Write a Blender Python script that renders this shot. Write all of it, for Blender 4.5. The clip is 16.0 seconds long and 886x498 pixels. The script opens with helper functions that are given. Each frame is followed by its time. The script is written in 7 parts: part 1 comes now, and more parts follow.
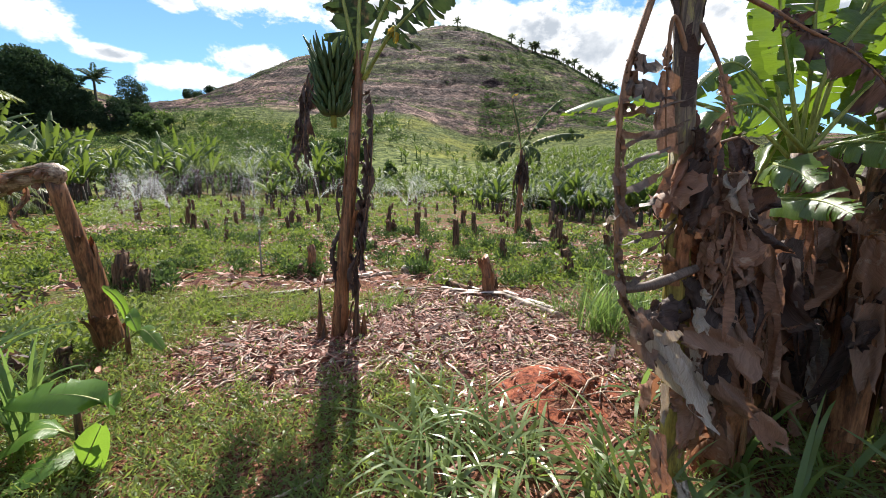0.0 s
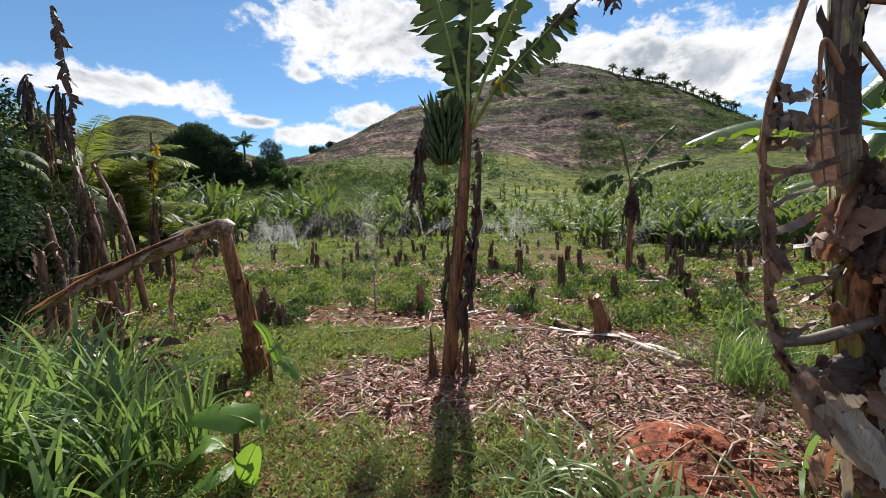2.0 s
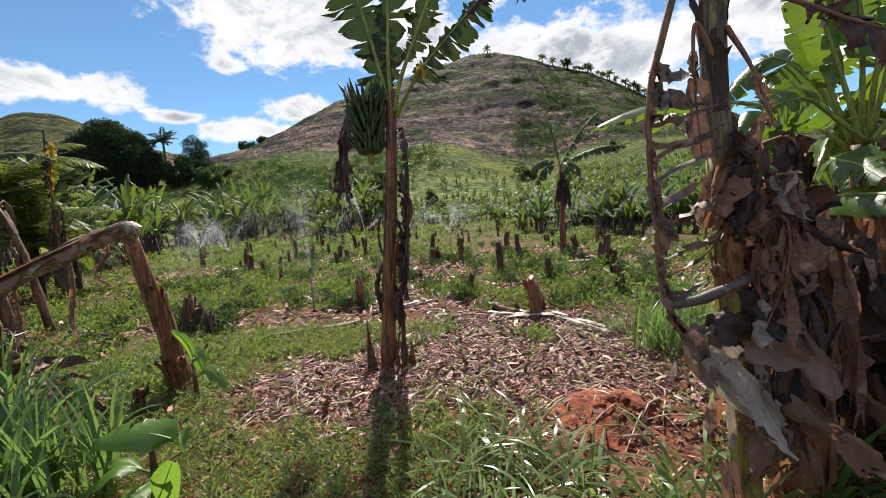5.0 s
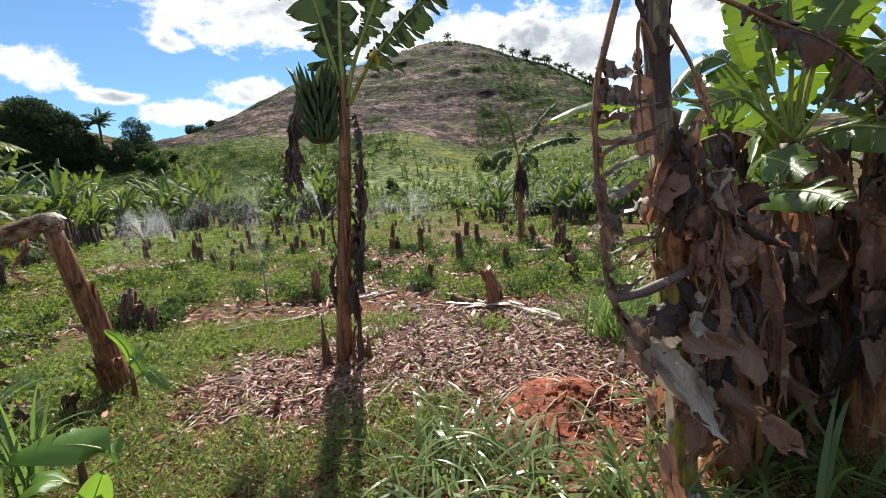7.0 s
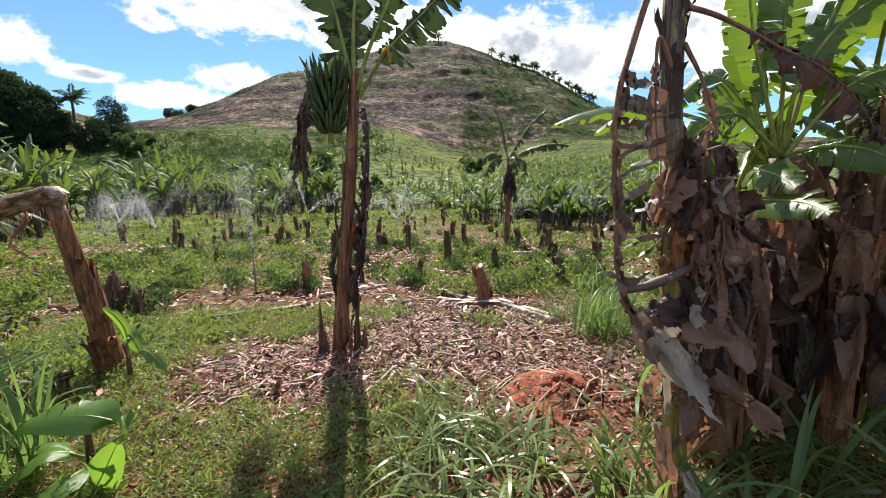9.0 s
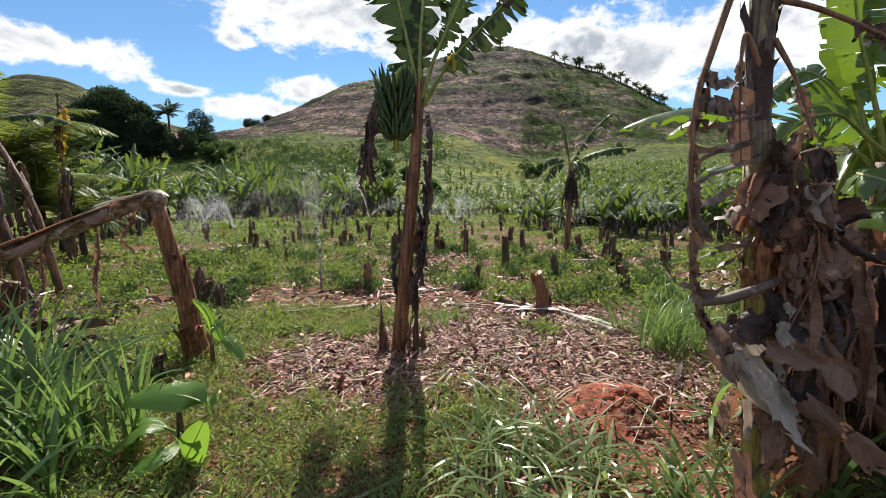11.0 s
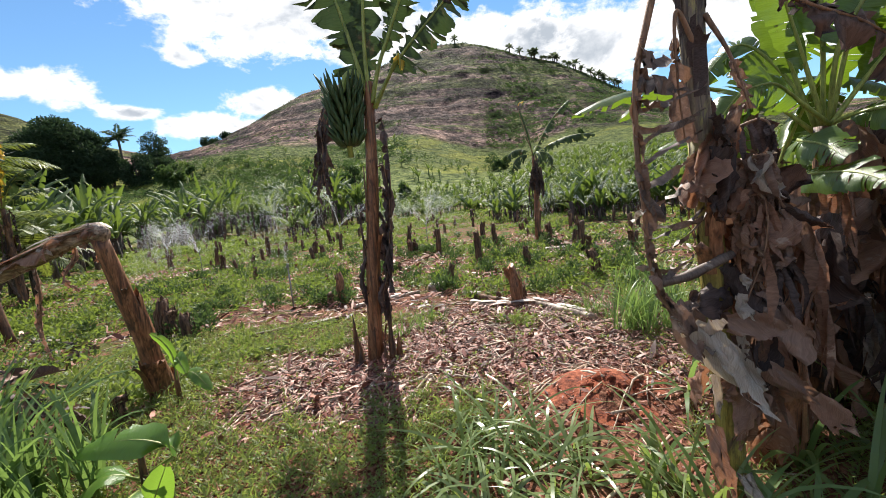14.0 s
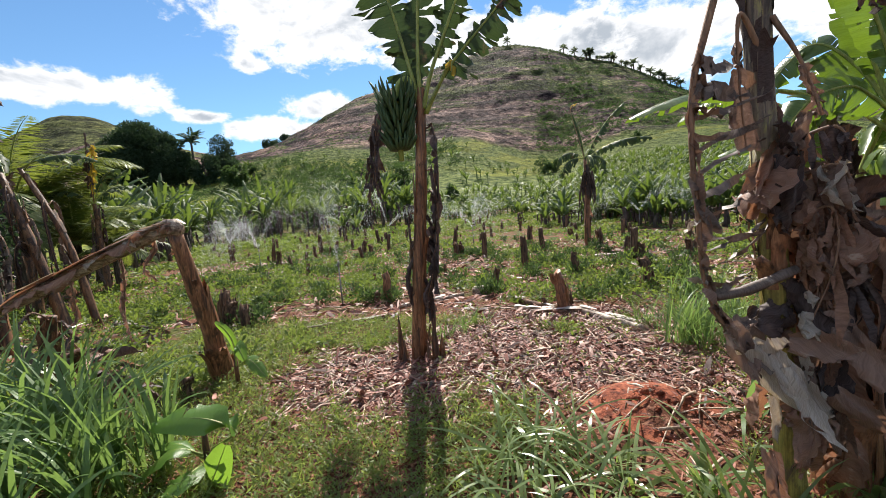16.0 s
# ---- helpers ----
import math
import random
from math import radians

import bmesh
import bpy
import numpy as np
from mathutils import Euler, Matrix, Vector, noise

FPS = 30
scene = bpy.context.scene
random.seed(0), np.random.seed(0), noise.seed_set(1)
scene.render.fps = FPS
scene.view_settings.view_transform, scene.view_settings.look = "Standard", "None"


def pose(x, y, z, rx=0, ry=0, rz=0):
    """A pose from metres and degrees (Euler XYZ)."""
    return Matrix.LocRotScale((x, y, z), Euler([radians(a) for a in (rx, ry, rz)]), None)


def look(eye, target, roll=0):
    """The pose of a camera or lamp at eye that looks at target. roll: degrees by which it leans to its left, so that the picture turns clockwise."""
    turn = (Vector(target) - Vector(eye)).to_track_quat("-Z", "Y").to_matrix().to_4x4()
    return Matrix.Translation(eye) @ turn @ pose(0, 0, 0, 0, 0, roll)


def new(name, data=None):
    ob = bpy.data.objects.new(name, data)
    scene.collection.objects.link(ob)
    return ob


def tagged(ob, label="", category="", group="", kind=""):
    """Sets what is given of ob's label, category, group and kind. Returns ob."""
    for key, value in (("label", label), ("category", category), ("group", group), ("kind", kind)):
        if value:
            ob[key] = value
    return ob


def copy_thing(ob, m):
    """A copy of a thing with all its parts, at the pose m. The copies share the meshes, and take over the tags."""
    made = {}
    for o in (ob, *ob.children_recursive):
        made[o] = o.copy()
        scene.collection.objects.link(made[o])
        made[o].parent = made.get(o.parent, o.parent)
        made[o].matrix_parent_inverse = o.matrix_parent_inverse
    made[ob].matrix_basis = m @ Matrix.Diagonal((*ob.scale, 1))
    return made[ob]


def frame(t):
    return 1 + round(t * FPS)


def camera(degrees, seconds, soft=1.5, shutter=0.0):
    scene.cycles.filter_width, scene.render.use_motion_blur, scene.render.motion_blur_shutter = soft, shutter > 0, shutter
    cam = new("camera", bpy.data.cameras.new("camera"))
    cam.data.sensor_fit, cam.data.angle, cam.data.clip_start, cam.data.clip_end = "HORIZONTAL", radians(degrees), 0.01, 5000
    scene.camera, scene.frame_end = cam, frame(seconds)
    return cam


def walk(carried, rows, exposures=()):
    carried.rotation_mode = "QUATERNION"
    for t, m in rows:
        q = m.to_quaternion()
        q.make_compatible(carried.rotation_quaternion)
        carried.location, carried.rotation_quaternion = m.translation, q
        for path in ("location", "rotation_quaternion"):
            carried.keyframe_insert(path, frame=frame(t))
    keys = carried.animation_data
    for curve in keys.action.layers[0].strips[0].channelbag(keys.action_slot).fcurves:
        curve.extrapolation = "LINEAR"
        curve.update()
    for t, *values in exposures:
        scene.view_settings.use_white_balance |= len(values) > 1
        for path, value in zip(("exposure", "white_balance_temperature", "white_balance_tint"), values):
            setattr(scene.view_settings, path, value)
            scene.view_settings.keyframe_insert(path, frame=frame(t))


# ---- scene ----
PATH = [
    (0, (0.067, 0.096, 1.559), (0.043, 2.071, 1.246), 0.5),
    (0.5, (0.035, 0.108, 1.562), (-0.126, 2.08, 1.267), 0.2),
    (1, (0.0, 0.094, 1.565), (-0.337, 2.05, 1.325), -0.4),
    (1.5, (-0.018, 0.078, 1.575), (-0.468, 2.018, 1.387), -0.4),
    (2, (-0.013, 0.034, 1.607), (-0.516, 1.965, 1.475), -1.6),
    (2.5, (0.001, 0.019, 1.597), (-0.532, 1.946, 1.533), -2.6),
    (3, (0.029, 0.045, 1.615), (-0.376, 2.003, 1.539), -3.4),
    (3.5, (0.057, 0.07, 1.585), (-0.18, 2.053, 1.471), -4.0),
    (4, (0.05, 0.101, 1.579), (-0.136, 2.081, 1.365), -3.2),
    (4.2, (0.08, 0.091, 1.569), (-0.142, 2.067, 1.354), -3.8),
    (6.3, (0.137, 0.074, 1.586), (-0.098, 2.056, 1.459), -5.0),
    (6.5, (0.146, 0.095, 1.584), (-0.01, 2.081, 1.407), -5.1),
    (7, (0.165, 0.123, 1.591), (0.104, 2.106, 1.34), -4.2),
    (7.5, (0.042, 0.083, 1.575), (0.197, 2.038, 1.182), -3.6),
    (8, (-0.013, 0.013, 1.56), (0.132, 1.98, 1.227), -1.2),
    (8.5, (-0.043, 0.025, 1.546), (0.093, 1.996, 1.235), -0.2),
    (9, (-0.032, 0.006, 1.56), (0.004, 1.989, 1.304), -1.1),
    (9.5, (-0.036, -0.007, 1.559), (-0.086, 1.979, 1.327), -0.1),
    (10, (-0.076, -0.012, 1.561), (-0.25, 1.967, 1.332), -0.3),
    (10.2, (-0.068, -0.025, 1.558), (-0.317, 1.946, 1.328), -0.7),
    (12.3, (-0.059, -0.001, 1.573), (-0.209, 1.983, 1.377), -2.3),
    (12.5, (-0.057, 0.014, 1.578), (-0.162, 2.002, 1.392), -3.7),
    (13, (-0.061, 0.029, 1.555), (-0.135, 2.012, 1.308), -2.6),
    (13.5, (-0.047, 0.016, 1.572), (-0.123, 1.994, 1.285), -2.6),
    (14, (0.024, 0.053, 1.569), (-0.099, 2.035, 1.334), -6.2),
    (14.5, (0.081, 0.066, 1.545), (-0.289, 2.01, 1.255), -10.7),
    (15, (0.048, 0.056, 1.558), (-0.38, 1.987, 1.256), -9.2),
    (15.5, (0.027, 0.022, 1.573), (-0.429, 1.954, 1.324), -7.0),
    (16, (0.032, 0.009, 1.582), (-0.312, 1.969, 1.38), -5.1),
]
cam = camera(94.7, 16.0, 0.5)
EXPOSURES = [(0, 1.04), (1, 0.93), (2, 0.66), (2.5, 0.53), (3.5, 0.53), (4, 0.74), (5.2, 0.64), (6.5, 0.63), (7, 0.84), (7.5, 1.16), (8, 1.32), (8.5, 1.21),
             (9, 0.98), (10, 0.89), (11.2, 0.74), (12.5, 0.65), (13.5, 0.85), (14.5, 0.98), (16, 0.88)]
walk(cam, [(t, look(e, p, r)) for t, e, p, r in PATH], EXPOSURES)

# ---- sky, sun ----
SUN_AZ, SUN_EL = -6.0, 46.0      # degrees from +y towards +x, and above the horizon


def link(tree, a, b):
    tree.links.new(a, b)


def math_node(tree, op, a, b=None, c=None, clamp=False):
    n = tree.nodes.new("ShaderNodeMath")
    n.operation, n.use_clamp = op, clamp
    for i, v in enumerate((a, b, c)):
        if v is None:
            continue
        if isinstance(v, (int, float)):
            n.inputs[i].default_value = v
        else:
            tree.links.new(v, n.inputs[i])
    return n.outputs[0]


def mix_node(tree, fac, a, b, blend="MIX"):
    n = tree.nodes.new("ShaderNodeMix")
    n.data_type, n.blend_type = "RGBA", blend
    for sock, v in ((n.inputs[0], fac), (n.inputs[6], a), (n.inputs[7], b)):
        if isinstance(v, (int, float)):
            sock.default_value = v
        elif isinstance(v, tuple):
            sock.default_value = (*v[:3], 1)
        else:
            tree.links.new(v, sock)
    return n.outputs[2]


def ramp(tree, fac, stops):
    n = tree.nodes.new("ShaderNodeValToRGB")
    el = n.color_ramp.elements
    while len(el) < len(stops):
        el.new(0.5)
    for e, (p, c) in zip(el, stops):
        e.position, e.color = p, (*c, 1)
    tree.links.new(fac, n.inputs[0])
    return n.outputs[0]


def smooth(tree, v, lo, hi):
    n = tree.nodes.new("ShaderNodeMapRange")
    n.interpolation_type = "SMOOTHSTEP"
    n.inputs[1].default_value, n.inputs[2].default_value = lo, hi
    tree.links.new(v, n.inputs[0])
    return n.outputs[0]


def noise_node(tree, vec, scale, detail=4, rough=0.55, dist=0.0):
    n = tree.nodes.new("ShaderNodeTexNoise")
    n.inputs["Scale"].default_value, n.inputs["Detail"].default_value = scale, detail
    n.inputs["Roughness"].default_value, n.inputs["Distortion"].default_value = rough, dist
    if vec is not None:
        tree.links.new(vec, n.inputs["Vector"])
    return n.outputs[0]


def make_world():
    w = bpy.data.worlds.new("sky")
    w.use_nodes = True
    t = w.node_tree
    t.nodes.clear()
    out, bg = t.nodes.new("ShaderNodeOutputWorld"), t.nodes.new("ShaderNodeBackground")
    sky = t.nodes.new("ShaderNodeTexSky")
    sky.sky_type, sky.sun_disc = "NISHITA", False
    sky.sun_elevation, sky.sun_rotation = radians(SUN_EL), radians(SUN_AZ)
    sky.air_density, sky.dust_density, sky.ozone_density = 1.0, 0.0, 3.0
    tc = t.nodes.new("ShaderNodeTexCoord")
    sep = t.nodes.new("ShaderNodeSeparateXYZ")
    link(t, tc.outputs["Generated"], sep.inputs[0])
    az = math_node(t, "MULTIPLY", math_node(t, "ARCTAN2", sep.outputs[0], sep.outputs[1]), 57.2958)
    el = math_node(t, "MULTIPLY", math_node(t, "ARCSINE", sep.outputs[2]), 57.2958)
    ang = t.nodes.new("ShaderNodeCombineXYZ")
    link(t, az, ang.inputs[0]), link(t, el, ang.inputs[1])
    # lumpy cumulus banks: centre, half-size in degrees
    banks = [(-51, 15.2, 10, 1.9), (-38.3, 13.0, 3.0, 1.0), (-31, 11.6, 6.5, 1.4), (-24.5, 14.3, 4.2, 1.8),
             (-32.4, 19.0, 2.3, 1.3), (-22, 24.2, 15.5, 5.2), (-9, 22, 8, 5),
             (7, 18.6, 12, 4.4), (19, 16.6, 9, 5.0), (30, 18, 7, 4), (14, 30, 26, 5.0), (39, 16, 8, 6), (-58.0, 23.5, 2.0, 1.0)]
    near = None
    for a, e, sa, se in banks:
        sub = t.nodes.new("ShaderNodeVectorMath")
        sub.operation = "SUBTRACT"
        sub.inputs[1].default_value = (a, e, 0)
        link(t, ang.outputs[0], sub.inputs[0])
        mul = t.nodes.new("ShaderNodeVectorMath")
        mul.operation = "MULTIPLY"
        mul.inputs[1].default_value = (1 / sa, 1 / se, 0)
        link(t, sub.outputs[0], mul.inputs[0])
        ln = t.nodes.new("ShaderNodeVectorMath")
        ln.operation = "LENGTH"
        link(t, mul.outputs[0], ln.inputs[0])
        near = ln.outputs["Value"] if near is None else math_node(t, "SMOOTH_MIN", near, ln.outputs["Value"], 0.25)
    stretch = t.nodes.new("ShaderNodeVectorMath")
    stretch.operation = "MULTIPLY"
    stretch.inputs[1].default_value = (1, 1.6, 0)
    link(t, ang.outputs[0], stretch.inputs[0])
    n1 = noise_node(t, stretch.outputs[0], 0.2, 9, 0.62, 0.3)
    n2 = noise_node(t, stretch.outputs[0], 0.55, 5, 0.6)
    edge = math_node(t, "ADD", math_node(t, "MULTIPLY", math_node(t, "SUBTRACT", n1, 0.5), 2.2),
                     math_node(t, "MULTIPLY", math_node(t, "SUBTRACT", n2, 0.5), 0.7))
    body = math_node(t, "SUBTRACT", 1.0, math_node(t, "ADD", near, math_node(t, "MULTIPLY", edge, -1.0)))
    placed = smooth(t, body, -0.12, 0.34)
    # scattered cumulus added over the unseen rest of the sky, its cover set for fill light
    away = smooth(t, el, 33, 40)
    side = smooth(t, math_node(t, "ABSOLUTE", az), 62, 75)
    other = math_node(t, "MULTIPLY", math_node(t, "MAXIMUM", away, side), smooth(t, n1, 0.48, 0.6))
    mask = math_node(t, "MULTIPLY", math_node(t, "MAXIMUM", placed, other), smooth(t, el, 1.0, 5.0))
    grey = math_node(t, "MULTIPLY", smooth(t, body, 0.12, 0.7), smooth(t, noise_node(t, stretch.outputs[0], 0.11, 6, 0.55, 0.4), 0.39, 0.63))
    cloud = mix_node(t, grey, (0.66, 0.66, 0.67), (0.29, 0.32, 0.36))
    blue = mix_node(t, 1.0, sky.outputs[0], (0.062, 0.077, 0.083), "MULTIPLY")
    link(t, mix_node(t, mask, blue, cloud), bg.inputs[0])
    bg.inputs[1].default_value = 1.0
    link(t, bg.outputs[0], out.inputs[0])
    scene.world = w


make_world()
sun = new("sun", bpy.data.lights.new("sun", "SUN"))
sun.data.energy, sun.data.angle, sun.data.color = 5.0, radians(0.5), (1.0, 0.94, 0.84)
sun_to = Vector((math.sin(radians(SUN_AZ)) * math.cos(radians(SUN_EL)), math.cos(radians(SUN_AZ)) * math.cos(radians(SUN_EL)), math.sin(radians(SUN_EL))))
sun.matrix_world = look(sun_to * 80, (0, 0, 0))


# ---- materials ----
def material(name):
    m = bpy.data.materials.new(name)
    m.use_nodes = True
    t = m.node_tree
    bsdf = t.nodes["Principled BSDF"]
    geo = t.nodes.new("ShaderNodeNewGeometry")
    tc = t.nodes.new("ShaderNodeTexCoord")
    return m, t, bsdf, geo, tc.outputs["Object"]


def bump(t, bsdf, height, strength, distance=0.01):
    b = t.nodes.new("ShaderNodeBump")
    b.inputs["Strength"].default_value, b.inputs["Distance"].default_value = strength, distance
    link(t, height, b.inputs["Height"])
    link(t, b.outputs[0], bsdf.inputs["Normal"])
    return b.outputs[0]


def stretched(t, vec, s):
    n = t.nodes.new("ShaderNodeVectorMath")
    n.operation = "MULTIPLY"
    n.inputs[1].default_value = s
    link(t, vec, n.inputs[0])
    return n.outputs[0]


def leafy(name, dark, light, through_colour, share=0.4, rough=0.45, scale=9.0, veins=0.0, spots=None, streak=0.25, gloss=0.3):
    """A thin leaf: glossy skin over light that passes through."""
    m, t, bsdf, geo, vec = material(name)
    r = geo.outputs["Random Per Island"]
    n = noise_node(t, vec, scale, 5)
    f = math_node(t, "ADD", math_node(t, "MULTIPLY", r, 0.55), math_node(t, "MULTIPLY", n, 0.55), clamp=True)
    col = mix_node(t, f, dark, light)
    tcol = mix_node(t, f, tuple(c * 0.75 for c in through_colour), tuple(min(1, c * 1.2) for c in through_colour))
    if spots:
        s = smooth(t, noise_node(t, vec, scale * 0.8, 6, 0.65, 0.6), 0.58, 0.68)
        col, tcol = mix_node(t, s, col, spots), mix_node(t, s, tcol, spots)
    if veins:
        uv = t.nodes.new("ShaderNodeTexCoord").outputs["UV"]
        w = noise_node(t, stretched(t, uv, (3.0, veins, 1)), 1.0, 6, 0.7)
        st = smooth(t, w, 0.38, 0.66)
        col = mix_node(t, math_node(t, "MULTIPLY", st, streak), col, tuple(min(0.9, c * 1.7 + 0.02) for c in light))
        col = mix_node(t, math_node(t, "MULTIPLY", smooth(t, w, 0.5, 0.3), streak), col, tuple(c * 0.5 for c in dark))
        bump(t, bsdf, w, 0.25 + 0.5 * streak, 0.006)
    else:
        bump(t, bsdf, noise_node(t, vec, scale * 6, 3), 0.2, 0.004)
    link(t, col, bsdf.inputs["Base Color"])
    bsdf.inputs["Roughness"].default_value, bsdf.inputs["Specular IOR Level"].default_value = rough, gloss
    tr = t.nodes.new("ShaderNodeBsdfTranslucent")
    link(t, tcol, tr.inputs[0])
    mx = t.nodes.new("ShaderNodeMixShader")
    mx.inputs[0].default_value = share
    link(t, bsdf.outputs[0], mx.inputs[1]), link(t, tr.outputs[0], mx.inputs[2])
    link(t, mx.outputs[0], t.nodes["Material Output"].inputs[0])
    return m


def fibrous(name, stops, rough=0.75, along=(14, 14, 1.6), bump_by=0.5, blotch=None, blotch_at=(0.52, 0.62)):
    """Stem or wood: streaks along z, with blotches of another colour."""
    m, t, bsdf, geo, vec = material(name)
    oi = t.nodes.new("ShaderNodeObjectInfo")
    off = t.nodes.new("ShaderNodeVectorMath")
    link(t, vec, off.inputs[0])
    cx = t.nodes.new("ShaderNodeCombineXYZ")
    link(t, math_node(t, "MULTIPLY", oi.outputs["Random"], 17.0), cx.inputs[0])
    link(t, cx.outputs[0], off.inputs[1])
    s = stretched(t, off.outputs[0], along)
    n = noise_node(t, s, 1.6, 7, 0.62)
    col = ramp(t, n, [(0.5 + (p - 0.5) * 0.55, c) for p, c in stops])
    big = noise_node(t, off.outputs[0], 5.0, 5, 0.6, 0.5)
    col = mix_node(t, 0.6, col, ramp(t, big, [(0.3, (0.45, 0.45, 0.45)), (0.7, (1.0, 1.0, 1.0))]), "MULTIPLY")
    if blotch:
        col = mix_node(t, smooth(t, noise_node(t, stretched(t, off.outputs[0], (1, 1, 0.45)), 11, 6, 0.6, 0.8), *blotch_at), col, blotch)
    grain = noise_node(t, stretched(t, off.outputs[0], (1, 1, 0.3)), 70, 5, 0.7)
    col = mix_node(t, 0.8, col, ramp(t, grain, [(0.34, (0.5, 0.48, 0.46)), (0.5, (1.0, 1.0, 1.0)), (0.68, (1.3, 1.25, 1.2))]), "MULTIPLY")
    link(t, col, bsdf.inputs["Base Color"])
    bsdf.inputs["Roughness"].default_value = rough
    bump(t, bsdf, noise_node(t, s, 4.5, 6, 0.65), bump_by, 0.012)
    return m


M_LEAF = leafy("banana_leaf_green", (0.045, 0.090, 0.020), (0.10, 0.16, 0.035), (0.145, 0.232, 0.016), 0.45, 0.26, 5.0, veins=110.0, streak=0.4, gloss=0.8)
M_LEAF_YOUNG = leafy("banana_leaf_young", (0.06, 0.13, 0.022), (0.11, 0.21, 0.04), (0.24, 0.40, 0.04), 0.46, 0.32, 5.0, veins=110.0, streak=0.3, gloss=0.6)
M_LEAF_OLD = leafy("banana_leaf_weathered", (0.022, 0.040, 0.019), (0.055, 0.078, 0.034), (0.07, 0.115, 0.035), 0.18, 0.55, 5.0, veins=110.0, spots=(0.15, 0.10, 0.055), gloss=0.15)
M_LEAF_FAR = leafy("banana_leaf_plantation", (0.016, 0.036, 0.018), (0.10, 0.145, 0.058), (0.19, 0.27, 0.04), 0.30, 0.5, 1.5, gloss=0.18)
M_DRY = leafy("banana_leaf_dry", (0.065, 0.035, 0.026), (0.36, 0.205, 0.145), (0.38, 0.17, 0.09), 0.28, 0.55, 14.0, veins=60.0, spots=(0.42, 0.30, 0.23), streak=0.3, gloss=0.28)
M_DRY_DARK = leafy("banana_leaf_dry_dark", (0.045, 0.028, 0.022), (0.27, 0.165, 0.125), (0.22, 0.12, 0.075), 0.20, 0.55, 14.0, veins=60.0, spots=(0.32, 0.235, 0.19), streak=0.3, gloss=0.3)
M_DRY_PALE = leafy("banana_leaf_bleached", (0.22, 0.18, 0.15), (0.46, 0.39, 0.335), (0.40, 0.30, 0.20), 0.26, 0.5, 6.0, veins=70.0, streak=0.4, gloss=0.5)
M_GRASS = leafy("grass_blade", (0.050, 0.105, 0.030), (0.20, 0.29, 0.10), (0.23, 0.35, 0.08), 0.40, 0.35, 2.0, gloss=0.5)
M_GRASS_PALE = leafy("grass_blade_bluish", (0.075, 0.120, 0.050), (0.27, 0.335, 0.125), (0.30, 0.40, 0.08), 0.38, 0.28, 2.0, gloss=0.65)
M_WEED = leafy("weed_leaf", (0.016, 0.034, 0.010), (0.105, 0.158, 0.042), (0.24, 0.32, 0.05), 0.40, 0.5, 0.9, gloss=0.2)
M_HERB = leafy("herb_leaf", (0.032, 0.062, 0.018), (0.180, 0.235, 0.078), (0.34, 0.42, 0.08), 0.40, 0.45, 0.9, gloss=0.3)
M_BUSH = leafy("bush_leaf", (0.022, 0.044, 0.018), (0.072, 0.108, 0.040), (0.11, 0.18, 0.045), 0.3, 0.6, 0.2, gloss=0.12)
M_TREE = leafy("tree_leaf_dark", (0.022, 0.036, 0.024), (0.056, 0.082, 0.046), (0.07, 0.12, 0.045), 0.2, 0.65, 0.3, gloss=0.06)
M_PALM = leafy("palm_leaflet", (0.026, 0.055, 0.018), (0.120, 0.160, 0.045), (0.27, 0.32, 0.05), 0.36, 0.45, 0.6, gloss=0.3)
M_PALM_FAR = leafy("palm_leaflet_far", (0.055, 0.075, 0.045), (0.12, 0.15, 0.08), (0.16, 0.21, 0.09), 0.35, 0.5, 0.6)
M_SHRIVEL = leafy("leaf_shrivelled_purple", (0.022, 0.015, 0.014), (0.085, 0.056, 0.052), (0.06, 0.035, 0.03), 0.14, 0.6, 8.0, veins=60.0, streak=0.5)
M_SHRIVEL_LIGHT = leafy("leaf_shrivelled_grey", (0.045, 0.032, 0.028), (0.17, 0.125, 0.105), (0.10, 0.062, 0.048), 0.14, 0.5, 10.0, veins=60.0, spots=(0.30, 0.24, 0.21), streak=0.4, gloss=0.35)
M_YELLOW = leafy("leaf_yellowed", (0.38, 0.24, 0.03), (0.52, 0.36, 0.05), (0.60, 0.40, 0.04), 0.35, 0.5, 8.0)
M_BUNCH = leafy("banana_fruit_green", (0.032, 0.062, 0.026), (0.080, 0.125, 0.050), (0.06, 0.12, 0.02), 0.06, 0.5, 8.0)
M_STEM = fibrous("banana_stem_brown", [(0.25, (0.045, 0.022, 0.014)), (0.5, (0.17, 0.075, 0.035)), (0.72, (0.31, 0.155, 0.072))], 0.6, blotch=(0.05, 0.028, 0.02))
M_STEM_RED = fibrous("banana_stem_russet", [(0.25, (0.07, 0.030, 0.018)), (0.5, (0.26, 0.105, 0.048)), (0.75, (0.44, 0.21, 0.105))], 0.5, along=(22, 22, 1.0), blotch=(0.075, 0.034, 0.02), blotch_at=(0.56, 0.66))
M_STEM_GREEN = fibrous("banana_stem_green", [(0.2, (0.12, 0.10, 0.03)), (0.5, (0.30, 0.235, 0.05)), (0.8, (0.45, 0.37, 0.10))], 0.45, along=(30, 30, 1.2), blotch=(0.09, 0.058, 0.036), blotch_at=(0.50, 0.64))
M_STEM_OLIVE = fibrous("banana_stem_olive", [(0.25, (0.10, 0.05, 0.02)), (0.5, (0.26, 0.155, 0.05)), (0.75, (0.36, 0.27, 0.085))], 0.5, along=(18, 18, 1.0), blotch=(0.20, 0.07, 0.028), blotch_at=(0.54, 0.66))
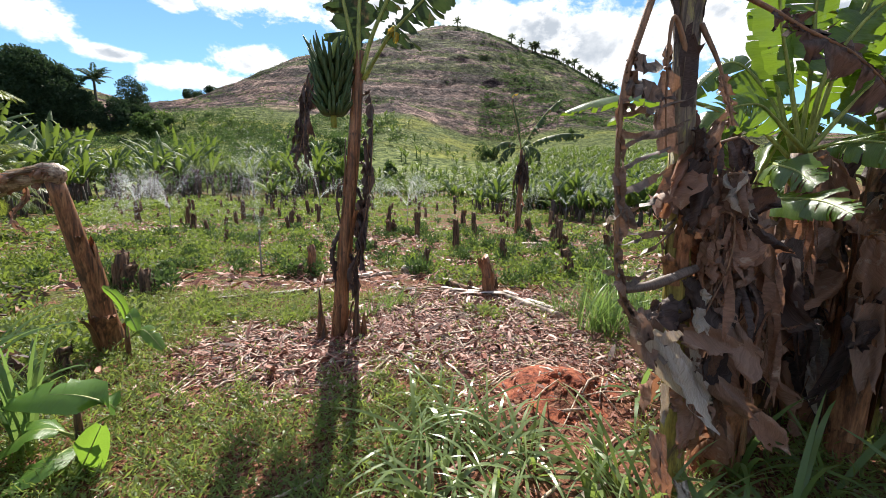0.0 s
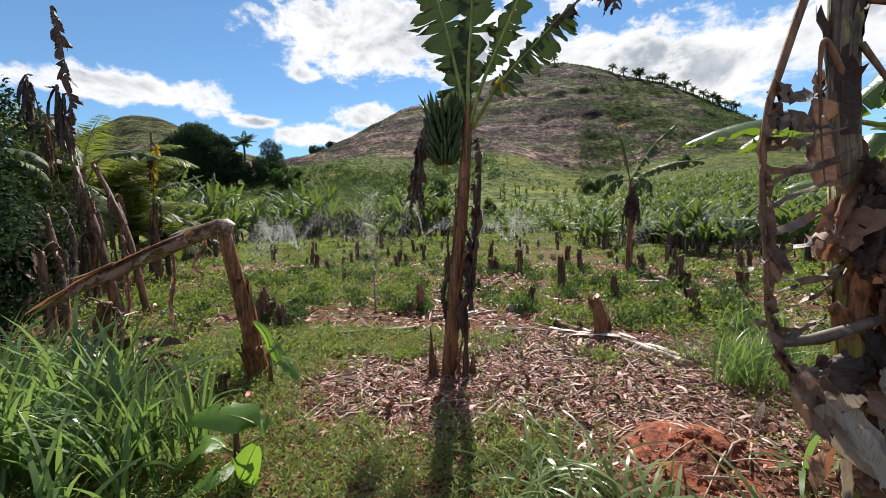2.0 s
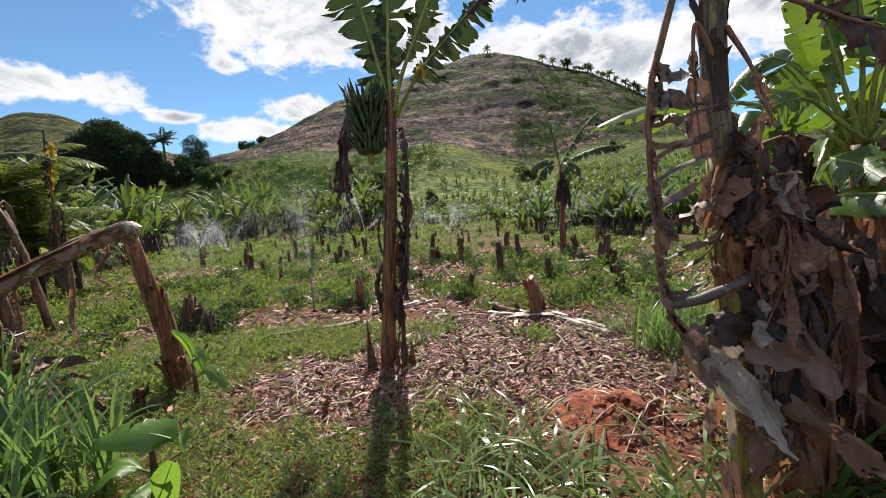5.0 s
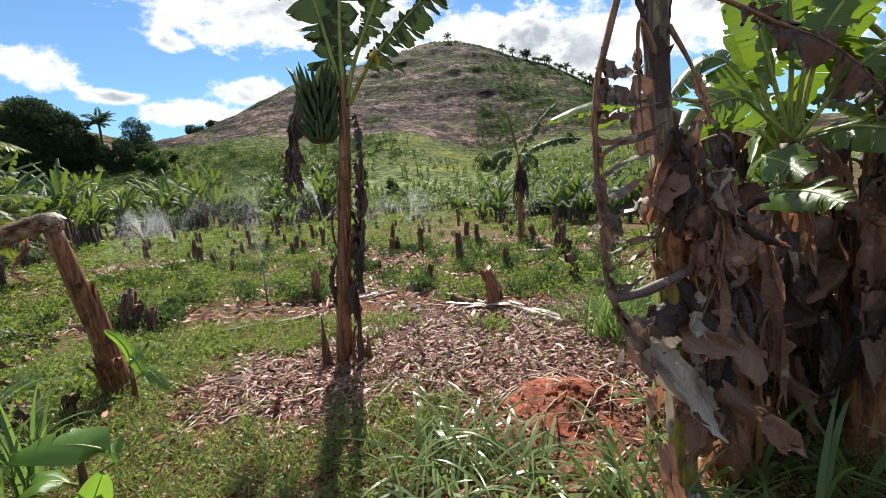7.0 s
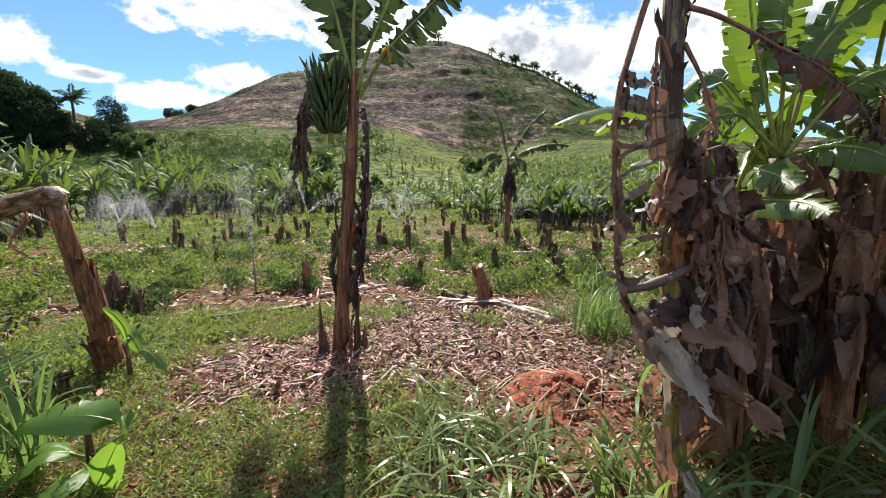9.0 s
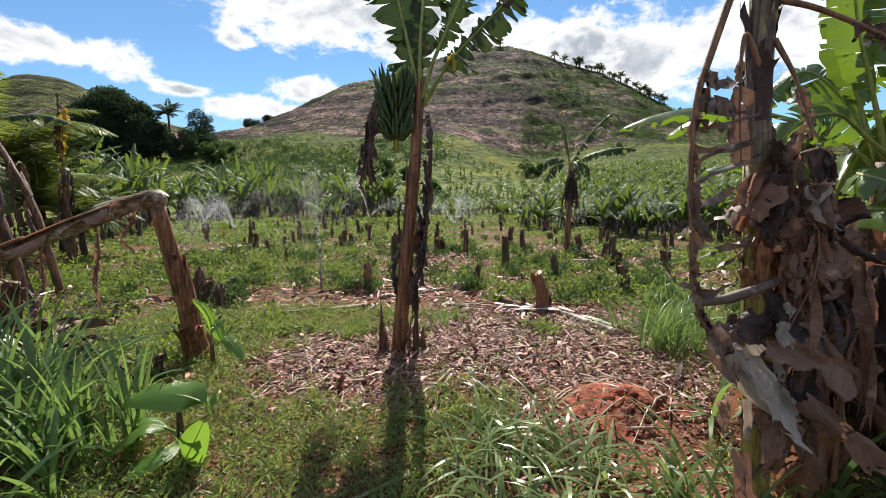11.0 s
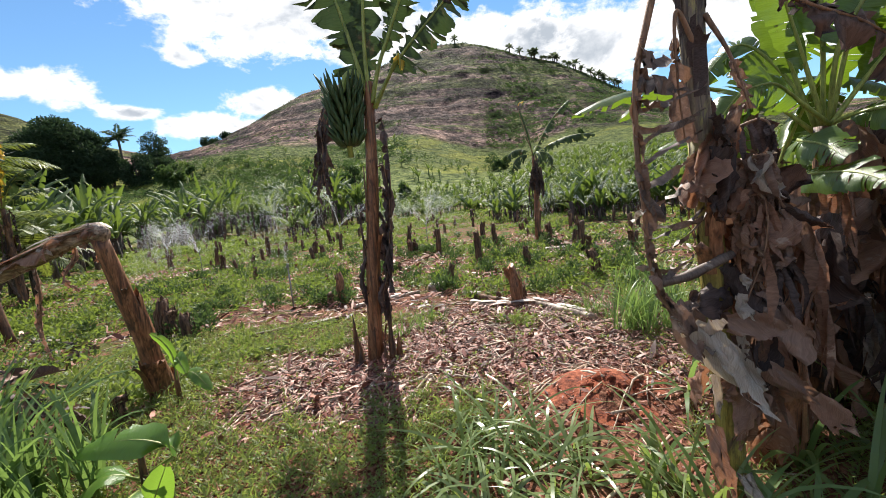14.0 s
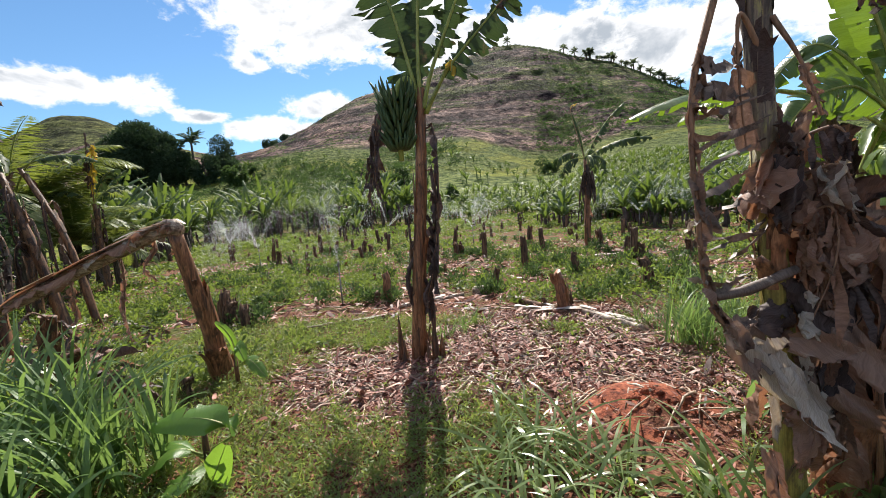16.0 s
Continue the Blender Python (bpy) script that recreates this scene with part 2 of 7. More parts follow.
M_STEM_GREY = fibrous("banana_stem_grey_brown", [(0.25, (0.055, 0.038, 0.030)), (0.5, (0.17, 0.125, 0.095)), (0.75, (0.33, 0.27, 0.17))], 0.55, along=(20, 20, 1.2), blotch=(0.30, 0.27, 0.09), blotch_at=(0.52, 0.62))
M_PETIOLE = fibrous("petiole_green", [(0.25, (0.20, 0.25, 0.045)), (0.75, (0.40, 0.44, 0.11))], 0.45, bump_by=0.2)
M_PETIOLE_DRY = fibrous("petiole_dry", [(0.25, (0.14, 0.07, 0.04)), (0.75, (0.34, 0.19, 0.11))], 0.65, bump_by=0.3)
M_STUMP = fibrous("stump_fibre", [(0.25, (0.040, 0.023, 0.015)), (0.5, (0.125, 0.064, 0.036)), (0.75, (0.27, 0.15, 0.088))], 0.85, bump_by=0.9)
M_STUMP_TOP = fibrous("stump_cut_face", [(0.3, (0.10, 0.055, 0.035)), (0.7, (0.30, 0.17, 0.10))], 0.85, (6, 6, 6))
M_LOG = fibrous("fallen_stem_pale", [(0.25, (0.22, 0.14, 0.09)), (0.5, (0.46, 0.34, 0.25)), (0.75, (0.72, 0.60, 0.47))], 0.55, along=(9, 9, 9))
M_FALL = fibrous("broken_stem_bleached", [(0.25, (0.13, 0.075, 0.05)), (0.5, (0.38, 0.26, 0.18)), (0.75, (0.62, 0.49, 0.38))], 0.55, along=(3, 22, 22), blotch=(0.13, 0.07, 0.045), blotch_at=(0.56, 0.64))
M_BARK = fibrous("tree_bark", [(0.3, (0.04, 0.03, 0.022)), (0.7, (0.14, 0.11, 0.085))], 0.9)
M_PIPE = fibrous("grey_plastic_pipe", [(0.3, (0.12, 0.12, 0.12)), (0.7, (0.2, 0.2, 0.2))], 0.5, bump_by=0.05)
M_CABLE = fibrous("cable_black", [(0.3, (0.02, 0.02, 0.022)), (0.7, (0.04, 0.04, 0.042))], 0.6, bump_by=0.05)
M_SOIL = fibrous("red_soil_clods", [(0.3, (0.13, 0.030, 0.013)), (0.5, (0.28, 0.068, 0.030)), (0.75, (0.40, 0.125, 0.06))], 0.95, (9, 9, 9), 1.0)


def make_water():
    m, t, bsdf, geo, vec = material("water_drops")
    bsdf.inputs["Base Color"].default_value = (0.9, 0.93, 0.95, 1)
    bsdf.inputs["Roughness"].default_value = 0.15
    tr = t.nodes.new("ShaderNodeBsdfTranslucent")
    tr.inputs[0].default_value = (0.9, 0.93, 0.95, 1)
    tp = t.nodes.new("ShaderNodeBsdfTransparent")
    a, b = t.nodes.new("ShaderNodeMixShader"), t.nodes.new("ShaderNodeMixShader")
    a.inputs[0].default_value, b.inputs[0].default_value = 0.75, 0.35
    link(t, bsdf.outputs[0], a.inputs[1]), link(t, tr.outputs[0], a.inputs[2])
    link(t, a.outputs[0], b.inputs[1]), link(t, tp.outputs[0], b.inputs[2])
    link(t, b.outputs[0], t.nodes["Material Output"].inputs[0])
    return m


M_WATER = make_water()


def make_litter():
    """Scraps of leaf: red-brown, pinkish tan and bleached, each its own tone."""
    m, t, bsdf, geo, vec = material("litter_flake")
    r = geo.outputs["Random Per Island"]
    col = ramp(t, r, [(0.0, (0.040, 0.013, 0.009)), (0.36, (0.20, 0.058, 0.036)), (0.64, (0.33, 0.125, 0.086)), (0.92, (0.49, 0.225, 0.16)), (1.0, (0.76, 0.53, 0.42))])
    col = mix_node(t, 0.7, col, ramp(t, noise_node(t, vec, 60, 5, 0.7), [(0.3, (0.5, 0.45, 0.42)), (0.7, (1, 1, 1))]), "MULTIPLY")
    link(t, col, bsdf.inputs["Base Color"])
    bsdf.inputs["Roughness"].default_value = 0.55
    bump(t, bsdf, noise_node(t, vec, 90, 4), 0.5, 0.004)
    return m


M_LITTER = make_litter()


def make_ground():
    m, t, bsdf, geo, vec = material("ground_earth")
    pos = geo.outputs["Position"]
    flat = stretched(t, pos, (1, 1, 0))
    ln = t.nodes.new("ShaderNodeVectorMath")
    ln.operation = "LENGTH"
    link(t, flat, ln.inputs[0])
    dist = ln.outputs["Value"]
    fine, mid, big = noise_node(t, pos, 28, 6, 0.65), noise_node(t, pos, 2.2, 5, 0.6), noise_node(t, pos, 0.35, 5, 0.6, 0.5)
    earth = ramp(t, fine, [(0.36, (0.035, 0.015, 0.010)), (0.5, (0.14, 0.058, 0.037)), (0.64, (0.32, 0.17, 0.115))])
    earth = mix_node(t, smooth(t, mid, 0.5, 0.62), earth, ramp(t, fine, [(0.3, (0.12, 0.045, 0.028)), (0.7, (0.26, 0.12, 0.08))]))
    moss = ramp(t, fine, [(0.3, (0.025, 0.038, 0.012)), (0.7, (0.085, 0.125, 0.03))])
    field = mix_node(t, math_node(t, "MULTIPLY", smooth(t, mid, 0.46, 0.58), smooth(t, dist, 4, 9)), earth, moss)
    # sprayed strip of bare earth at the field's far edge, then grassed slope
    slope = ramp(t, noise_node(t, pos, 0.9, 7, 0.7), [(0.36, (0.025, 0.040, 0.009)), (0.5, (0.095, 0.125, 0.032)), (0.63, (0.21, 0.24, 0.07))])
    dry = ramp(t, noise_node(t, pos, 0.5, 6, 0.7), [(0.38, (0.085, 0.100, 0.018)), (0.62, (0.25, 0.265, 0.05))])
    slope = mix_node(t, smooth(t, noise_node(t, stretched(t, pos, (0.6, 0.6, 2.5)), 0.07, 5, 0.6), 0.5, 0.6), slope, dry)
    edge = math_node(t, "ADD", dist, math_node(t, "MULTIPLY", math_node(t, "SUBTRACT", big, 0.5), 6.0))
    near = mix_node(t, smooth(t, edge, 46, 54), field, slope)
    # stony hill: brown earth and rock with scrub in bands; distance haze put into the paled, cooled tints
    sep = t.nodes.new("ShaderNodeSeparateXYZ")
    link(t, pos, sep.inputs[0])
    n1, n2 = noise_node(t, stretched(t, pos, (0.4, 0.4, 2.2)), 0.10, 8, 0.68, 0.8), noise_node(t, pos, 0.5, 9, 0.76, 0.4)
    rock = ramp(t, n2, [(0.38, (0.016, 0.011, 0.011)), (0.46, (0.105, 0.08, 0.077)), (0.54, (0.25, 0.197, 0.174)), (0.64, (0.46, 0.385, 0.335))])
    rock = mix_node(t, 0.85, rock, ramp(t, n1, [(0.40, (0.40, 0.40, 0.45)), (0.48, (0.9, 0.84, 0.84)), (0.58, (1.22, 1.12, 1.07))]), "MULTIPLY")
    scrub = ramp(t, noise_node(t, pos, 0.6, 9, 0.8), [(0.38, (0.020, 0.030, 0.009)), (0.5, (0.095, 0.122, 0.045)), (0.62, (0.24, 0.275, 0.095))])
    veg = noise_node(t, stretched(t, pos, (0.45, 0.45, 2.4)), 0.05, 7, 0.68, 1.0)
    veg = math_node(t, "ADD", veg, math_node(t, "MULTIPLY", smooth(t, sep.outputs[0], -30, 75), 0.11))
    veg = math_node(t, "ADD", veg, math_node(t, "MULTIPLY", smooth(t, sep.outputs[2], 30, 70), 0.05))
    veg = math_node(t, "ADD", veg, math_node(t, "MULTIPLY", smooth(t, math_node(t, "MULTIPLY", sep.outputs[0], -1.0), 125, 150), 0.3))
    hill = mix_node(t, smooth(t, veg, 0.535, 0.60), rock, scrub)
    stain = noise_node(t, stretched(t, pos, (0.5, 0.5, 1.8)), 0.045, 6, 0.66, 1.2)
    lumps = noise_node(t, stretched(t, pos, (0.8, 0.8, 1.8)), 0.13, 5, 0.6, 0.6)
    hill = mix_node(t, 1.0, hill, ramp(t, lumps, [(0.41, (0.38, 0.36, 0.39)), (0.49, (0.95, 0.88, 0.87)), (0.58, (1.38, 1.28, 1.24))]), "MULTIPLY")
    hill = mix_node(t, 1.0, hill, ramp(t, stain, [(0.40, (0.44, 0.43, 0.46)), (0.47, (0.75, 0.71, 0.72)), (0.58, (1.05, 0.97, 0.94))]), "MULTIPLY")
    far = math_node(t, "ADD", dist, math_node(t, "MULTIPLY", math_node(t, "SUBTRACT", noise_node(t, pos, 0.05, 5), 0.5), 26.0))
    link(t, mix_node(t, smooth(t, far, 120, 127), near, hill), bsdf.inputs["Base Color"])
    bsdf.inputs["Roughness"].default_value, bsdf.inputs["Specular IOR Level"].default_value = 0.95, 0.08
    b = bump(t, bsdf, fine, 0.7, 0.03)
    b2 = t.nodes.new("ShaderNodeBump")
    b2.inputs["Strength"].default_value, b2.inputs["Distance"].default_value = 1.0, 3.0
    link(t, math_node(t, "MULTIPLY", noise_node(t, pos, 0.3, 8, 0.7, 0.5), smooth(t, dist, 60, 110)), b2.inputs["Height"])
    link(t, b, b2.inputs["Normal"])
    link(t, b2.outputs[0], bsdf.inputs["Normal"])
    return m


M_GROUND = make_ground()


# ---- geometry helpers ----
class Geo:
    """Vertices, faces and leaf coordinates of one mesh."""

    def __init__(self):
        self.v, self.f, self.uv = [], [], []

    def tube(self, pts, radii, n=8, close=True, wob=0.0, rng=None, squash=1.0):
        pts = [Vector(p) for p in pts]
        base, ref = len(self.v), Vector((0.31, 0.95, 0.05))
        for i, p in enumerate(pts):
            d = (pts[min(i + 1, len(pts) - 1)] - pts[max(i - 1, 0)]).normalized()
            a = d.cross(ref)
            a = a.normalized() if a.length > 1e-4 else d.orthogonal().normalized()
            b = d.cross(a)
            for k in range(n):
                w = 2 * math.pi * k / n
                r = radii[i] * (1 + (rng.uniform(-wob, wob) if rng else 0))
                self.v.append(p + (a * math.cos(w) + b * math.sin(w) * squash) * r)
                self.uv.append((k / n, i / len(pts)))
        for i in range(len(pts) - 1):
            for k in range(n):
                q = base + i * n
                self.f.append((q + k, q + (k + 1) % n, q + n + (k + 1) % n, q + n + k))
        if close:
            self.f.append(tuple(base + k for k in reversed(range(n))))
            self.f.append(tuple(base + (len(pts) - 1) * n + k for k in range(n)))
        return self

    def ribbon(self, pts, sides, widths):
        base = len(self.v)
        for i, (p, s, w) in enumerate(zip(pts, sides, widths)):
            self.v += [p - s * w / 2, p + s * w / 2]
            self.uv += [(0, i / len(pts)), (1, i / len(pts))]
        for i in range(len(pts) - 1):
            q = base + 2 * i
            self.f.append((q, q + 1, q + 3, q + 2))
        return self

    def shift(self, by):
        self.v = [Vector(v) + Vector(by) for v in self.v]
        return self

    def mesh(self, name, mat, soft=True):
        me = bpy.data.meshes.new(name)
        me.from_pydata([tuple(v) for v in self.v], [], self.f)
        if self.uv and len(self.uv) == len(self.v):
            uv = me.uv_layers.new(name="UVMap")
            idx = np.empty(len(me.loops), dtype=np.int32)
            me.loops.foreach_get("vertex_index", idx)
            uv.data.foreach_set("uv", np.array(self.uv, dtype=np.float32)[idx].ravel())
        if soft:
            me.polygons.foreach_set("use_smooth", [True] * len(me.polygons))
        me.materials.append(mat)
        me.update()
        return me


def quads(name, verts, mat, soft=False):
    """A mesh of loose quads from an array of n x 4 x 3."""
    n = len(verts)
    me = bpy.data.meshes.new(name)
    me.vertices.add(4 * n), me.loops.add(4 * n), me.polygons.add(n)
    me.vertices.foreach_set("co", np.asarray(verts, np.float32).ravel())
    me.loops.foreach_set("vertex_index", np.arange(4 * n, dtype=np.int32))
    me.polygons.foreach_set("loop_start", np.arange(0, 4 * n, 4, dtype=np.int32))
    me.polygons.foreach_set("loop_total", np.full(n, 4, dtype=np.int32))
    me.update(calc_edges=True)
    me.materials.append(mat)
    return me


def unit(a):
    return a / np.maximum(np.linalg.norm(a, axis=-1, keepdims=True), 1e-9)


def diamonds(base, way, up, length, width, fold=0.12, belly=0.5):
    """Leaf quads: stalk end, one side, tip, other side."""
    way, L, W = unit(way), np.asarray(length)[:, None], np.asarray(width)[:, None]
    side = unit(np.cross(way, up))
    nrm = np.cross(side, way)
    mid = base + way * L * belly
    return np.stack([base, mid - side * W / 2 + nrm * W * fold, base + way * L, mid + side * W / 2 + nrm * W * fold], 1)


def thing(name, at, label, category, group="", turn=0.0):
    ob = new(name)
    ob.empty_display_size = 0.1
    ob.matrix_basis = pose(*at, 0, 0, turn)
    return tagged(ob, label, category, group)


def part(name, geo, mat, parent, label="", soft=True, kind=""):
    me = geo.mesh(name, mat, soft) if isinstance(geo, Geo) else geo
    ob = new(name, me)
    ob.parent = parent
    return tagged(ob, label, kind=kind)


def stuff(name, me, label, category):
    return tagged(new(name, me), label, category, kind="stuff")


# ---- terrain ----
EYE = 1.57
RIDGE_AZ = np.array([-180, -70, -56, -51, -48, -43, -36, -33.8, -30, -27.5, -24.6, -21.3, -18, -13, -9.4, -6.6, -2.5, 2, 5, 9.4, 14, 18, 21, 25, 30, 45, 80, 180.0])
RIDGE_EL = np.array([3, 4, 9.5, 12.6, 12.4, 10, 8.4, 8.7, 10.1, 11.3, 12.9, 14.6, 15.7, 16.8, 17.7, 18.5, 19.1, 19.3, 18.8, 17.1, 15.5, 13.2, 11.0, 8.6, 7, 5, 3, 3.0])
FOOT_AZ = np.array([-180, -70, -45, -36, -32, -28, -21.6, -14, -7.3, -2.7, 1, 4.3, 6.6, 12.4, 22, 40, 80, 180.0])
FOOT_EL = np.array([1, 3, 6.0, 7.3, 8.0, 8.5, 8.5, 8.7, 8.9, 7.6, 6.3, 4.9, 4.3, 6.4, 6.6, 4, 2, 1.0])


def softened(az, el, width):
    fine = np.arange(-180, 180.1, 0.5)
    k = np.exp(-0.5 * (np.arange(-16, 17) * 0.5 / width) ** 2)
    return fine, np.convolve(np.pad(np.interp(fine, az, el), 16, mode="edge"), k / k.sum(), mode="valid")


RIDGE_AZ, RIDGE_EL = softened(RIDGE_AZ, RIDGE_EL, 0.9)
FOOT_AZ, FOOT_EL = softened(FOOT_AZ, FOOT_EL, 1.2)


def relief(x, y, scale, octaves=4):
    """Layered sine relief, about -1 to 1."""
    z, a = 0.0, 1.0
    for k in range(octaves):
        c, s = math.cos(1.3 * k + 0.4), math.sin(1.3 * k + 0.4)
        u, v = (x * c - y * s) / scale, (x * s + y * c) / scale
        z = z + a * np.sin(u + 1.7 * np.sin(v * 0.7 + k)) * np.cos(v + 1.1 * np.sin(u * 0.6 + 2.1 * k))
        a, scale = a * 0.52, scale / 2.1
    return z / 1.6


def height(x, y):
    x, y = np.asarray(x, float), np.asarray(y, float)
    r, az = np.hypot(x, y), np.degrees(np.arctan2(x, y))
    start = np.interp(az, [-30, 0, 12, 60], [46, 44, 24, 20])
    foot = EYE + 120 * np.tan(np.radians(np.interp(az, FOOT_AZ, FOOT_EL)))
    top = EYE + 230 * np.tan(np.radians(np.interp(az, RIDGE_AZ, RIDGE_EL)))
    a = np.clip((r - start) / (120 - start), 0, 1)
    b = np.clip((r - 120) / 110, 0, 1)
    c = np.clip((r - 230) / 330, 0, 1)
    z = foot * a ** 1.25 + (top - foot) * (0.8 * b + 0.2 * b * b * (3 - 2 * b))
    z = z * (1 - c * c * (3 - 2 * c) * 0.95)
    z = z + (relief(x, y, 26) * 1.7 + relief(x + 50, y, 7.5) * 0.65) * np.clip((r - 60) / 80, 0, 1)
    ledge = np.clip((r - 118) / 25, 0, 1) * np.clip((240 - r) / 25, 0, 1)
    z = z + (0.5 * np.sin(z * 0.45 + x * 0.03 + relief(x * 0.5, y * 0.5, 30) * 2.6) * (0.45 + 0.5 * relief(x, y, 45, 2)) + 0.30 * np.sin(z * 1.05 - x * 0.06 + relief(x, y, 12) * 3.0) + 0.3 * relief(x, y + 9, 4.6, 3)) * ledge
    z = z + 1.0 * np.exp(-((x + 12) / 17) ** 2) * np.tanh((r - 203 - 1.2 * relief(x, y, 9, 2) - 0.12 * x) / 3.4) * ledge + 0.8 * np.exp(-((x - 10) / 15) ** 2) * np.tanh((r - 172 - 1.5 * relief(x, y, 9, 2) + 0.2 * x) / 3.4) * ledge
    z = z + 0.035 * relief(x, y, 0.9, 3) * np.clip((r - 1.0) / 2, 0, 1)
    hump = np.exp(-(((x - 0.93) / 0.40) ** 2 + ((y - 3.0) / 0.30) ** 2))
    return z + 0.15 * hump


def gz(x, y):
    return float(height(x, y))


def make_terrain():
    az = np.radians(np.concatenate([np.arange(-75, 60, 0.3), np.arange(60, 285, 5.0)]))
    rr = np.concatenate([[0.02], np.geomspace(0.35, 40, 120), np.geomspace(41, 118, 50), np.geomspace(119, 262, 115), np.geomspace(270, 3000, 14)])
    A, R = np.meshgrid(az, rr, indexing="ij")
    X, Y = R * np.sin(A), R * np.cos(A)
    V = np.stack([X, Y, height(X, Y)], -1).reshape(-1, 3)
    na, nr = len(az), len(rr)
    f = [(i * nr + j, ((i + 1) % na) * nr + j, ((i + 1) % na) * nr + j + 1, i * nr + j + 1) for i in range(na) for j in range(nr - 1)]
    f = [q[::-1] for q in f]
    me = bpy.data.meshes.new("ground")
    me.from_pydata(V.tolist(), [], f)
    me.polygons.foreach_set("use_smooth", [True] * len(me.polygons))
    me.materials.append(M_GROUND)
    tagged(new("ground", me), "red-brown field earth rising to a stony hill", "ground", kind="structure")


make_terrain()


# ---- leaves ----
def bend(points, n):
    """A smooth line through control points, in n + 1 points."""
    P = [Vector(p) for p in points]
    P = [P[0] * 2 - P[1]] + P + [P[-1] * 2 - P[-2]]
    out, spans = [], len(P) - 3
    for i in range(n + 1):
        s = min(i / n * spans, spans - 1e-6)
        k, u = int(s), s - int(s)
        a, b, c, d = P[k:k + 4]
        out.append(0.5 * ((2 * b) + (c - a) * u + (2 * a - 5 * b + 4 * c - d) * u * u + (3 * b - a - 3 * c + d) * u ** 3))
    return out


def arch(length, rise, droop, az, n=16):
    """A midrib that leaves upward at `rise` degrees and turns down by `droop` degrees over its length."""
    pts, p, e = [], Vector((0, 0, 0)), radians(rise)
    d = Vector((math.sin(az), math.cos(az), 0))
    step = length / n
    for i in range(n + 1):
        pts.append(p.copy())
        p = p + (d * math.cos(e) + Vector((0, 0, math.sin(e)))) * step
        e -= radians(droop) / n * (0.5 + 1.0 * i / n)
    return pts


def frame_at(mid, i, up):
    t = (mid[min(i + 1, len(mid) - 1)] - mid[max(0, i - 1)]).normalized()
    s = t.cross(up)
    s = s.normalized() if s.length > 0.05 else t.orthogonal().normalized()
    nrm = s.cross(t)
    return t, s, nrm if nrm.dot(up) >= 0 else -nrm


def leaf_width(q):
    return max(0.03, (math.sin(math.pi * min(1, max(0, 0.04 + 0.93 * q)) ** 0.8)) ** 0.55)


def blade(geo, mid, width, rng, torn=0.3, droop=0.5, start=0.18, crumple=0.0, missing=0.0, up=None, sides=(1, -1), hang=0.0, cells=3):
    """The two halves of a banana leaf along its midrib, split into strips along the veins. The strips share the midrib's points."""
    n = len(mid) - 1
    up = Vector(up) if up else Vector((0, 0, 1))
    first = int(n * start)
    spine = {}
    for i in range(first, n + 1):
        spine[i] = len(geo.v)
        geo.v.append(mid[i])
        geo.uv.append((0.5, i / n))
    for side in sides:
        prev = None
        for i in range(first, n):
            u, u2 = (i - first) / max(1, n - first), (i + 1 - first) / max(1, n - first)
            t, s, nrm = frame_at(mid, i, up)
            s = s * side
            w1, w2 = width * leaf_width(u), width * leaf_width(min(1, u2))
            if rng.random() < missing:
                w1, w2 = w1 * 0.2, w2 * 0.2
            split = rng.random() < torn
            twist = rng.uniform(-1, 1) * (torn * 0.35 + crumple)
            length = 1 - (rng.uniform(0.05, 0.5) * crumple if crumple else 0) - (rng.uniform(0, 0.25) if split else 0)
            shrink = rng.uniform(0.1, 0.55) if split else 0.0
            d = droop + rng.uniform(-0.12, 0.12) * (1 + 4 * crumple)
            ids = [(spine[i], spine[i + 1])]
            for k in range(1, cells + 1):
                q = k / cells
                a = d * q * 1.1 + twist * q * 0.6
                row = []
                for e, (m, w) in enumerate(((mid[i], w1), (mid[i + 1], w2))):
                    o = s * (math.cos(a) * w * q * length) - nrm * (math.sin(a) * w * q * length) + t * (0.28 * w * q)
                    o += Vector((0, 0, -1)) * (hang * w * q * q) + nrm * (twist * (e - 0.5) * w * q * 0.7)
                    if crumple:
                        o += Vector((rng.gauss(0, 1), rng.gauss(0, 1), rng.gauss(0, 1))) * crumple * w * 0.13 * q
                    row.append(m + o)
                row[1] = row[1] + (row[0] - row[1]) * shrink * q
                if prev and not split:
                    left = prev[k - 1]
                else:
                    left = len(geo.v)
                    geo.v.append(row[0])
                    geo.uv.append((0.5 + 0.5 * side * q, i / n))
                geo.v.append(row[1])
                geo.uv.append((0.5 + 0.5 * side * q, (i + 1) / n))
                ids.append((left, len(geo.v) - 1))
            for (a0, a1), (b0, b1) in zip(ids, ids[1:]):
                geo.f.append((a0, a1, b1, b0) if side > 0 else (a1, a0, b0, b1))
            prev = None if split else [q[1] for q in ids[1:]]
    return geo


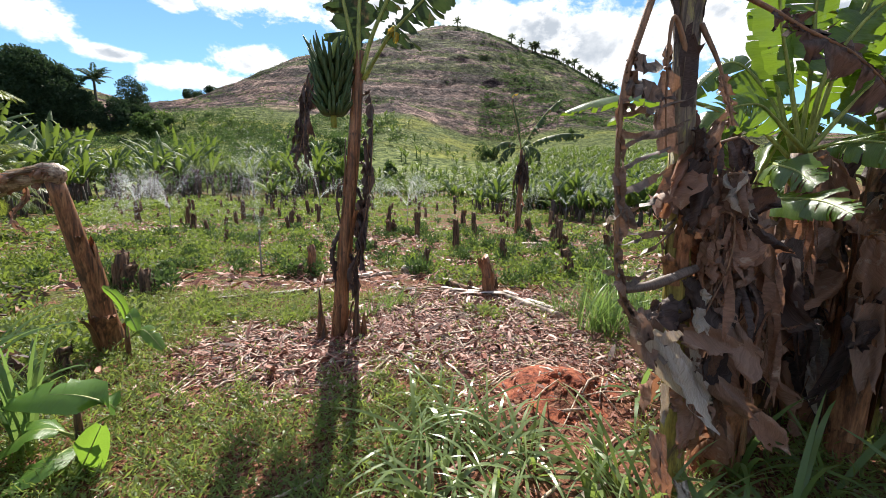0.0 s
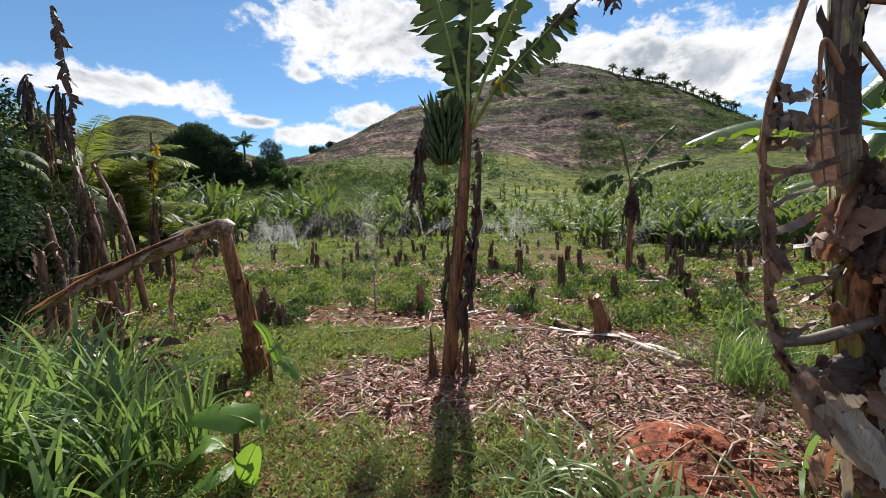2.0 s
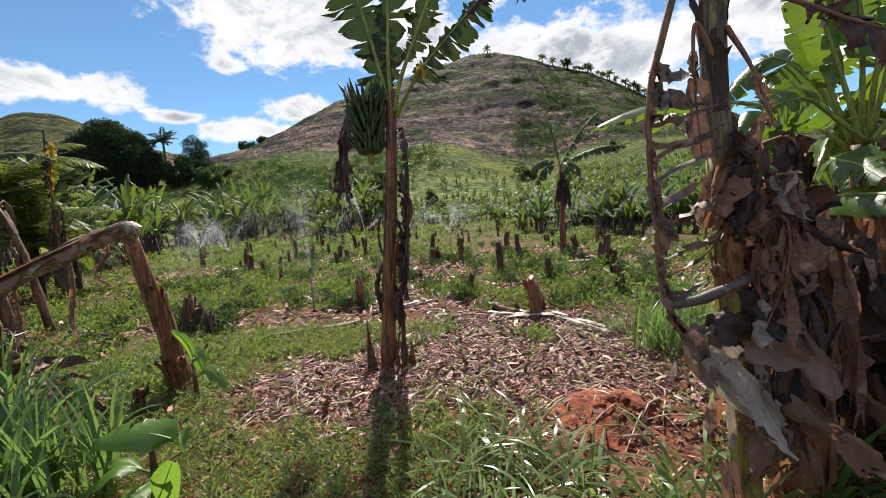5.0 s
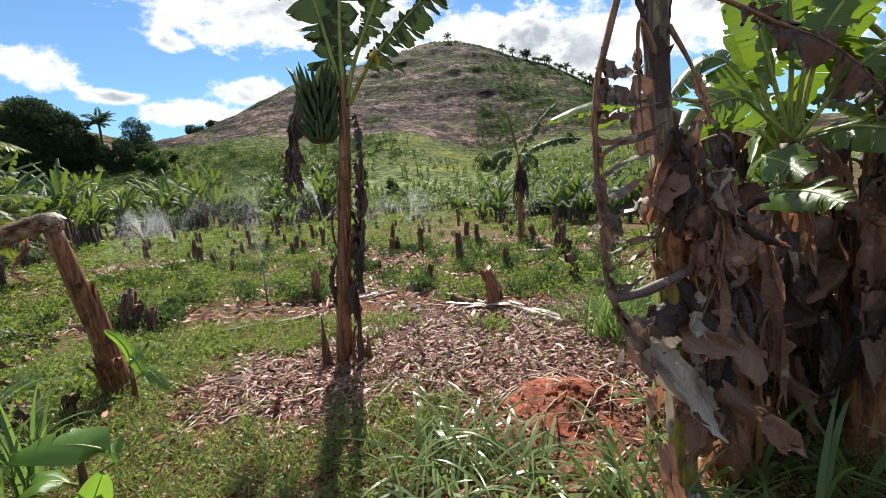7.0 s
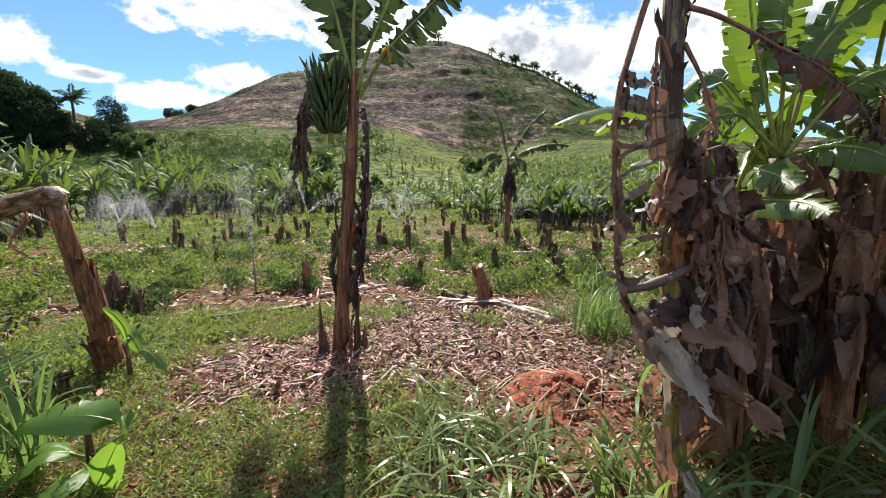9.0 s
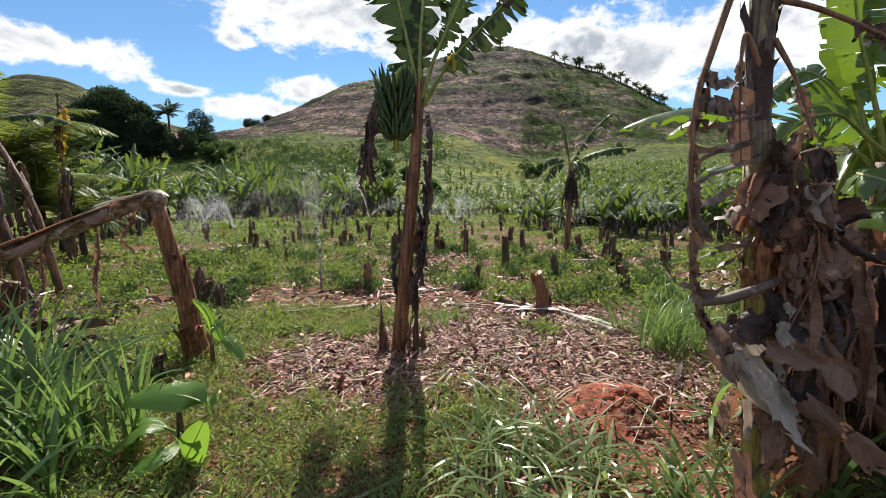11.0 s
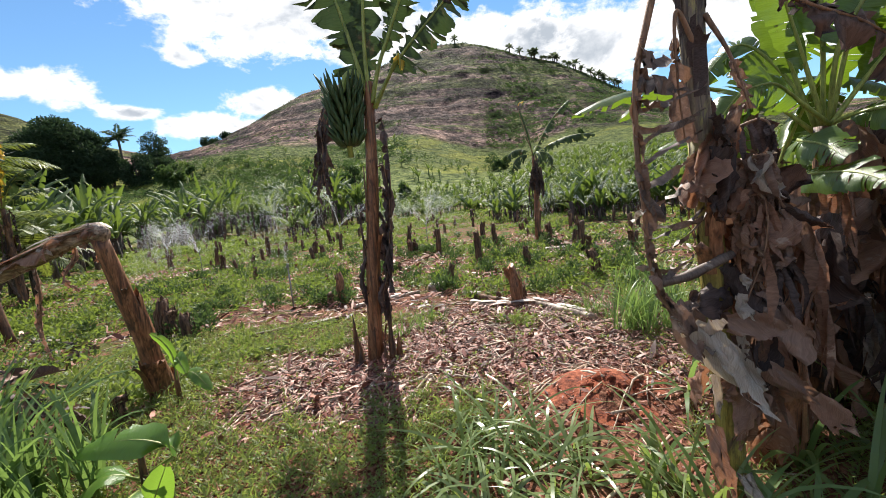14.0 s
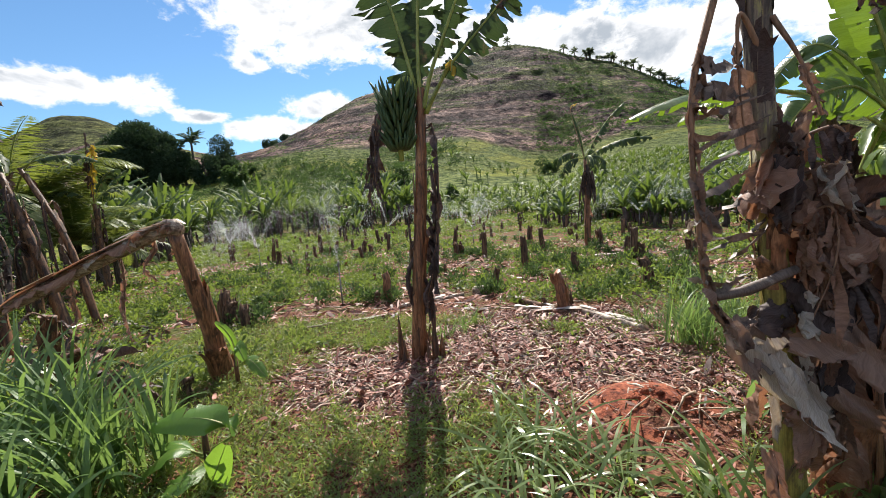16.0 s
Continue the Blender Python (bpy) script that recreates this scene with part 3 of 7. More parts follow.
def shreds(geo, mid, width, rng, start=0.2, up=None, sides=(1, -1), fall=0.3, curl=0.4, sheet=0.16, cells=7, gap=0.0, down=(0.0, 0.8), fold=(-1.0, 0.2)):
    """A dead blade: wavy strips of uneven width along the midrib, that fold, sag and taper, with slits between them."""
    n = len(mid) - 1
    up = Vector(up) if up else Vector((0, 0, 1))
    first = int(n * start)
    spine = {}
    for i in range(first, n + 1):
        spine[i] = len(geo.v)
        geo.v.append(mid[i])
        geo.uv.append((0.5, i / n))
    for side in sides:
        i, prev_lean, prev_fold = first, rng.uniform(*down), rng.uniform(*fold)
        while i < n:
            span = min(n - i, rng.randint(5, 9) if rng.random() < sheet else rng.randint(1, 4))
            L = width * leaf_width((i - first) / max(1, n - first)) * (rng.uniform(0.08, 0.3) if rng.random() < gap else rng.uniform(0.55, 1.2))
            lean = prev_lean = 0.5 * prev_lean + 0.5 * rng.uniform(*down)
            bent = prev_fold = 0.5 * prev_fold + 0.5 * rng.uniform(*fold)
            amp, ph, waves = curl * L * rng.uniform(0.08, 0.32), rng.uniform(0, 6.28), rng.uniform(3.0, 8.0)
            twist, taper, ruck = rng.uniform(-1, 1) * curl, rng.uniform(0.2, 0.95), rng.uniform(0.0, 0.018)
            rows = []
            for r in range(span + 1):
                t, s, nrm = frame_at(mid, i + r, up)
                c, ids, long = r / span - 0.5, [spine[i + r]], L * rng.uniform(0.82, 1.1)
                step = (mid[min(n, i + r + 1)] - mid[max(0, i + r - 1)]).length * 0.5 * span
                for k in range(1, cells + 1):
                    q = k / cells
                    a = bent * q * 1.3 + twist * c * q * 2
                    p = mid[i + r] + (s * (side * math.cos(a)) + nrm * math.sin(a) + t * lean * q) * (long * q)
                    p += nrm * (amp * math.sin(ph + waves * q + 2.4 * c) * min(1, 2 * q) + ruck * (r % 2) * q) - t * (c * step * taper * q ** 3)
                    p += Vector((rng.gauss(0, 0.004), rng.gauss(0, 0.004), -fall * 0.4 * long * q * q + rng.gauss(0, 0.004)))
                    ids.append(len(geo.v))
                    geo.v.append(p)
                    geo.uv.append((0.5 + 0.5 * side * q, (i + r) / n))
                rows.append(ids)
            for u, w in zip(rows, rows[1:]):
                for k in range(cells):
                    geo.f.append((u[k], u[k + 1], w[k + 1], w[k]) if side > 0 else (w[k], w[k + 1], u[k + 1], u[k]))
            i += span
    return geo


def curtain(parent, at, az, rng, width, drop, mat=None):
    """A dead leaf hanging flat against its stem like cloth: deep folds, slits from below and a ragged hem."""
    cols, rows, g = 10, 15, Geo()
    d, s = Vector((math.sin(az), math.cos(az), 0)), Vector((math.cos(az), -math.sin(az), 0))
    at = Vector(at)
    ph, waves, deep, lean = rng.uniform(0, 6.28), rng.uniform(7, 13), rng.uniform(0.012, 0.035), rng.uniform(-0.2, 0.2)
    hem = [rng.uniform(0.5, 1.08) for _ in range(cols + 1)]
    slit = {c: rng.uniform(0.3, 0.8) for c in range(2, cols - 1) if rng.random() < 0.5}
    bulge, wander = rng.uniform(0.02, 0.10), rng.uniform(1.5, 4)
    for r in range(rows + 1):
        v = r / rows
        wide = width * (0.35 + 0.65 * math.sin(math.pi * min(1, 0.1 + 0.75 * v)) ** 0.8)
        for c in range(cols + 1):
            u = c / cols - 0.5
            out = bulge * math.sin(math.pi * v) + deep * (0.25 + v) * math.sin(ph + waves * u + wander * v) + 0.3 * deep * math.sin(2.7 * ph + 23 * u - 4 * v) - 0.25 * u * u * width
            g.v.append(at + s * (u * wide + lean * v * v * drop * 0.6 + rng.gauss(0, 0.006)) + d * (out + rng.gauss(0, 0.008)) + Vector((0, 0, -drop * v * (1 + (hem[c] - 1) * v * v) + rng.gauss(0, 0.004))))
            g.uv.append((u * 0.3 + 0.5, v * 0.6 + u * 0.25))
    for r in range(rows):
        for c in range(cols):
            if c in slit and r / rows > slit[c]:
                continue
            b = r * (cols + 1) + c
            g.f.append((b, b + 1, b + cols + 2, b + cols + 1))
    return part("dry_leaf", g, mat or M_DRY, parent, "crumpled brown leaf hanging down the stem")


def strip(g, a, b, w, rng, sag=0.05, twist=1.5, crumple=0.008, n=12, tip=0.25):
    """A torn, twisted ribbon of dead leaf from a to b, folded along its middle."""
    a, b = Vector(a), Vector(b)
    d = (b - a).normalized()
    s0 = d.orthogonal().normalized()
    s1, base = d.cross(s0), len(g.v)
    turn, fold = rng.uniform(0, 6.28), rng.uniform(-0.35, 0.35)
    twist, ph = rng.uniform(-twist, twist), rng.uniform(0, 6.28)
    drift = Vector((rng.uniform(-1, 1), rng.uniform(-1, 1), 0)) * (b - a).length * 0.12
    for i in range(n + 1):
        u = i / n
        an = turn + twist * u + 0.5 * math.sin(ph + 5 * u)
        s, m = s0 * math.cos(an) + s1 * math.sin(an), s1 * math.cos(an) - s0 * math.sin(an)
        c = a.lerp(b, u) + drift * math.sin(math.pi * u) - Vector((0, 0, 4 * sag * u * (1 - u)))
        ww = w * (0.55 + 0.45 * math.sin(math.pi * min(1, 0.15 + 0.8 * u))) * rng.uniform(0.88, 1.1) * (1 if u < 0.75 else 1 - (1 - tip) * (u - 0.75) / 0.25)
        for k in (-1, 0, 1):
            g.v.append(c + s * (ww * 0.5 * k) + m * (fold * ww * (1 - abs(k)) + rng.gauss(0, crumple)) + d * rng.gauss(0, crumple))
            g.uv.append((0.5 + 0.5 * k * 0.3, u * 0.4 + turn))
    for i in range(n):
        for k in (0, 1):
            q = base + 3 * i + k
            g.f.append((q, q + 1, q + 4, q + 3))
    return g


def rag(parent, at, az, rng, drop, out=0.08, mat=None, strips=11, spread=0.16, wide=(0.015, 0.05)):
    """A dead leaf hanging limp: a thin stalk, and twisted strips of blade that fall from it on both sides."""
    d, side = Vector((math.sin(az), math.cos(az), 0)), Vector((math.cos(az), -math.sin(az), 0))
    at = Vector(at)
    lean = rng.uniform(-0.25, 0.25) * drop
    line = bend([at, at + d * out + Vector((0, 0, 0.03)), at + d * out * 1.2 + side * lean * 0.3 + Vector((0, 0, -drop * 0.4)), at + d * out * rng.uniform(0.4, 1.3) + side * lean + Vector((0, 0, -drop))], 16)
    g = Geo()
    for k in range(strips):
        p = line[rng.randint(2, 11)]
        L = drop * rng.uniform(0.35, 0.85)
        q = p + side * rng.uniform(-1, 1) * spread + d * rng.uniform(-0.04, 0.07) - Vector((0, 0, L))
        if rng.random() < 0.08:
            q = p + side * rng.choice((-1, 1)) * spread * rng.uniform(0.8, 1.4) + d * rng.uniform(0, 0.1) + Vector((0, 0, rng.uniform(-0.05, 0.06)))
        strip(g, p, q, rng.uniform(*wide), rng, sag=rng.uniform(-0.02, 0.03), twist=1.6, crumple=0.004)
    lf = part("dry_leaf", g, mat or M_DRY, parent, "limp dry leaf torn into twisted strips")
    part("midrib", Geo().tube(line, [0.008 * (1 - 0.7 * i / 16) for i in range(17)], 5), M_PETIOLE_DRY, lf)
    return lf


def scrap(parent, at, rng, long, wide, face=math.pi, fall=(0, 0, -1), mat=None, cols=9, rows=12, crease=1.0):
    """A stiff crumpled piece of dead leaf: folded along its length, curled at the rims, creased and ragged. face: the azimuth that it looks to."""
    d = Vector(fall).normalized()
    n = Vector((math.sin(face), math.cos(face), 0))
    n = (n - d * n.dot(d)).normalized()
    w, g = n.cross(d), Geo()
    ph = [rng.uniform(0, 6.28) for _ in range(6)]
    roll, bow, deep = rng.uniform(-1.0, 1.0), rng.uniform(-0.25, 0.3), wide * rng.uniform(0.09, 0.22) * crease
    hem, rim, p, q, e = [], [], 1.0, 1.0, 0.9
    for _ in range(cols + 1):
        e = min(1.1, max(0.55, e + rng.uniform(-0.16, 0.16)))
        hem.append(e)
    for _ in range(rows + 1):
        p, q = (min(1.25, max(0.6, h + rng.uniform(-0.13, 0.13))) for h in (p, q))
        rim.append((p, q))
    for r in range(rows + 1):
        v = r / rows
        shape = 0.35 + 0.65 * math.sin(math.pi * min(0.93, 0.16 + 0.8 * v)) ** 0.7
        for c in range(cols + 1):
            u = (c / cols - 0.5) * 2
            x = u * 0.5 * wide * shape * rim[r][u > 0]
            fold = math.asin(max(-1, min(1, math.sin(ph[0] + 3.3 * u + 1.4 * v)))) * deep + math.asin(math.sin(ph[1] + 8 * u + 3 * v)) * deep * 0.45 + math.sin(ph[2] + 9 * v + 2 * u) * deep * 0.5
            curl = roll * wide * 0.35 * u * abs(u) * (0.4 + v) + bow * long * v * v
            g.v.append(Vector(at) + w * (x * (1 - 0.15 * abs(roll) * u * u) + 0.04 * long * math.sin(ph[3] + 4 * v)) + d * (long * v * (1 + (hem[c] - 1) * v ** 3)) + n * (fold + curl) + Vector((rng.gauss(0, 1), rng.gauss(0, 1), rng.gauss(0, 1))) * 0.004 * crease)
            g.uv.append((u * 0.3 + 0.5, v * 0.6 + u * 0.25))
    torn = {(rng.randint(rows // 3, rows), rng.randint(0, cols)) for _ in range(2)}
    for r in range(rows):
        for c in range(cols):
            if (r, c) not in torn:
                q = r * (cols + 1) + c
                g.f.append((q, q + 1, q + cols + 2, q + cols + 1))
    return part("dry_leaf", g, mat or M_DRY, parent, "stiff crumpled piece of dead leaf")


def leaf_parts(parent, mid, width, rng, green=True, thick=0.016, mat=None, rib=None, **kw):
    """A leaf with its midrib under it."""
    g = blade(Geo(), mid, width, rng, **kw)
    lf = part("leaf" if green else "dry_leaf", g, mat or (M_LEAF if green else M_DRY), parent, "" if green else "dry brown torn leaf")
    n = len(mid)
    r = Geo().tube([m - Vector((0, 0, 0.004)) for m in mid], [thick * (1 - 0.82 * i / n) for i in range(n)], 5)
    part("midrib", r, rib or (M_PETIOLE if green else M_PETIOLE_DRY), lf)
    return lf


def dead_leaf(parent, mid, width, rng, mat=None, thick=0.012, **kw):
    """A shredded dead leaf with its midrib."""
    lf = part("dry_leaf", shreds(Geo(), mid, width, rng, **kw), mat or M_DRY, parent, "shredded dry brown leaf")
    n = len(mid)
    part("midrib", Geo().tube(mid, [thick * (1 - 0.8 * i / n) for i in range(n)], 5), M_PETIOLE_DRY, lf)
    return lf


def moved(pts, by):
    return [Vector(p) + Vector(by) for p in pts]


def dry_hang(parent, at, az, rng, out=0.25, drop=1.2, width=0.16, mat=None, crumple=0.9, rise=0.12):
    """A dead leaf: the stalk arches out and the blade hangs down along the stem."""
    d = Vector((math.sin(az), math.cos(az), 0))
    a = Vector(at)
    pts = [a, a + d * out * 0.55 + Vector((0, 0, rise)), a + d * out + Vector((0, 0, rise * 0.1)), a + d * out * 1.1 + Vector((0, 0, -drop * 0.3)),
           a + d * out * (0.9 + rng.uniform(-0.3, 0.4)) + Vector((rng.uniform(-.08, .08), rng.uniform(-.08, .08), -drop * 0.7)),
           a + d * out * (0.8 + rng.uniform(-0.4, 0.6)) + Vector((rng.uniform(-.12, .12), rng.uniform(-.12, .12), -drop))]
    return dead_leaf(parent, bend(pts, 30), width, rng, mat, start=0.22, up=d, fall=0.5, curl=0.7)


def sheaths(parent, line, radius, rng, count, name="sheath", mat=None, long=(0.25, 0.7), flare=0.05):
    """Old leaf sheaths peeling from a stem; line gives the stem's points."""
    for k in range(count):
        n = len(line) - 1
        i0 = rng.uniform(0, 0.75) * n
        a0, g = rng.uniform(0, 6.28), Geo()
        L, wid = rng.uniform(*long), rng.uniform(0.7, 1.5)
        cols, rows, base = 4, 6, 0
        def spot(q):
            q = min(max(q, 0), n - 1e-4)
            i = int(q)
            return line[i].lerp(line[i + 1], q - i)
        zlen = max(0.05, (line[-1] - line[0]).length)
        for r in range(rows + 1):
            c = spot(i0 + L / zlen * n * r / rows)
            fl = radius * 1.06 + flare * (r / rows) ** 2 * rng.uniform(0.5, 1.4) + 0.008
            for q in range(cols + 1):
                an = a0 + (q / cols - 0.5) * wid * (1 - 0.45 * r / rows)
                rag = rng.uniform(-0.03, 0.03) if r == rows else 0
                g.v.append(c + Vector((math.cos(an), math.sin(an), 0)) * (fl + rng.uniform(-.004, .006)) + Vector((0, 0, rag)))
                g.uv.append((q / cols, r / rows))
        for r in range(rows):
            for q in range(cols):
                b = r * (cols + 1) + q
                g.f.append((b, b + 1, b + cols + 2, b + cols + 1))
        part(name, g, mat or M_STEM, parent)


# ---- the standing banana with the fruit bunch, mid field ----
def centre_banana():
    rng = random.Random(11)
    b = Vector((-1.04, 4.05, gz(-1.04, 4.05) - 0.03))
    ob = thing("banana_plant", b, "standing banana plant with torn leaves, green bunch and dead leaves", "banana plant")
    line = [Vector(p) - b for p in bend([(-1.04, 4.05, b.z), (-0.95, 4.05, 0.89), (-0.85, 4.05, 1.72), (-0.775, 4.04, 2.5), (-0.75, 4.03, 2.75)], 16)]
    part("pseudostem", Geo().tube(line, [0.078 - 0.038 * i / 16 for i in range(17)], 12, wob=0.05, rng=rng), M_STEM_RED, ob)
    sheaths(ob, line[:12], 0.055, rng, 7, mat=M_STEM_RED, long=(0.3, 0.8), flare=0.03)
    sheaths(ob, line[:4], 0.075, rng, 5, mat=M_STEM, long=(0.2, 0.4), flare=0.05)
    c = Vector((-0.76, 4.04, 2.62)) - b

    def lf(pts, width, start=0.2, up=None, crumple=0.2, flat=False, **kw):
        mid = bend([Vector(p) - b for p in pts], 70)
        g = shreds(Geo(), mid, width, rng, start=start, up=up, fall=0.1 if flat else 0.55 + crumple, curl=0.35 if flat else 0.5, sheet=0.45 if flat else 0.1, cells=6, gap=0.04, down=(0.0, 0.4) if flat else (0.0, 0.7), fold=(-0.5, 0.15) if flat else (-1.0, 0.0))
        leaf = part("leaf", g, M_LEAF_OLD, ob, "tattered weathered green leaf")
        part("midrib", Geo().tube(mid, [0.026 * (1 - 0.82 * i / 71) for i in range(71)], 6), M_PETIOLE, leaf)

    lf([(-0.77, 4.04, 2.55), (-0.83, 4.0, 2.9), (-0.95, 3.98, 3.45), (-1.10, 3.95, 3.95), (-1.35, 3.9, 4.4)], 0.33, start=0.14, up=(0.1, -1, 0.15), flat=True)
    lf([(-0.76, 4.02, 2.55), (-0.75, 4.0, 3.0), (-0.70, 3.97, 3.5), (-0.65, 3.9, 4.1), (-0.60, 3.75, 4.7)], 0.23, start=0.17, up=(-0.1, -1, 0.1), flat=True)
    lf([(-0.74, 4.02, 2.55), (-0.64, 4.0, 2.85), (-0.50, 4.0, 3.15), (-0.30, 3.98, 3.55), (-0.12, 3.95, 3.85), (0.1, 3.95, 4.2)], 0.19, start=0.30, up=(0.3, -1, 0.2), crumple=0.1)
    lf([(-0.72, 4.02, 2.50), (-0.58, 4.0, 2.72), (-0.42, 4.0, 2.93), (-0.05, 4.0, 3.28), (0.2, 4.0, 3.52)], 0.21, start=0.34, up=(0.2, -0.8, 0.5), crumple=0.5)
    dead_leaf(ob, bend([Vector(p) - b for p in ((0.02, 4.0, 3.35), (0.2, 4.0, 3.5), (0.42, 4.0, 3.64), (0.52, 4.0, 3.60), (0.57, 4.0, 3.42))], 26), 0.13, rng, M_SHRIVEL, start=0.02, up=(-0.4, -0.5, 0.7), fall=0.7, curl=0.6)
    lf([(-0.78, 4.06, 2.55), (-0.92, 4.25, 3.0), (-1.0, 4.6, 3.5), (-1.05, 5.1, 3.7), (-1.1, 5.5, 3.5)], 0.25, torn=0.6, droop=0.6, start=0.28, crumple=0.2)
    # pale folded rag on a broken stalk
    leaf_parts(ob, bend([Vector(p) - b for p in ((-0.73, 4.0, 2.5), (-0.58, 3.98, 2.72), (-0.44, 3.98, 2.95), (-0.43, 3.97, 2.80))], 12), 0.07, rng, mat=M_YELLOW, torn=0.3, droop=0.9, start=0.72, thick=0.016)
    # dead leaves that arch over and hang
    dead_leaf(ob, bend([Vector(p) - b for p in ((-0.80, 4.02, 2.45), (-1.02, 3.98, 2.66), (-1.20, 3.98, 2.50), (-1.25, 3.98, 2.2), (-1.31, 3.98, 1.92), (-1.38, 3.98, 1.7))], 52), 0.10, rng, M_SHRIVEL, start=0.33, up=(0, -1, 0.1), fall=1.1, curl=0.9, gap=0.3, down=(0.3, 1.2))
    dead_leaf(ob, bend([Vector(p) - b for p in ((-0.80, 4.02, 2.42), (-1.08, 3.96, 2.52), (-1.22, 3.95, 2.3), (-1.27, 3.95, 2.0), (-1.27, 3.95, 1.74))], 40), 0.09, rng, M_SHRIVEL, start=0.4, up=(0, -1, 0.1), fall=1.1, curl=0.9, gap=0.3, down=(0.3, 1.2))
    for k in range(3):
        rag(ob, Vector((-1.22 - 0.05 * k, 3.97, 2.42 - 0.16 * k)) - b, -1.9 + 0.5 * k, rng, rng.uniform(0.35, 0.5), 0.03, M_SHRIVEL, 9, 0.12, (0.012, 0.035))
    # shrivelled leaves against the stem
    for z, az, dr, w, mat in ((1.3, -1.9, 0.8, 0.05, M_SHRIVEL), (1.9, 1.5, 1.4, 0.08, M_SHRIVEL), (1.7, 1.7, 1.2, 0.09, M_SHRIVEL), (1.4, 1.6, 1.0, 0.08, M_SHRIVEL), (0.9, 1.8, 0.6, 0.06, M_SHRIVEL)):
        dry_hang(ob, line[min(15, int(z / 2.75 * 16))], az, rng, out=0.12, drop=dr, width=w, mat=mat, rise=0.03)
    for z, az, w, dr in ((0.95, -1.9, 0.10, 0.6), (1.35, 1.5, 0.10, 0.6), (1.05, 1.7, 0.12, 0.55), (0.7, 1.9, 0.09, 0.5)):
        curtain(ob, line[int(z / 2.75 * 16)] + Vector((math.sin(az), math.cos(az), 0)) * 0.07, az, rng, w * 0.75, dr, M_SHRIVEL)
    # the bunch: stalk, and rings of upturned fingers
    st = bend([c, c + Vector((-0.10, -0.03, 0.22)), c + Vector((-0.23, -0.05, 0.10)), c + Vector((-0.24, -0.05, -0.55))], 14)
    bunch = part("fruit_stalk", Geo().tube(st, [0.03] * 15, 6), M_PETIOLE, ob, "hanging bunch of unripe green bananas")
    for ring in range(8):
        z, n = 0.03 - 0.066 * ring, 17
        rad = 0.125 - 0.007 * ring
        for k in range(n):
            a = 2 * math.pi * (k + 0.5 * (ring % 2)) / n + rng.uniform(-.14, .14)
            d = Vector((math.cos(a), math.sin(a), 0))
            o = c + Vector((-0.24, -0.05, z))
            L = rng.uniform(0.12, 0.19) * (1.12 - 0.05 * ring)
            pts = [o + d * 0.02, o + d * rad, o + d * (rad + 0.05) + Vector((0, 0, L * 0.4)), o + d * (rad + rng.uniform(0.05, 0.13)) + Vector((0, 0, L))]
            part("banana", Geo().tube(bend(pts, 5), [0.010, 0.017, 0.021, 0.02, 0.015, 0.004], 5), M_BUNCH, bunch)
    # young shoots dried at the foot
    for dx, dy, h in ((-0.16, -0.02, 0.55), (0.19, -0.04, 0.62), (-0.10, -0.12, 0.3), (0.13, -0.1, 0.25), (0.24, 0.05, 0.3)):
        pts = [Vector((dx, dy, -0.03)), Vector((dx * 1.05, dy, h * 0.5)), Vector((dx * 1.1 + rng.uniform(-.03, .03), dy, h))]
        part("dead_shoot", Geo().tube(bend(pts, 5), [0.045, 0.04, 0.034, 0.022, 0.012, 0.004], 7, wob=0.15, rng=rng), M_STEM, ob)


centre_banana()


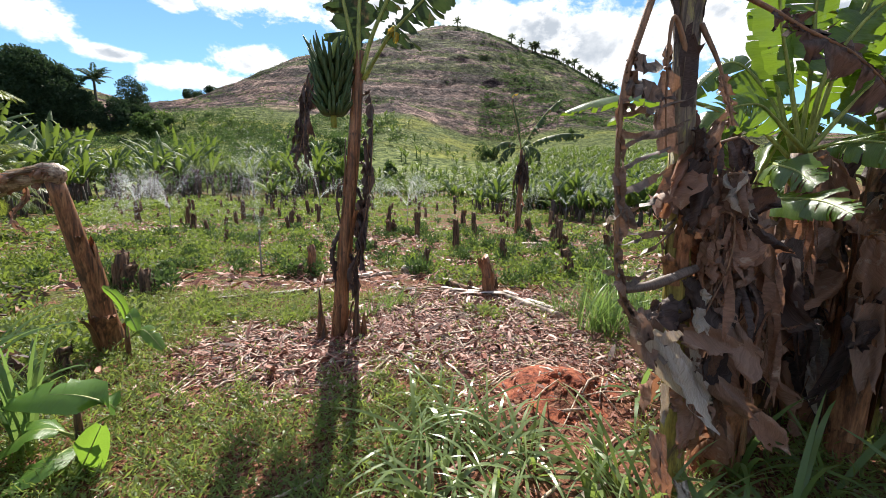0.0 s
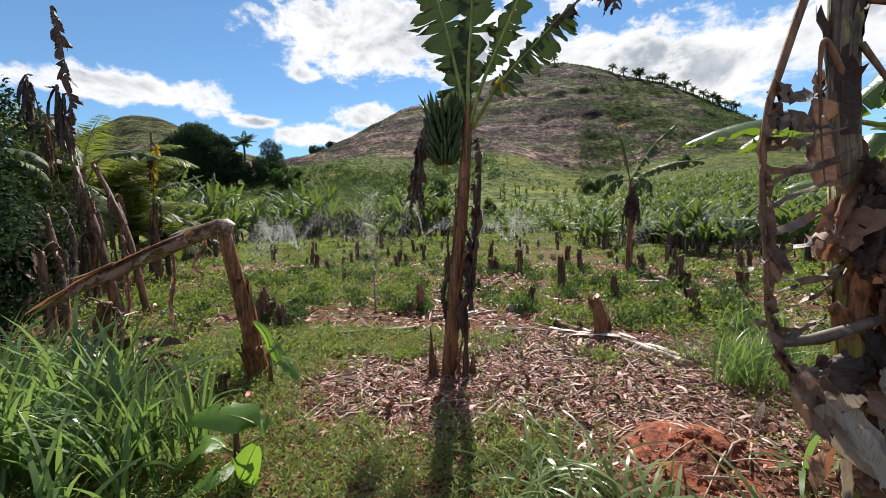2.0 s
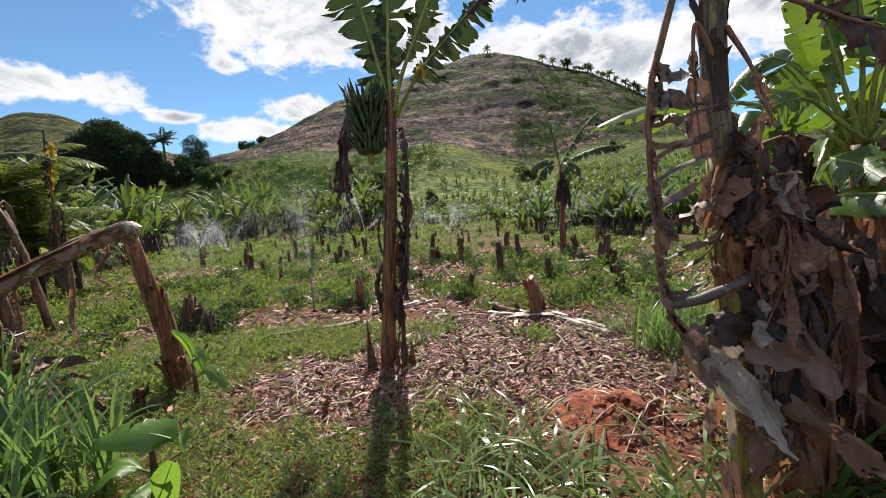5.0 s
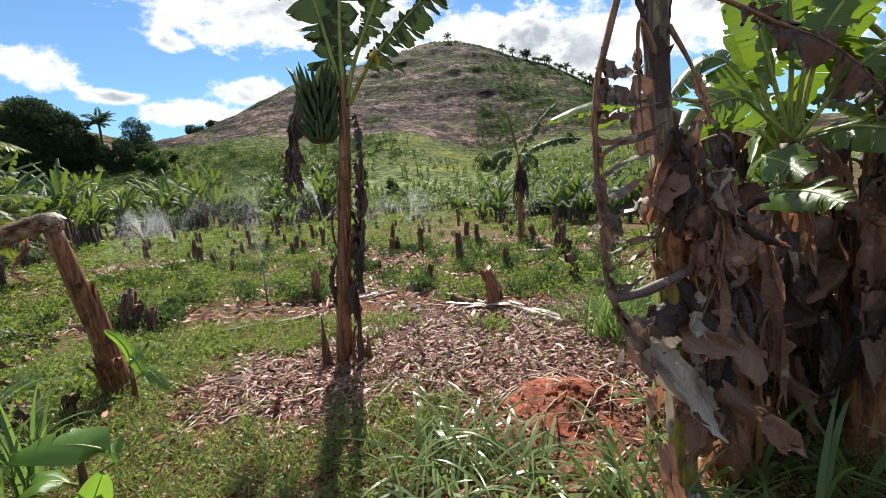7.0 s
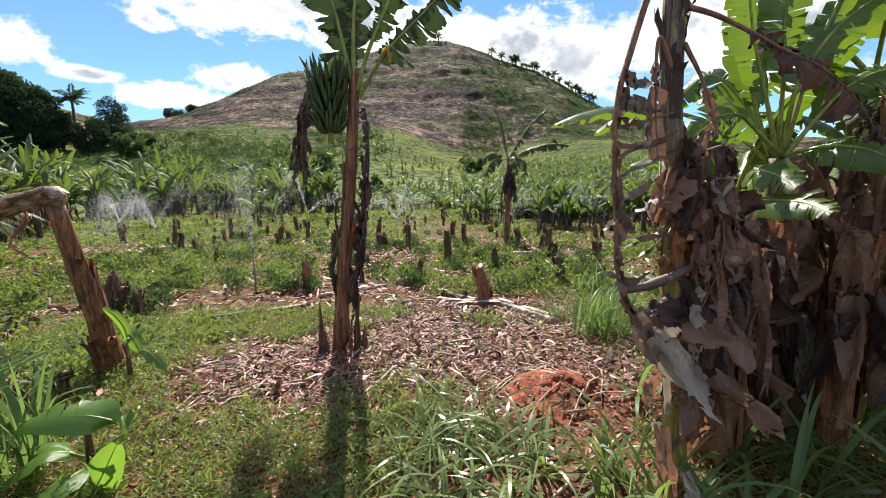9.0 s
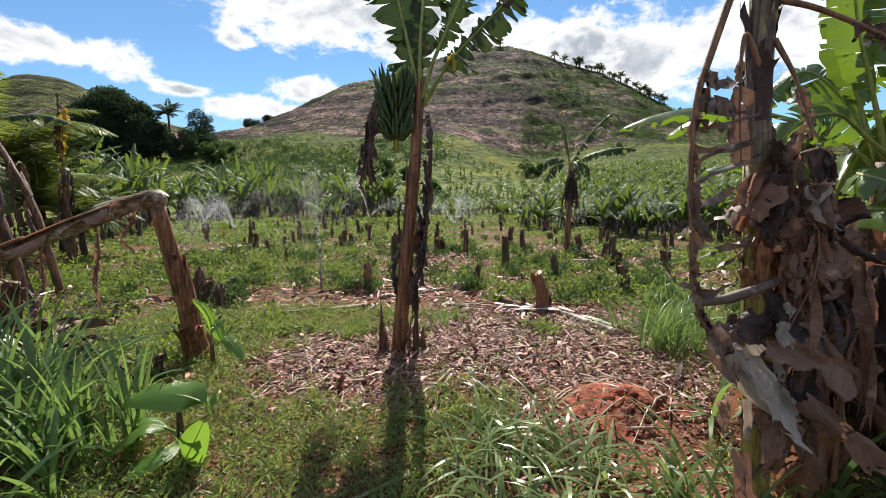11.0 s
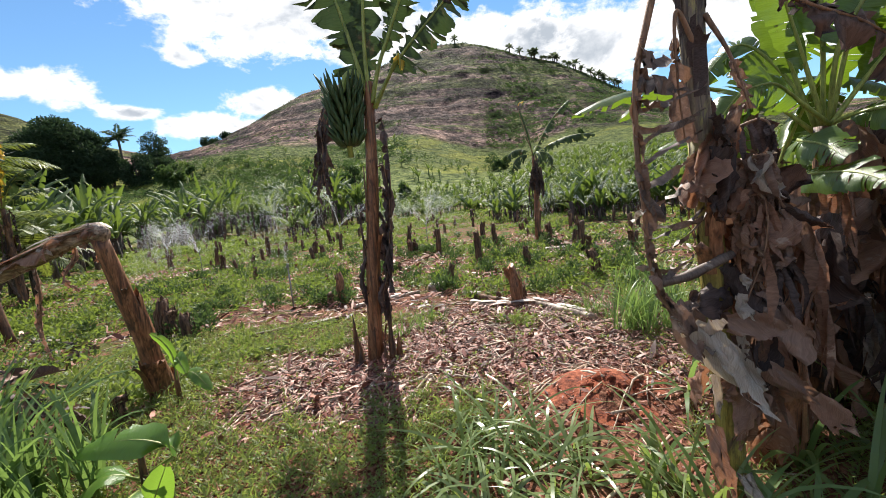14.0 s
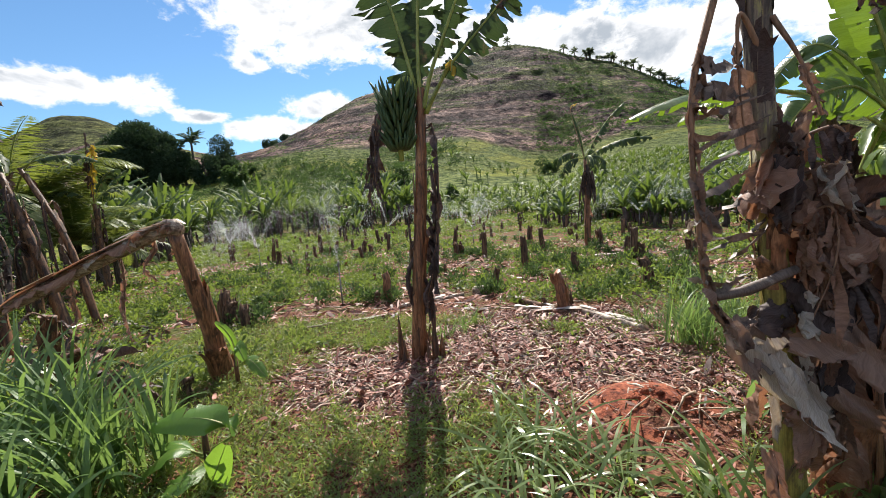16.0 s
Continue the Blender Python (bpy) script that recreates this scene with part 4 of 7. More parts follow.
# ---- snapped banana stem ----
def broken_banana():
    rng = random.Random(5)
    b = Vector((-3.0, 3.64, gz(-3.0, 3.64) - 0.04))
    ob = thing("broken_banana_plant", b, "snapped banana stem folded over with bleached top", "banana plant")
    up = [Vector(p) - b for p in bend([tuple(b), (-2.99, 3.52, 0.55), (-2.99, 3.37, 1.12), (-2.99, 3.26, 1.58)], 12)]
    part("pseudostem", Geo().tube(up, [0.125 - 0.035 * min(1, i / 4) - 0.03 * i / 12 for i in range(13)], 12, wob=0.04, rng=rng), M_STEM_RED, ob)
    sheaths(ob, up[:9], 0.082, rng, 7, mat=M_STEM_RED, long=(0.5, 0.9), flare=0.02)
    sheaths(ob, up[:4], 0.105, rng, 8, mat=M_STEM_RED, long=(0.2, 0.4), flare=0.05)
    fall = [Vector(p) - b for p in bend([(-2.91, 3.25, 1.58), (-3.05, 3.24, 1.62), (-3.48, 3.23, 1.49), (-4.42, 3.21, 1.17), (-5.03, 3.19, 0.93), (-5.5, 3.17, 0.72)], 18)]
    rr = [0.055, 0.072] + [0.078 - 0.0010 * i for i in range(11)] + [0.05, 0.04, 0.03, 0.02, 0.01, 0.005]
    part("fallen_top", Geo().tube(fall, rr, 12, wob=0.17, rng=rng, squash=0.85), M_FALL, ob, "bleached shredded fallen stem top")
    tip = fall[13:]
    part("green_core", Geo().tube([p + Vector((0, 0, 0.012)) for p in tip], [0.05, 0.05, 0.046, 0.037, 0.025, 0.006][:len(tip)], 8), M_STEM_GREEN, ob)
    top = bend(fall[1:16:2], 60)
    dead_leaf(ob, [p + Vector((0, -0.01, 0.05)) for p in top], 0.11, rng, M_DRY_PALE, thick=0.004, start=0.0, fall=0.9, curl=0.9, sheet=0.3, cells=6, gap=0.3, down=(-0.6, 1.2))
    dead_leaf(ob, [p + Vector((0, -0.05, 0.0)) for p in top], 0.10, rng, M_DRY, thick=0.004, start=0.0, fall=1.2, curl=0.9, sheet=0.3, cells=6, gap=0.3, down=(-0.6, 1.2))
    for k in range(70):
        i = rng.randint(0, 13)
        p, q = fall[i], fall[min(18, i + rng.randint(2, 5))]
        off = Vector((rng.uniform(-.03, .03), rng.uniform(-.07, .07), rng.uniform(0.02, 0.06)))
        mid = [p + off, p.lerp(q, 0.5) + off * 1.1, q + off * rng.uniform(0.8, 1.6) + Vector((0, 0, rng.uniform(-.06, .03)))]
        L = bend(mid, 5)
        g = Geo().ribbon(L, [Vector((rng.uniform(-.3, .3), 0.8, rng.uniform(-.6, .6))).normalized()] * 6, [0.03, 0.05, 0.05, 0.04, 0.03, 0.008])
        part("fibre_strip", g, M_DRY_PALE if k % 3 else M_DRY, ob)
    for i, dr in ((8, 0.85), (10, 0.6), (3, 0.25), (6, 0.4)):
        dry_hang(ob, fall[i], rng.uniform(0, 6), rng, out=0.06, drop=dr, width=0.05, rise=0.0)


broken_banana()


def sucker(at, leaves, label, stem_h=0.3, seed=1):
    """A young banana shoot with a few small leaves: (points of the midrib from its foot, half width)."""
    rng = random.Random(seed)
    b = Vector((at[0], at[1], gz(*at) - 0.02))
    ob = thing("banana_sucker", b, label, "banana shoot", "young banana shoots")
    part("stem", Geo().tube([(0, 0, 0), (0, 0, stem_h * 0.6), (0.01, 0, stem_h)], [0.026, 0.02, 0.012], 7), M_STEM, ob)
    for pts, w, tilt in leaves:
        leaf_parts(ob, bend([Vector(p) - Vector((b.x, b.y, 0)) for p in pts], 12), w, rng, thick=0.009, torn=0.06, droop=0.25, start=0.3, up=tilt, mat=M_LEAF_YOUNG)
    return ob


sucker((-2.02, 2.2), [([(-1.98, 2.2, 0.2), (-1.76, 2.16, 0.34), (-1.88, 2.12, 0.44), (-2.06, 2.10, 0.46), (-2.28, 2.08, 0.42)], 0.11, (-0.1, -0.5, 0.85)),
                      ([(-2.02, 2.2, 0.18), (-1.94, 2.1, 0.05), (-1.82, 2.0, 0.14), (-1.66, 1.95, 0.38)], 0.10, (0.45, -0.8, 0.35)),
                      ([(-2.02, 2.2, 0.15), (-2.15, 2.1, 0.25), (-2.35, 2.0, 0.12)], 0.10, (0, 0, 1)),
                      ([(-2.02, 2.2, 0.12), (-1.98, 2.0, 0.16), (-2.1, 1.85, 0.08)], 0.09, (0, 0, 1)),
                      ([(-2.02, 2.2, 0.12), (-2.2, 2.2, 0.22), (-2.4, 2.25, 0.2)], 0.07, (0, 0, 1))],
       "small banana shoot with bright green young leaves", 0.4, 2)
sucker((-2.66, 3.38), [([(-2.66, 3.38, 0.2), (-2.63, 3.35, 0.5), (-2.67, 3.31, 0.66), (-2.73, 3.28, 0.74)], 0.04, (0.5, -0.8, 0.2)),
                       ([(-2.66, 3.38, 0.4), (-2.58, 3.33, 0.50), (-2.5, 3.3, 0.36)], 0.06, (0.2, -0.5, 0.8)),
                       ([(-2.6, 3.36, 0.3), (-2.46, 3.32, 0.36), (-2.30, 3.3, 0.20)], 0.065, (0.2, -0.5, 0.8))],
       "young banana shoot at the foot of the snapped stem", 0.4, 3)


# ---- the clump of bananas close to the path, hung with dead leaves ----
def front_banana():
    rng = random.Random(21)
    b = Vector((1.17, 1.9, gz(1.17, 1.9) - 0.04))
    ob = thing("banana_plant", b, "tall yellow-green banana stem draped in dead leaves", "banana plant", "banana clump beside the path")
    line = [Vector(p) - b for p in bend([tuple(b), (1.13, 1.9, 0.7), (1.08, 1.9, 1.42), (1.045, 1.9, 2.0), (1.045, 1.9, 2.5), (1.08, 1.9, 3.1)], 20)]
    part("pseudostem", Geo().tube(line[:11], [0.056 - 0.012 * i / 20 for i in range(11)], 14, wob=0.02, rng=rng), M_STEM_GREEN, ob)
    part("upper_stem", Geo().tube(line[9:], [0.051 - 0.010 * i / 11 for i in range(12)], 14, wob=0.05, rng=rng), M_STEM_GREY, ob, "mottled grey-brown upper stem")
    sheaths(ob, line[:8], 0.042, rng, 5, mat=M_STEM_GREEN, long=(0.4, 0.8), flare=0.004)
    sheaths(ob, line[9:20], 0.034, rng, 16, mat=M_STEM_GREY, long=(0.3, 0.8), flare=0.010)
    sheaths(ob, line[10:20], 0.038, rng, 7, mat=M_SHRIVEL, long=(0.10, 0.25), flare=0.03)
    sheaths(ob, line[6:9], 0.05, rng, 7, mat=M_STEM_RED, long=(0.12, 0.25), flare=0.04)
    W = lambda pts: [Vector(p) - b for p in pts]
    # long dead leaf on an arched stalk, its blade torn into strips that reach back to the stem
    rib = bend(W([(1.03, 1.88, 2.52), (0.93, 1.82, 2.50), (0.86, 1.78, 2.36), (0.79, 1.77, 2.13), (0.75, 1.77, 1.97), (0.738, 1.77, 1.74), (0.755, 1.77, 1.45), (0.77, 1.77, 1.21), (0.83, 1.77, 1.03), (0.94, 1.76, 0.89), (1.06, 1.75, 0.74)]), 110)
    ladder = Geo()
    for k in range(37, 108):
        p, z = rib[k], rib[k].z + b.z
        back = line[max(0, min(20, int(z / 3.1 * 20)))] + Vector((-0.02, -0.05, 0))
        if z > 1.84:
            if k % 3 == 0:
                strip(ladder, p, p.lerp(back, rng.uniform(0.4, 0.95)) + Vector((0, 0, rng.uniform(-0.14, 0.0))), rng.uniform(0.05, 0.09), rng, 0.02, 1.0, 0.010)
        elif z > 1.12:
            if k % 3 == 0:
                strip(ladder, p, p.lerp(back, rng.uniform(0.6, 1.1)) + Vector((0, rng.uniform(-.03, .03), rng.uniform(-0.07, 0.10))), rng.uniform(0.012, 0.042), rng, rng.uniform(-0.01, 0.04), 2.5, 0.007)
            if rng.random() < 0.06:
                strip(ladder, p, p + Vector((rng.uniform(0.04, 0.13), 0, -rng.uniform(0.1, 0.26))), rng.uniform(0.05, 0.10), rng, 0.0, 0.8, 0.01)
        elif k % 3 == 0:
            strip(ladder, p, p + Vector((rng.uniform(0.05, 0.24), rng.uniform(-.05, .05), rng.uniform(-0.2, 0.04))), rng.uniform(0.03, 0.08), rng, 0.02, 1.5, 0.01)
    lf = part("dry_leaf", ladder, M_SHRIVEL_LIGHT, ob, "long dead leaf torn into strips like rungs")
    part("midrib", Geo().tube(rib, [0.017 - 0.00011 * i for i in range(111)], 6), M_PETIOLE_DRY, lf)
    hem = Geo()
    for k in range(34, 104, 5):
        strip(hem, rib[k], rib[min(110, k + 7)] + Vector((0.012, -0.01, 0)), rng.uniform(0.035, 0.06), rng, 0.0, 0.5, 0.006)
    part("blade_edge", hem, M_DRY_DARK, lf)
    for k, dx, dz, w in ((66, -0.06, -0.05, 0.035), (78, -0.07, 0.02, 0.035), (90, 0.10, -0.14, 0.06), (98, 0.12, 0.05, 0.08), (104, 0.14, -0.10, 0.10)):
        part("bleached_flap", strip(Geo(), rib[k], rib[k] + Vector((dx, -0.02, dz)), w, rng, 0.0, 0.6, 0.008, tip=0.6), M_DRY_PALE, lf, "pale curled flap")
    # long dark dead leaf arching over the clump
    over = bend(W([(1.08, 1.88, 2.36), (1.17, 1.82, 2.30), (1.30, 1.80, 2.23), (1.44, 1.80, 2.16), (1.64, 1.80, 2.07), (1.82, 1.80, 1.92), (1.93, 1.80, 1.75)]), 60)
    dead_leaf(ob, over, 0.10, rng, M_SHRIVEL, start=0.34, up=(0, -1, 0.3), fall=0.7, curl=0.9, sheet=0.3, cells=7, gap=0.15, thick=0.013)
    # broad pieces at its end, bleached at the rim
    for p, L, w, az, way, mat in (((0.90, 1.73, 0.93), 0.30, 0.13, 3.3, (0.75, 0, -0.7), M_DRY_PALE), ((1.02, 1.71, 0.86), 0.26, 0.14, 2.9, (0.35, -0.2, -0.9), M_DRY_PALE), ((1.05, 1.73, 0.95), 0.20, 0.10, 3.0, (0.9, -0.1, -0.2), M_DRY_DARK),
                                  ((0.84, 1.75, 1.02), 0.26, 0.08, 3.4, (0.5, 0, -0.9), M_DRY_DARK), ((1.0, 1.75, 0.72), 0.2, 0.06, 3.2, (0.1, 0, -1), M_DRY_PALE), ((1.2, 1.72, 0.75), 0.26, 0.09, 2.9, (0.7, -0.1, -0.6), M_DRY_DARK),
                                  ((1.38, 1.72, 0.6), 0.26, 0.12, 2.8, (0.6, -0.1, -0.8), M_DRY)):
        scrap(ob, W([p])[0], rng, L, w, az, way, mat, crease=0.7)
    curtain(ob, W([(1.00, 1.76, 0.48)])[0], 3.3, rng, 0.08, 0.44, M_DRY)
    curtain(ob, W([(1.10, 1.72, 0.28)])[0], 3.0, rng, 0.07, 0.26, M_DRY_PALE)
    # thin dead stalks near the top
    for pts in ([(1.04, 1.86, 2.05), (0.95, 1.84, 2.22), (0.94, 1.84, 2.02), (0.96, 1.83, 1.7)], [(1.07, 1.86, 2.2), (1.14, 1.82, 2.02), (1.2, 1.8, 1.8)]):
        dead_leaf(ob, bend(W(pts), 24), 0.06, rng, M_DRY_DARK, start=0.55, up=(0, -1, 0.3), fall=0.6, curl=0.8)
    # dead leaves packed round the stem: broad crumpled pieces, some strips between them
    kinds = (M_DRY_DARK, M_SHRIVEL, M_DRY, M_DRY_DARK, M_DRY, M_DRY_DARK, M_SHRIVEL, M_DRY)
    for k in range(72):
        z = rng.uniform(0.62, 1.66) if k % 6 else rng.uniform(1.6, 1.95)
        x = 1.06 + rng.uniform(0.0, 0.27) * (1 if z < 1.6 else 0.35)
        scrap(ob, Vector((x, rng.uniform(1.76, 1.98), z)) - b, rng, rng.uniform(0.10, 0.30), rng.uniform(0.05, 0.14), math.pi + rng.gauss(0, 0.9),
              (rng.gauss(0.1, 0.4), rng.gauss(0, 0.3), -1 + abs(rng.gauss(0, 0.3))), kinds[k % 8])
    for k in range(9):
        z = rng.uniform(0.7, 1.75)
        scrap(ob, Vector((1.08 + rng.uniform(0, 0.2), 1.77 + rng.uniform(-0.03, 0.04), z)) - b, rng, rng.uniform(0.07, 0.14), rng.uniform(0.03, 0.06), math.pi + rng.gauss(0, 0.6), (rng.gauss(0.2, 0.4), -0.3, -1), M_DRY_PALE, 5, 7)
    for k in range(9):
        az, z = rng.uniform(1.2, 2.7), rng.uniform(0.9, 1.7)
        at = line[int(z / 3.1 * 20)] + Vector((math.sin(az), math.cos(az), 0)) * 0.06 + Vector((0.04, 0, 0))
        rag(ob, at, az, rng, rng.uniform(0.2, 0.45), rng.uniform(0.02, 0.15), kinds[k % 8], 12, rng.uniform(0.05, 0.1), (0.012, 0.04))
    # a rolled piece of blade that bridges rib and stem
    part("dry_leaf", Geo().tube(bend(W([(0.79, 1.77, 1.13), (0.93, 1.78, 1.15), (1.12, 1.80, 1.22)]), 8), [0.016, 0.019, 0.021, 0.019, 0.021, 0.02, 0.018, 0.02, 0.015], 9, wob=0.16, rng=rng), M_SHRIVEL_LIGHT, ob, "rolled dead leaf")
    # unseen crown leaves above the view, added to shade the ground below
    for az in (0.3, -0.9, 2.8):
        leaf_parts(ob, moved(arch(1.3, 72, 50, az, 22), line[20]), 0.24, rng, thick=0.024, torn=0.4, droop=0.5, start=0.25)


front_banana()


def clump_plant(at, top, radius, leaves, dead, label, seed, stem=None, sheath_count=14, cloths=0, own=(), sheath=None):
    """A plant of the clump: stem from its foot to `top`, green leaves (rise, droop, azimuth, length, half width), dead ones, hanging cloths of leaf, and leaves along points of its own."""
    rng = random.Random(seed)
    b = Vector((at[0], at[1], gz(*at) - 0.04))
    ob = thing("banana_plant", b, label, "banana plant", "banana clump beside the path")
    t = Vector(top) - b
    line = bend([(0, 0, 0), t * 0.33, t * 0.68, t], 16)
    part("pseudostem", Geo().tube(line, [radius * (1.1 - 0.5 * i / 16) for i in range(17)], 12, wob=0.04, rng=rng), stem or M_STEM, ob)
    sheaths(ob, line, radius, rng, sheath_count, mat=sheath or M_STEM, long=(0.3, 0.8), flare=0.04)
    for rise, droop, az, L, w in leaves:
        leaf_parts(ob, moved(arch(L, rise, droop, radians(az), 30), line[16]), w, rng, thick=0.02, torn=0.3, droop=0.4, start=0.25)
    for pts, w, tilt in own:
        leaf_parts(ob, bend([Vector(p) - b for p in pts], 30), w, rng, thick=0.015, torn=0.3, droop=0.4, start=0.22, up=tilt, crumple=0.14)
    for k in range(dead):
        i = min(16, max(5, int(rng.uniform(0.5, 1.0) * 16)))
        z = max(0.5, line[i].z)
        dry_hang(ob, line[i], rng.uniform(-2.9, 2.9) + 2.4, rng, out=rng.uniform(0.12, 0.34), drop=min(z - 0.12, rng.uniform(0.7, 1.4)),
                 width=rng.uniform(0.08, 0.16), mat=(M_DRY, M_DRY, M_SHRIVEL, M_DRY)[k % 4], crumple=0.8, rise=rng.uniform(0.02, 0.18))
    for k in range(cloths):
        az = math.pi + rng.gauss(0, 0.9)
        p = line[rng.randint(7, 16)]
        at_p = p + Vector((math.sin(az), math.cos(az), 0)) * (radius + rng.uniform(0.0, 0.12))
        mat = (M_DRY, M_DRY_DARK, M_SHRIVEL, M_DRY, M_DRY_DARK, M_DRY, M_SHRIVEL, M_DRY_PALE, M_DRY)[k % 9]
        if k % 4 == 0:
            curtain(ob, at_p, az, rng, rng.uniform(0.08, 0.18), min(p.z - 0.1, rng.uniform(0.35, 0.8)), mat)
        elif k % 4 < 3:
            for _ in range(3):
                at_q = line[rng.randint(4, 16)] + Vector((math.sin(az) + rng.uniform(-0.6, 0.6), math.cos(az), 0)) * (radius + rng.uniform(0.0, 0.16))
                scrap(ob, at_q, rng, min(at_q.z * 0.9, rng.uniform(0.2, 0.5)), rng.uniform(0.09, 0.22), az + rng.gauss(0, 0.5), (rng.gauss(0, 0.35), rng.gauss(0, 0.25), -1), mat)
        else:
            rag(ob, at_p, az, rng, min(p.z - 0.1, rng.uniform(0.3, 0.75)), rng.uniform(0.0, 0.14), mat, 16, rng.uniform(0.05, 0.13), (0.015, 0.06))
    return ob


clump_plant((1.60, 2.22), (1.47, 2.18, 1.5), 0.12, [], 1, "dead banana stem wrapped in brown sheaths and leaves", 31, M_STEM_RED, 30, 7, sheath=M_STEM_RED)
clump_plant((2.20, 2.65), (2.15, 2.6, 1.76), 0.08, [], 2, "leafy banana plant with bright green leaves above dead ones", 32, M_STEM, 10, 14,
            [([(2.15, 2.6, 1.76), (2.06, 2.6, 2.07), (1.98, 2.58, 2.28), (1.91, 2.56, 2.46), (1.85, 2.54, 2.68), (1.78, 2.5, 2.98), (1.72, 2.45, 3.28)], 0.14, (0.1, -1, 0.35)),
             ([(2.18, 2.6, 1.76), (2.22, 2.5, 2.3), (2.34, 2.4, 2.75), (2.5, 2.2, 3.0), (2.52, 2.05, 2.8), (2.5, 2.0, 2.5)], 0.11, (-0.5, -0.6, 0.5)),
             ([(2.16, 2.62, 1.76), (2.14, 2.6, 2.31), (2.12, 2.6, 2.62), (2.17, 2.58, 2.98), (2.29, 2.5, 3.33)], 0.15, (-0.4, -0.9, 0.3)),
             ([(2.16, 2.58, 1.76), (2.13, 2.5, 2.13), (2.20, 2.46, 2.34), (2.33, 2.42, 2.52), (2.55, 2.35, 2.66), (2.80, 2.3, 2.64)], 0.15, (-0.3, -0.8, 0.6)),
             ([(2.15, 2.56, 1.76), (1.95, 2.5, 1.89), (1.87, 2.48, 1.95), (1.75, 2.45, 2.01), (1.57, 2.42, 1.97), (1.43, 2.4, 1.83)], 0.15, (0.1, -0.9, 0.5)),
             ([(2.15, 2.6, 1.55), (1.95, 2.5, 1.68), (1.78, 2.3, 1.68), (1.73, 2.1, 1.64), (1.70, 1.95, 1.57)], 0.12, (-0.71, -0.1, 0.70)),
             ([(2.12, 2.6, 1.30), (1.9, 2.45, 1.45), (1.76, 2.25, 1.50), (1.70, 2.0, 1.51), (1.67, 1.85, 1.50), (1.64, 1.70, 1.46)], 0.11, (-0.71, -0.1, 0.70)),
             ([(2.15, 2.6, 1.76), (2.2, 2.45, 1.80), (2.16, 2.2, 1.79), (2.12, 2.0, 1.74), (2.1, 1.85, 1.66)], 0.13, (-0.71, -0.1, 0.70)),
             ([(2.15, 2.66, 1.76), (2.07, 2.75, 2.18), (2.02, 2.8, 2.48), (2.03, 2.8, 2.83), (2.10, 2.8, 3.18)], 0.13, (0.2, -1, 0.3)),
             ([(2.15, 2.66, 1.73), (1.95, 2.75, 1.96), (1.80, 2.78, 1.98), (1.63, 2.8, 1.82)], 0.14, (-0.1, -0.75, 0.6)),
             ([(2.15, 2.56, 1.76), (2.31, 2.5, 2.02), (2.45, 2.46, 2.18), (2.67, 2.4, 2.24), (2.90, 2.3, 2.08)], 0.15, (-0.3, -0.6, 0.7)),
             ([(2.17, 2.64, 1.76), (2.07, 2.85, 2.18), (1.93, 3.0, 2.38), (1.73, 3.1, 2.18)], 0.16, (-0.3, -0.6, 0.7))])
clump_plant((2.62, 2.5), (2.95, 2.5, 2.25), 0.095,
            [(75, 50, 20, 1.9, 0.2), (55, 85, 190, 1.2, 0.16), (70, 60, 120, 1.9, 0.2)], 6, "leaning banana plant with yellow-streaked stem and drooping leaves", 33, M_STEM_GREEN, 9, 9)
clump_plant((1.88, 1.44), (2.08, 1.42, 2.5), 0.13, [(70, 60, 60, 1.8, 0.3), (65, 70, 130, 1.7, 0.28)], 0, "thick brown and yellow banana stem with peeling sheaths", 34, M_STEM_OLIVE, 8, 2, sheath=M_STEM_OLIVE)
clump_plant((3.35, 3.3), (3.45, 3.3, 2.4), 0.1, [(60, 70, -40, 1.3, 0.2), (60, 80, 220, 1.4, 0.2), (60, 80, 100, 1.5, 0.22), (50, 80, -90, 1.2, 0.18)], 8, "banana plant in shade with many dead leaves", 35, M_STEM, 14, 12)
clump_plant((2.6, 3.9), (2.55, 3.9, 2.2), 0.09, [(16, 45, -100, 1.6, 0.2), (55, 80, 30, 1.1, 0.18), (50, 80, 120, 1.1, 0.18), (30, 80, -60, 1.1, 0.2), (25, 70, 200, 1.1, 0.2), (35, 70, 165, 1.2, 0.2), (10, 70, 140, 1.1, 0.2)], 5, "banana plant reaching one long leaf over the field", 36, M_STEM, 12, 8)
clump_plant((3.4, 1.9), (3.5, 1.9, 2.4), 0.11, [(75, 60, 60, 1.8, 0.3), (60, 80, 180, 1.7, 0.26), (50, 90, -90, 1.5, 0.24)], 7, "banana plant with brown hanging leaves in the clump", 37, M_STEM, 14, 14)
clump_plant((2.35, 3.05), (2.2, 3.05, 1.45), 0.1, [(72, 60, -30, 1.1, 0.15), (60, 70, 60, 1.2, 0.16), (75, 50, 160, 1.2, 0.15), (50, 80, -100, 1.0, 0.15)], 4, "short banana plant hung with brown leaves", 38, M_STEM, 14, 13)
# two extra dead stems, added where they keep sun off the clump's foot
clump_plant((1.86, 2.74), (1.84, 2.72, 1.35), 0.085, [], 1, "dead banana stem with brown hanging leaves in the shade", 40, M_STEM_RED, 14, 8, sheath=M_STEM_RED)
clump_plant((2.34, 2.28), (2.36, 2.26, 1.32), 0.085, [], 1, "leafless banana stem with russet sheaths in the shade", 41, M_STEM_RED, 16, 4, sheath=M_STEM_RED)
clump_plant((2.95, 2.9), (2.95, 2.9, 1.75), 0.1, [(78, 50, -40, 1.5, 0.15), (65, 70, 70, 1.4, 0.15), (60, 70, -120, 1.1, 0.13)], 4, "banana plant hung with brown leaves in the shade", 39, M_STEM_RED, 14, 11)


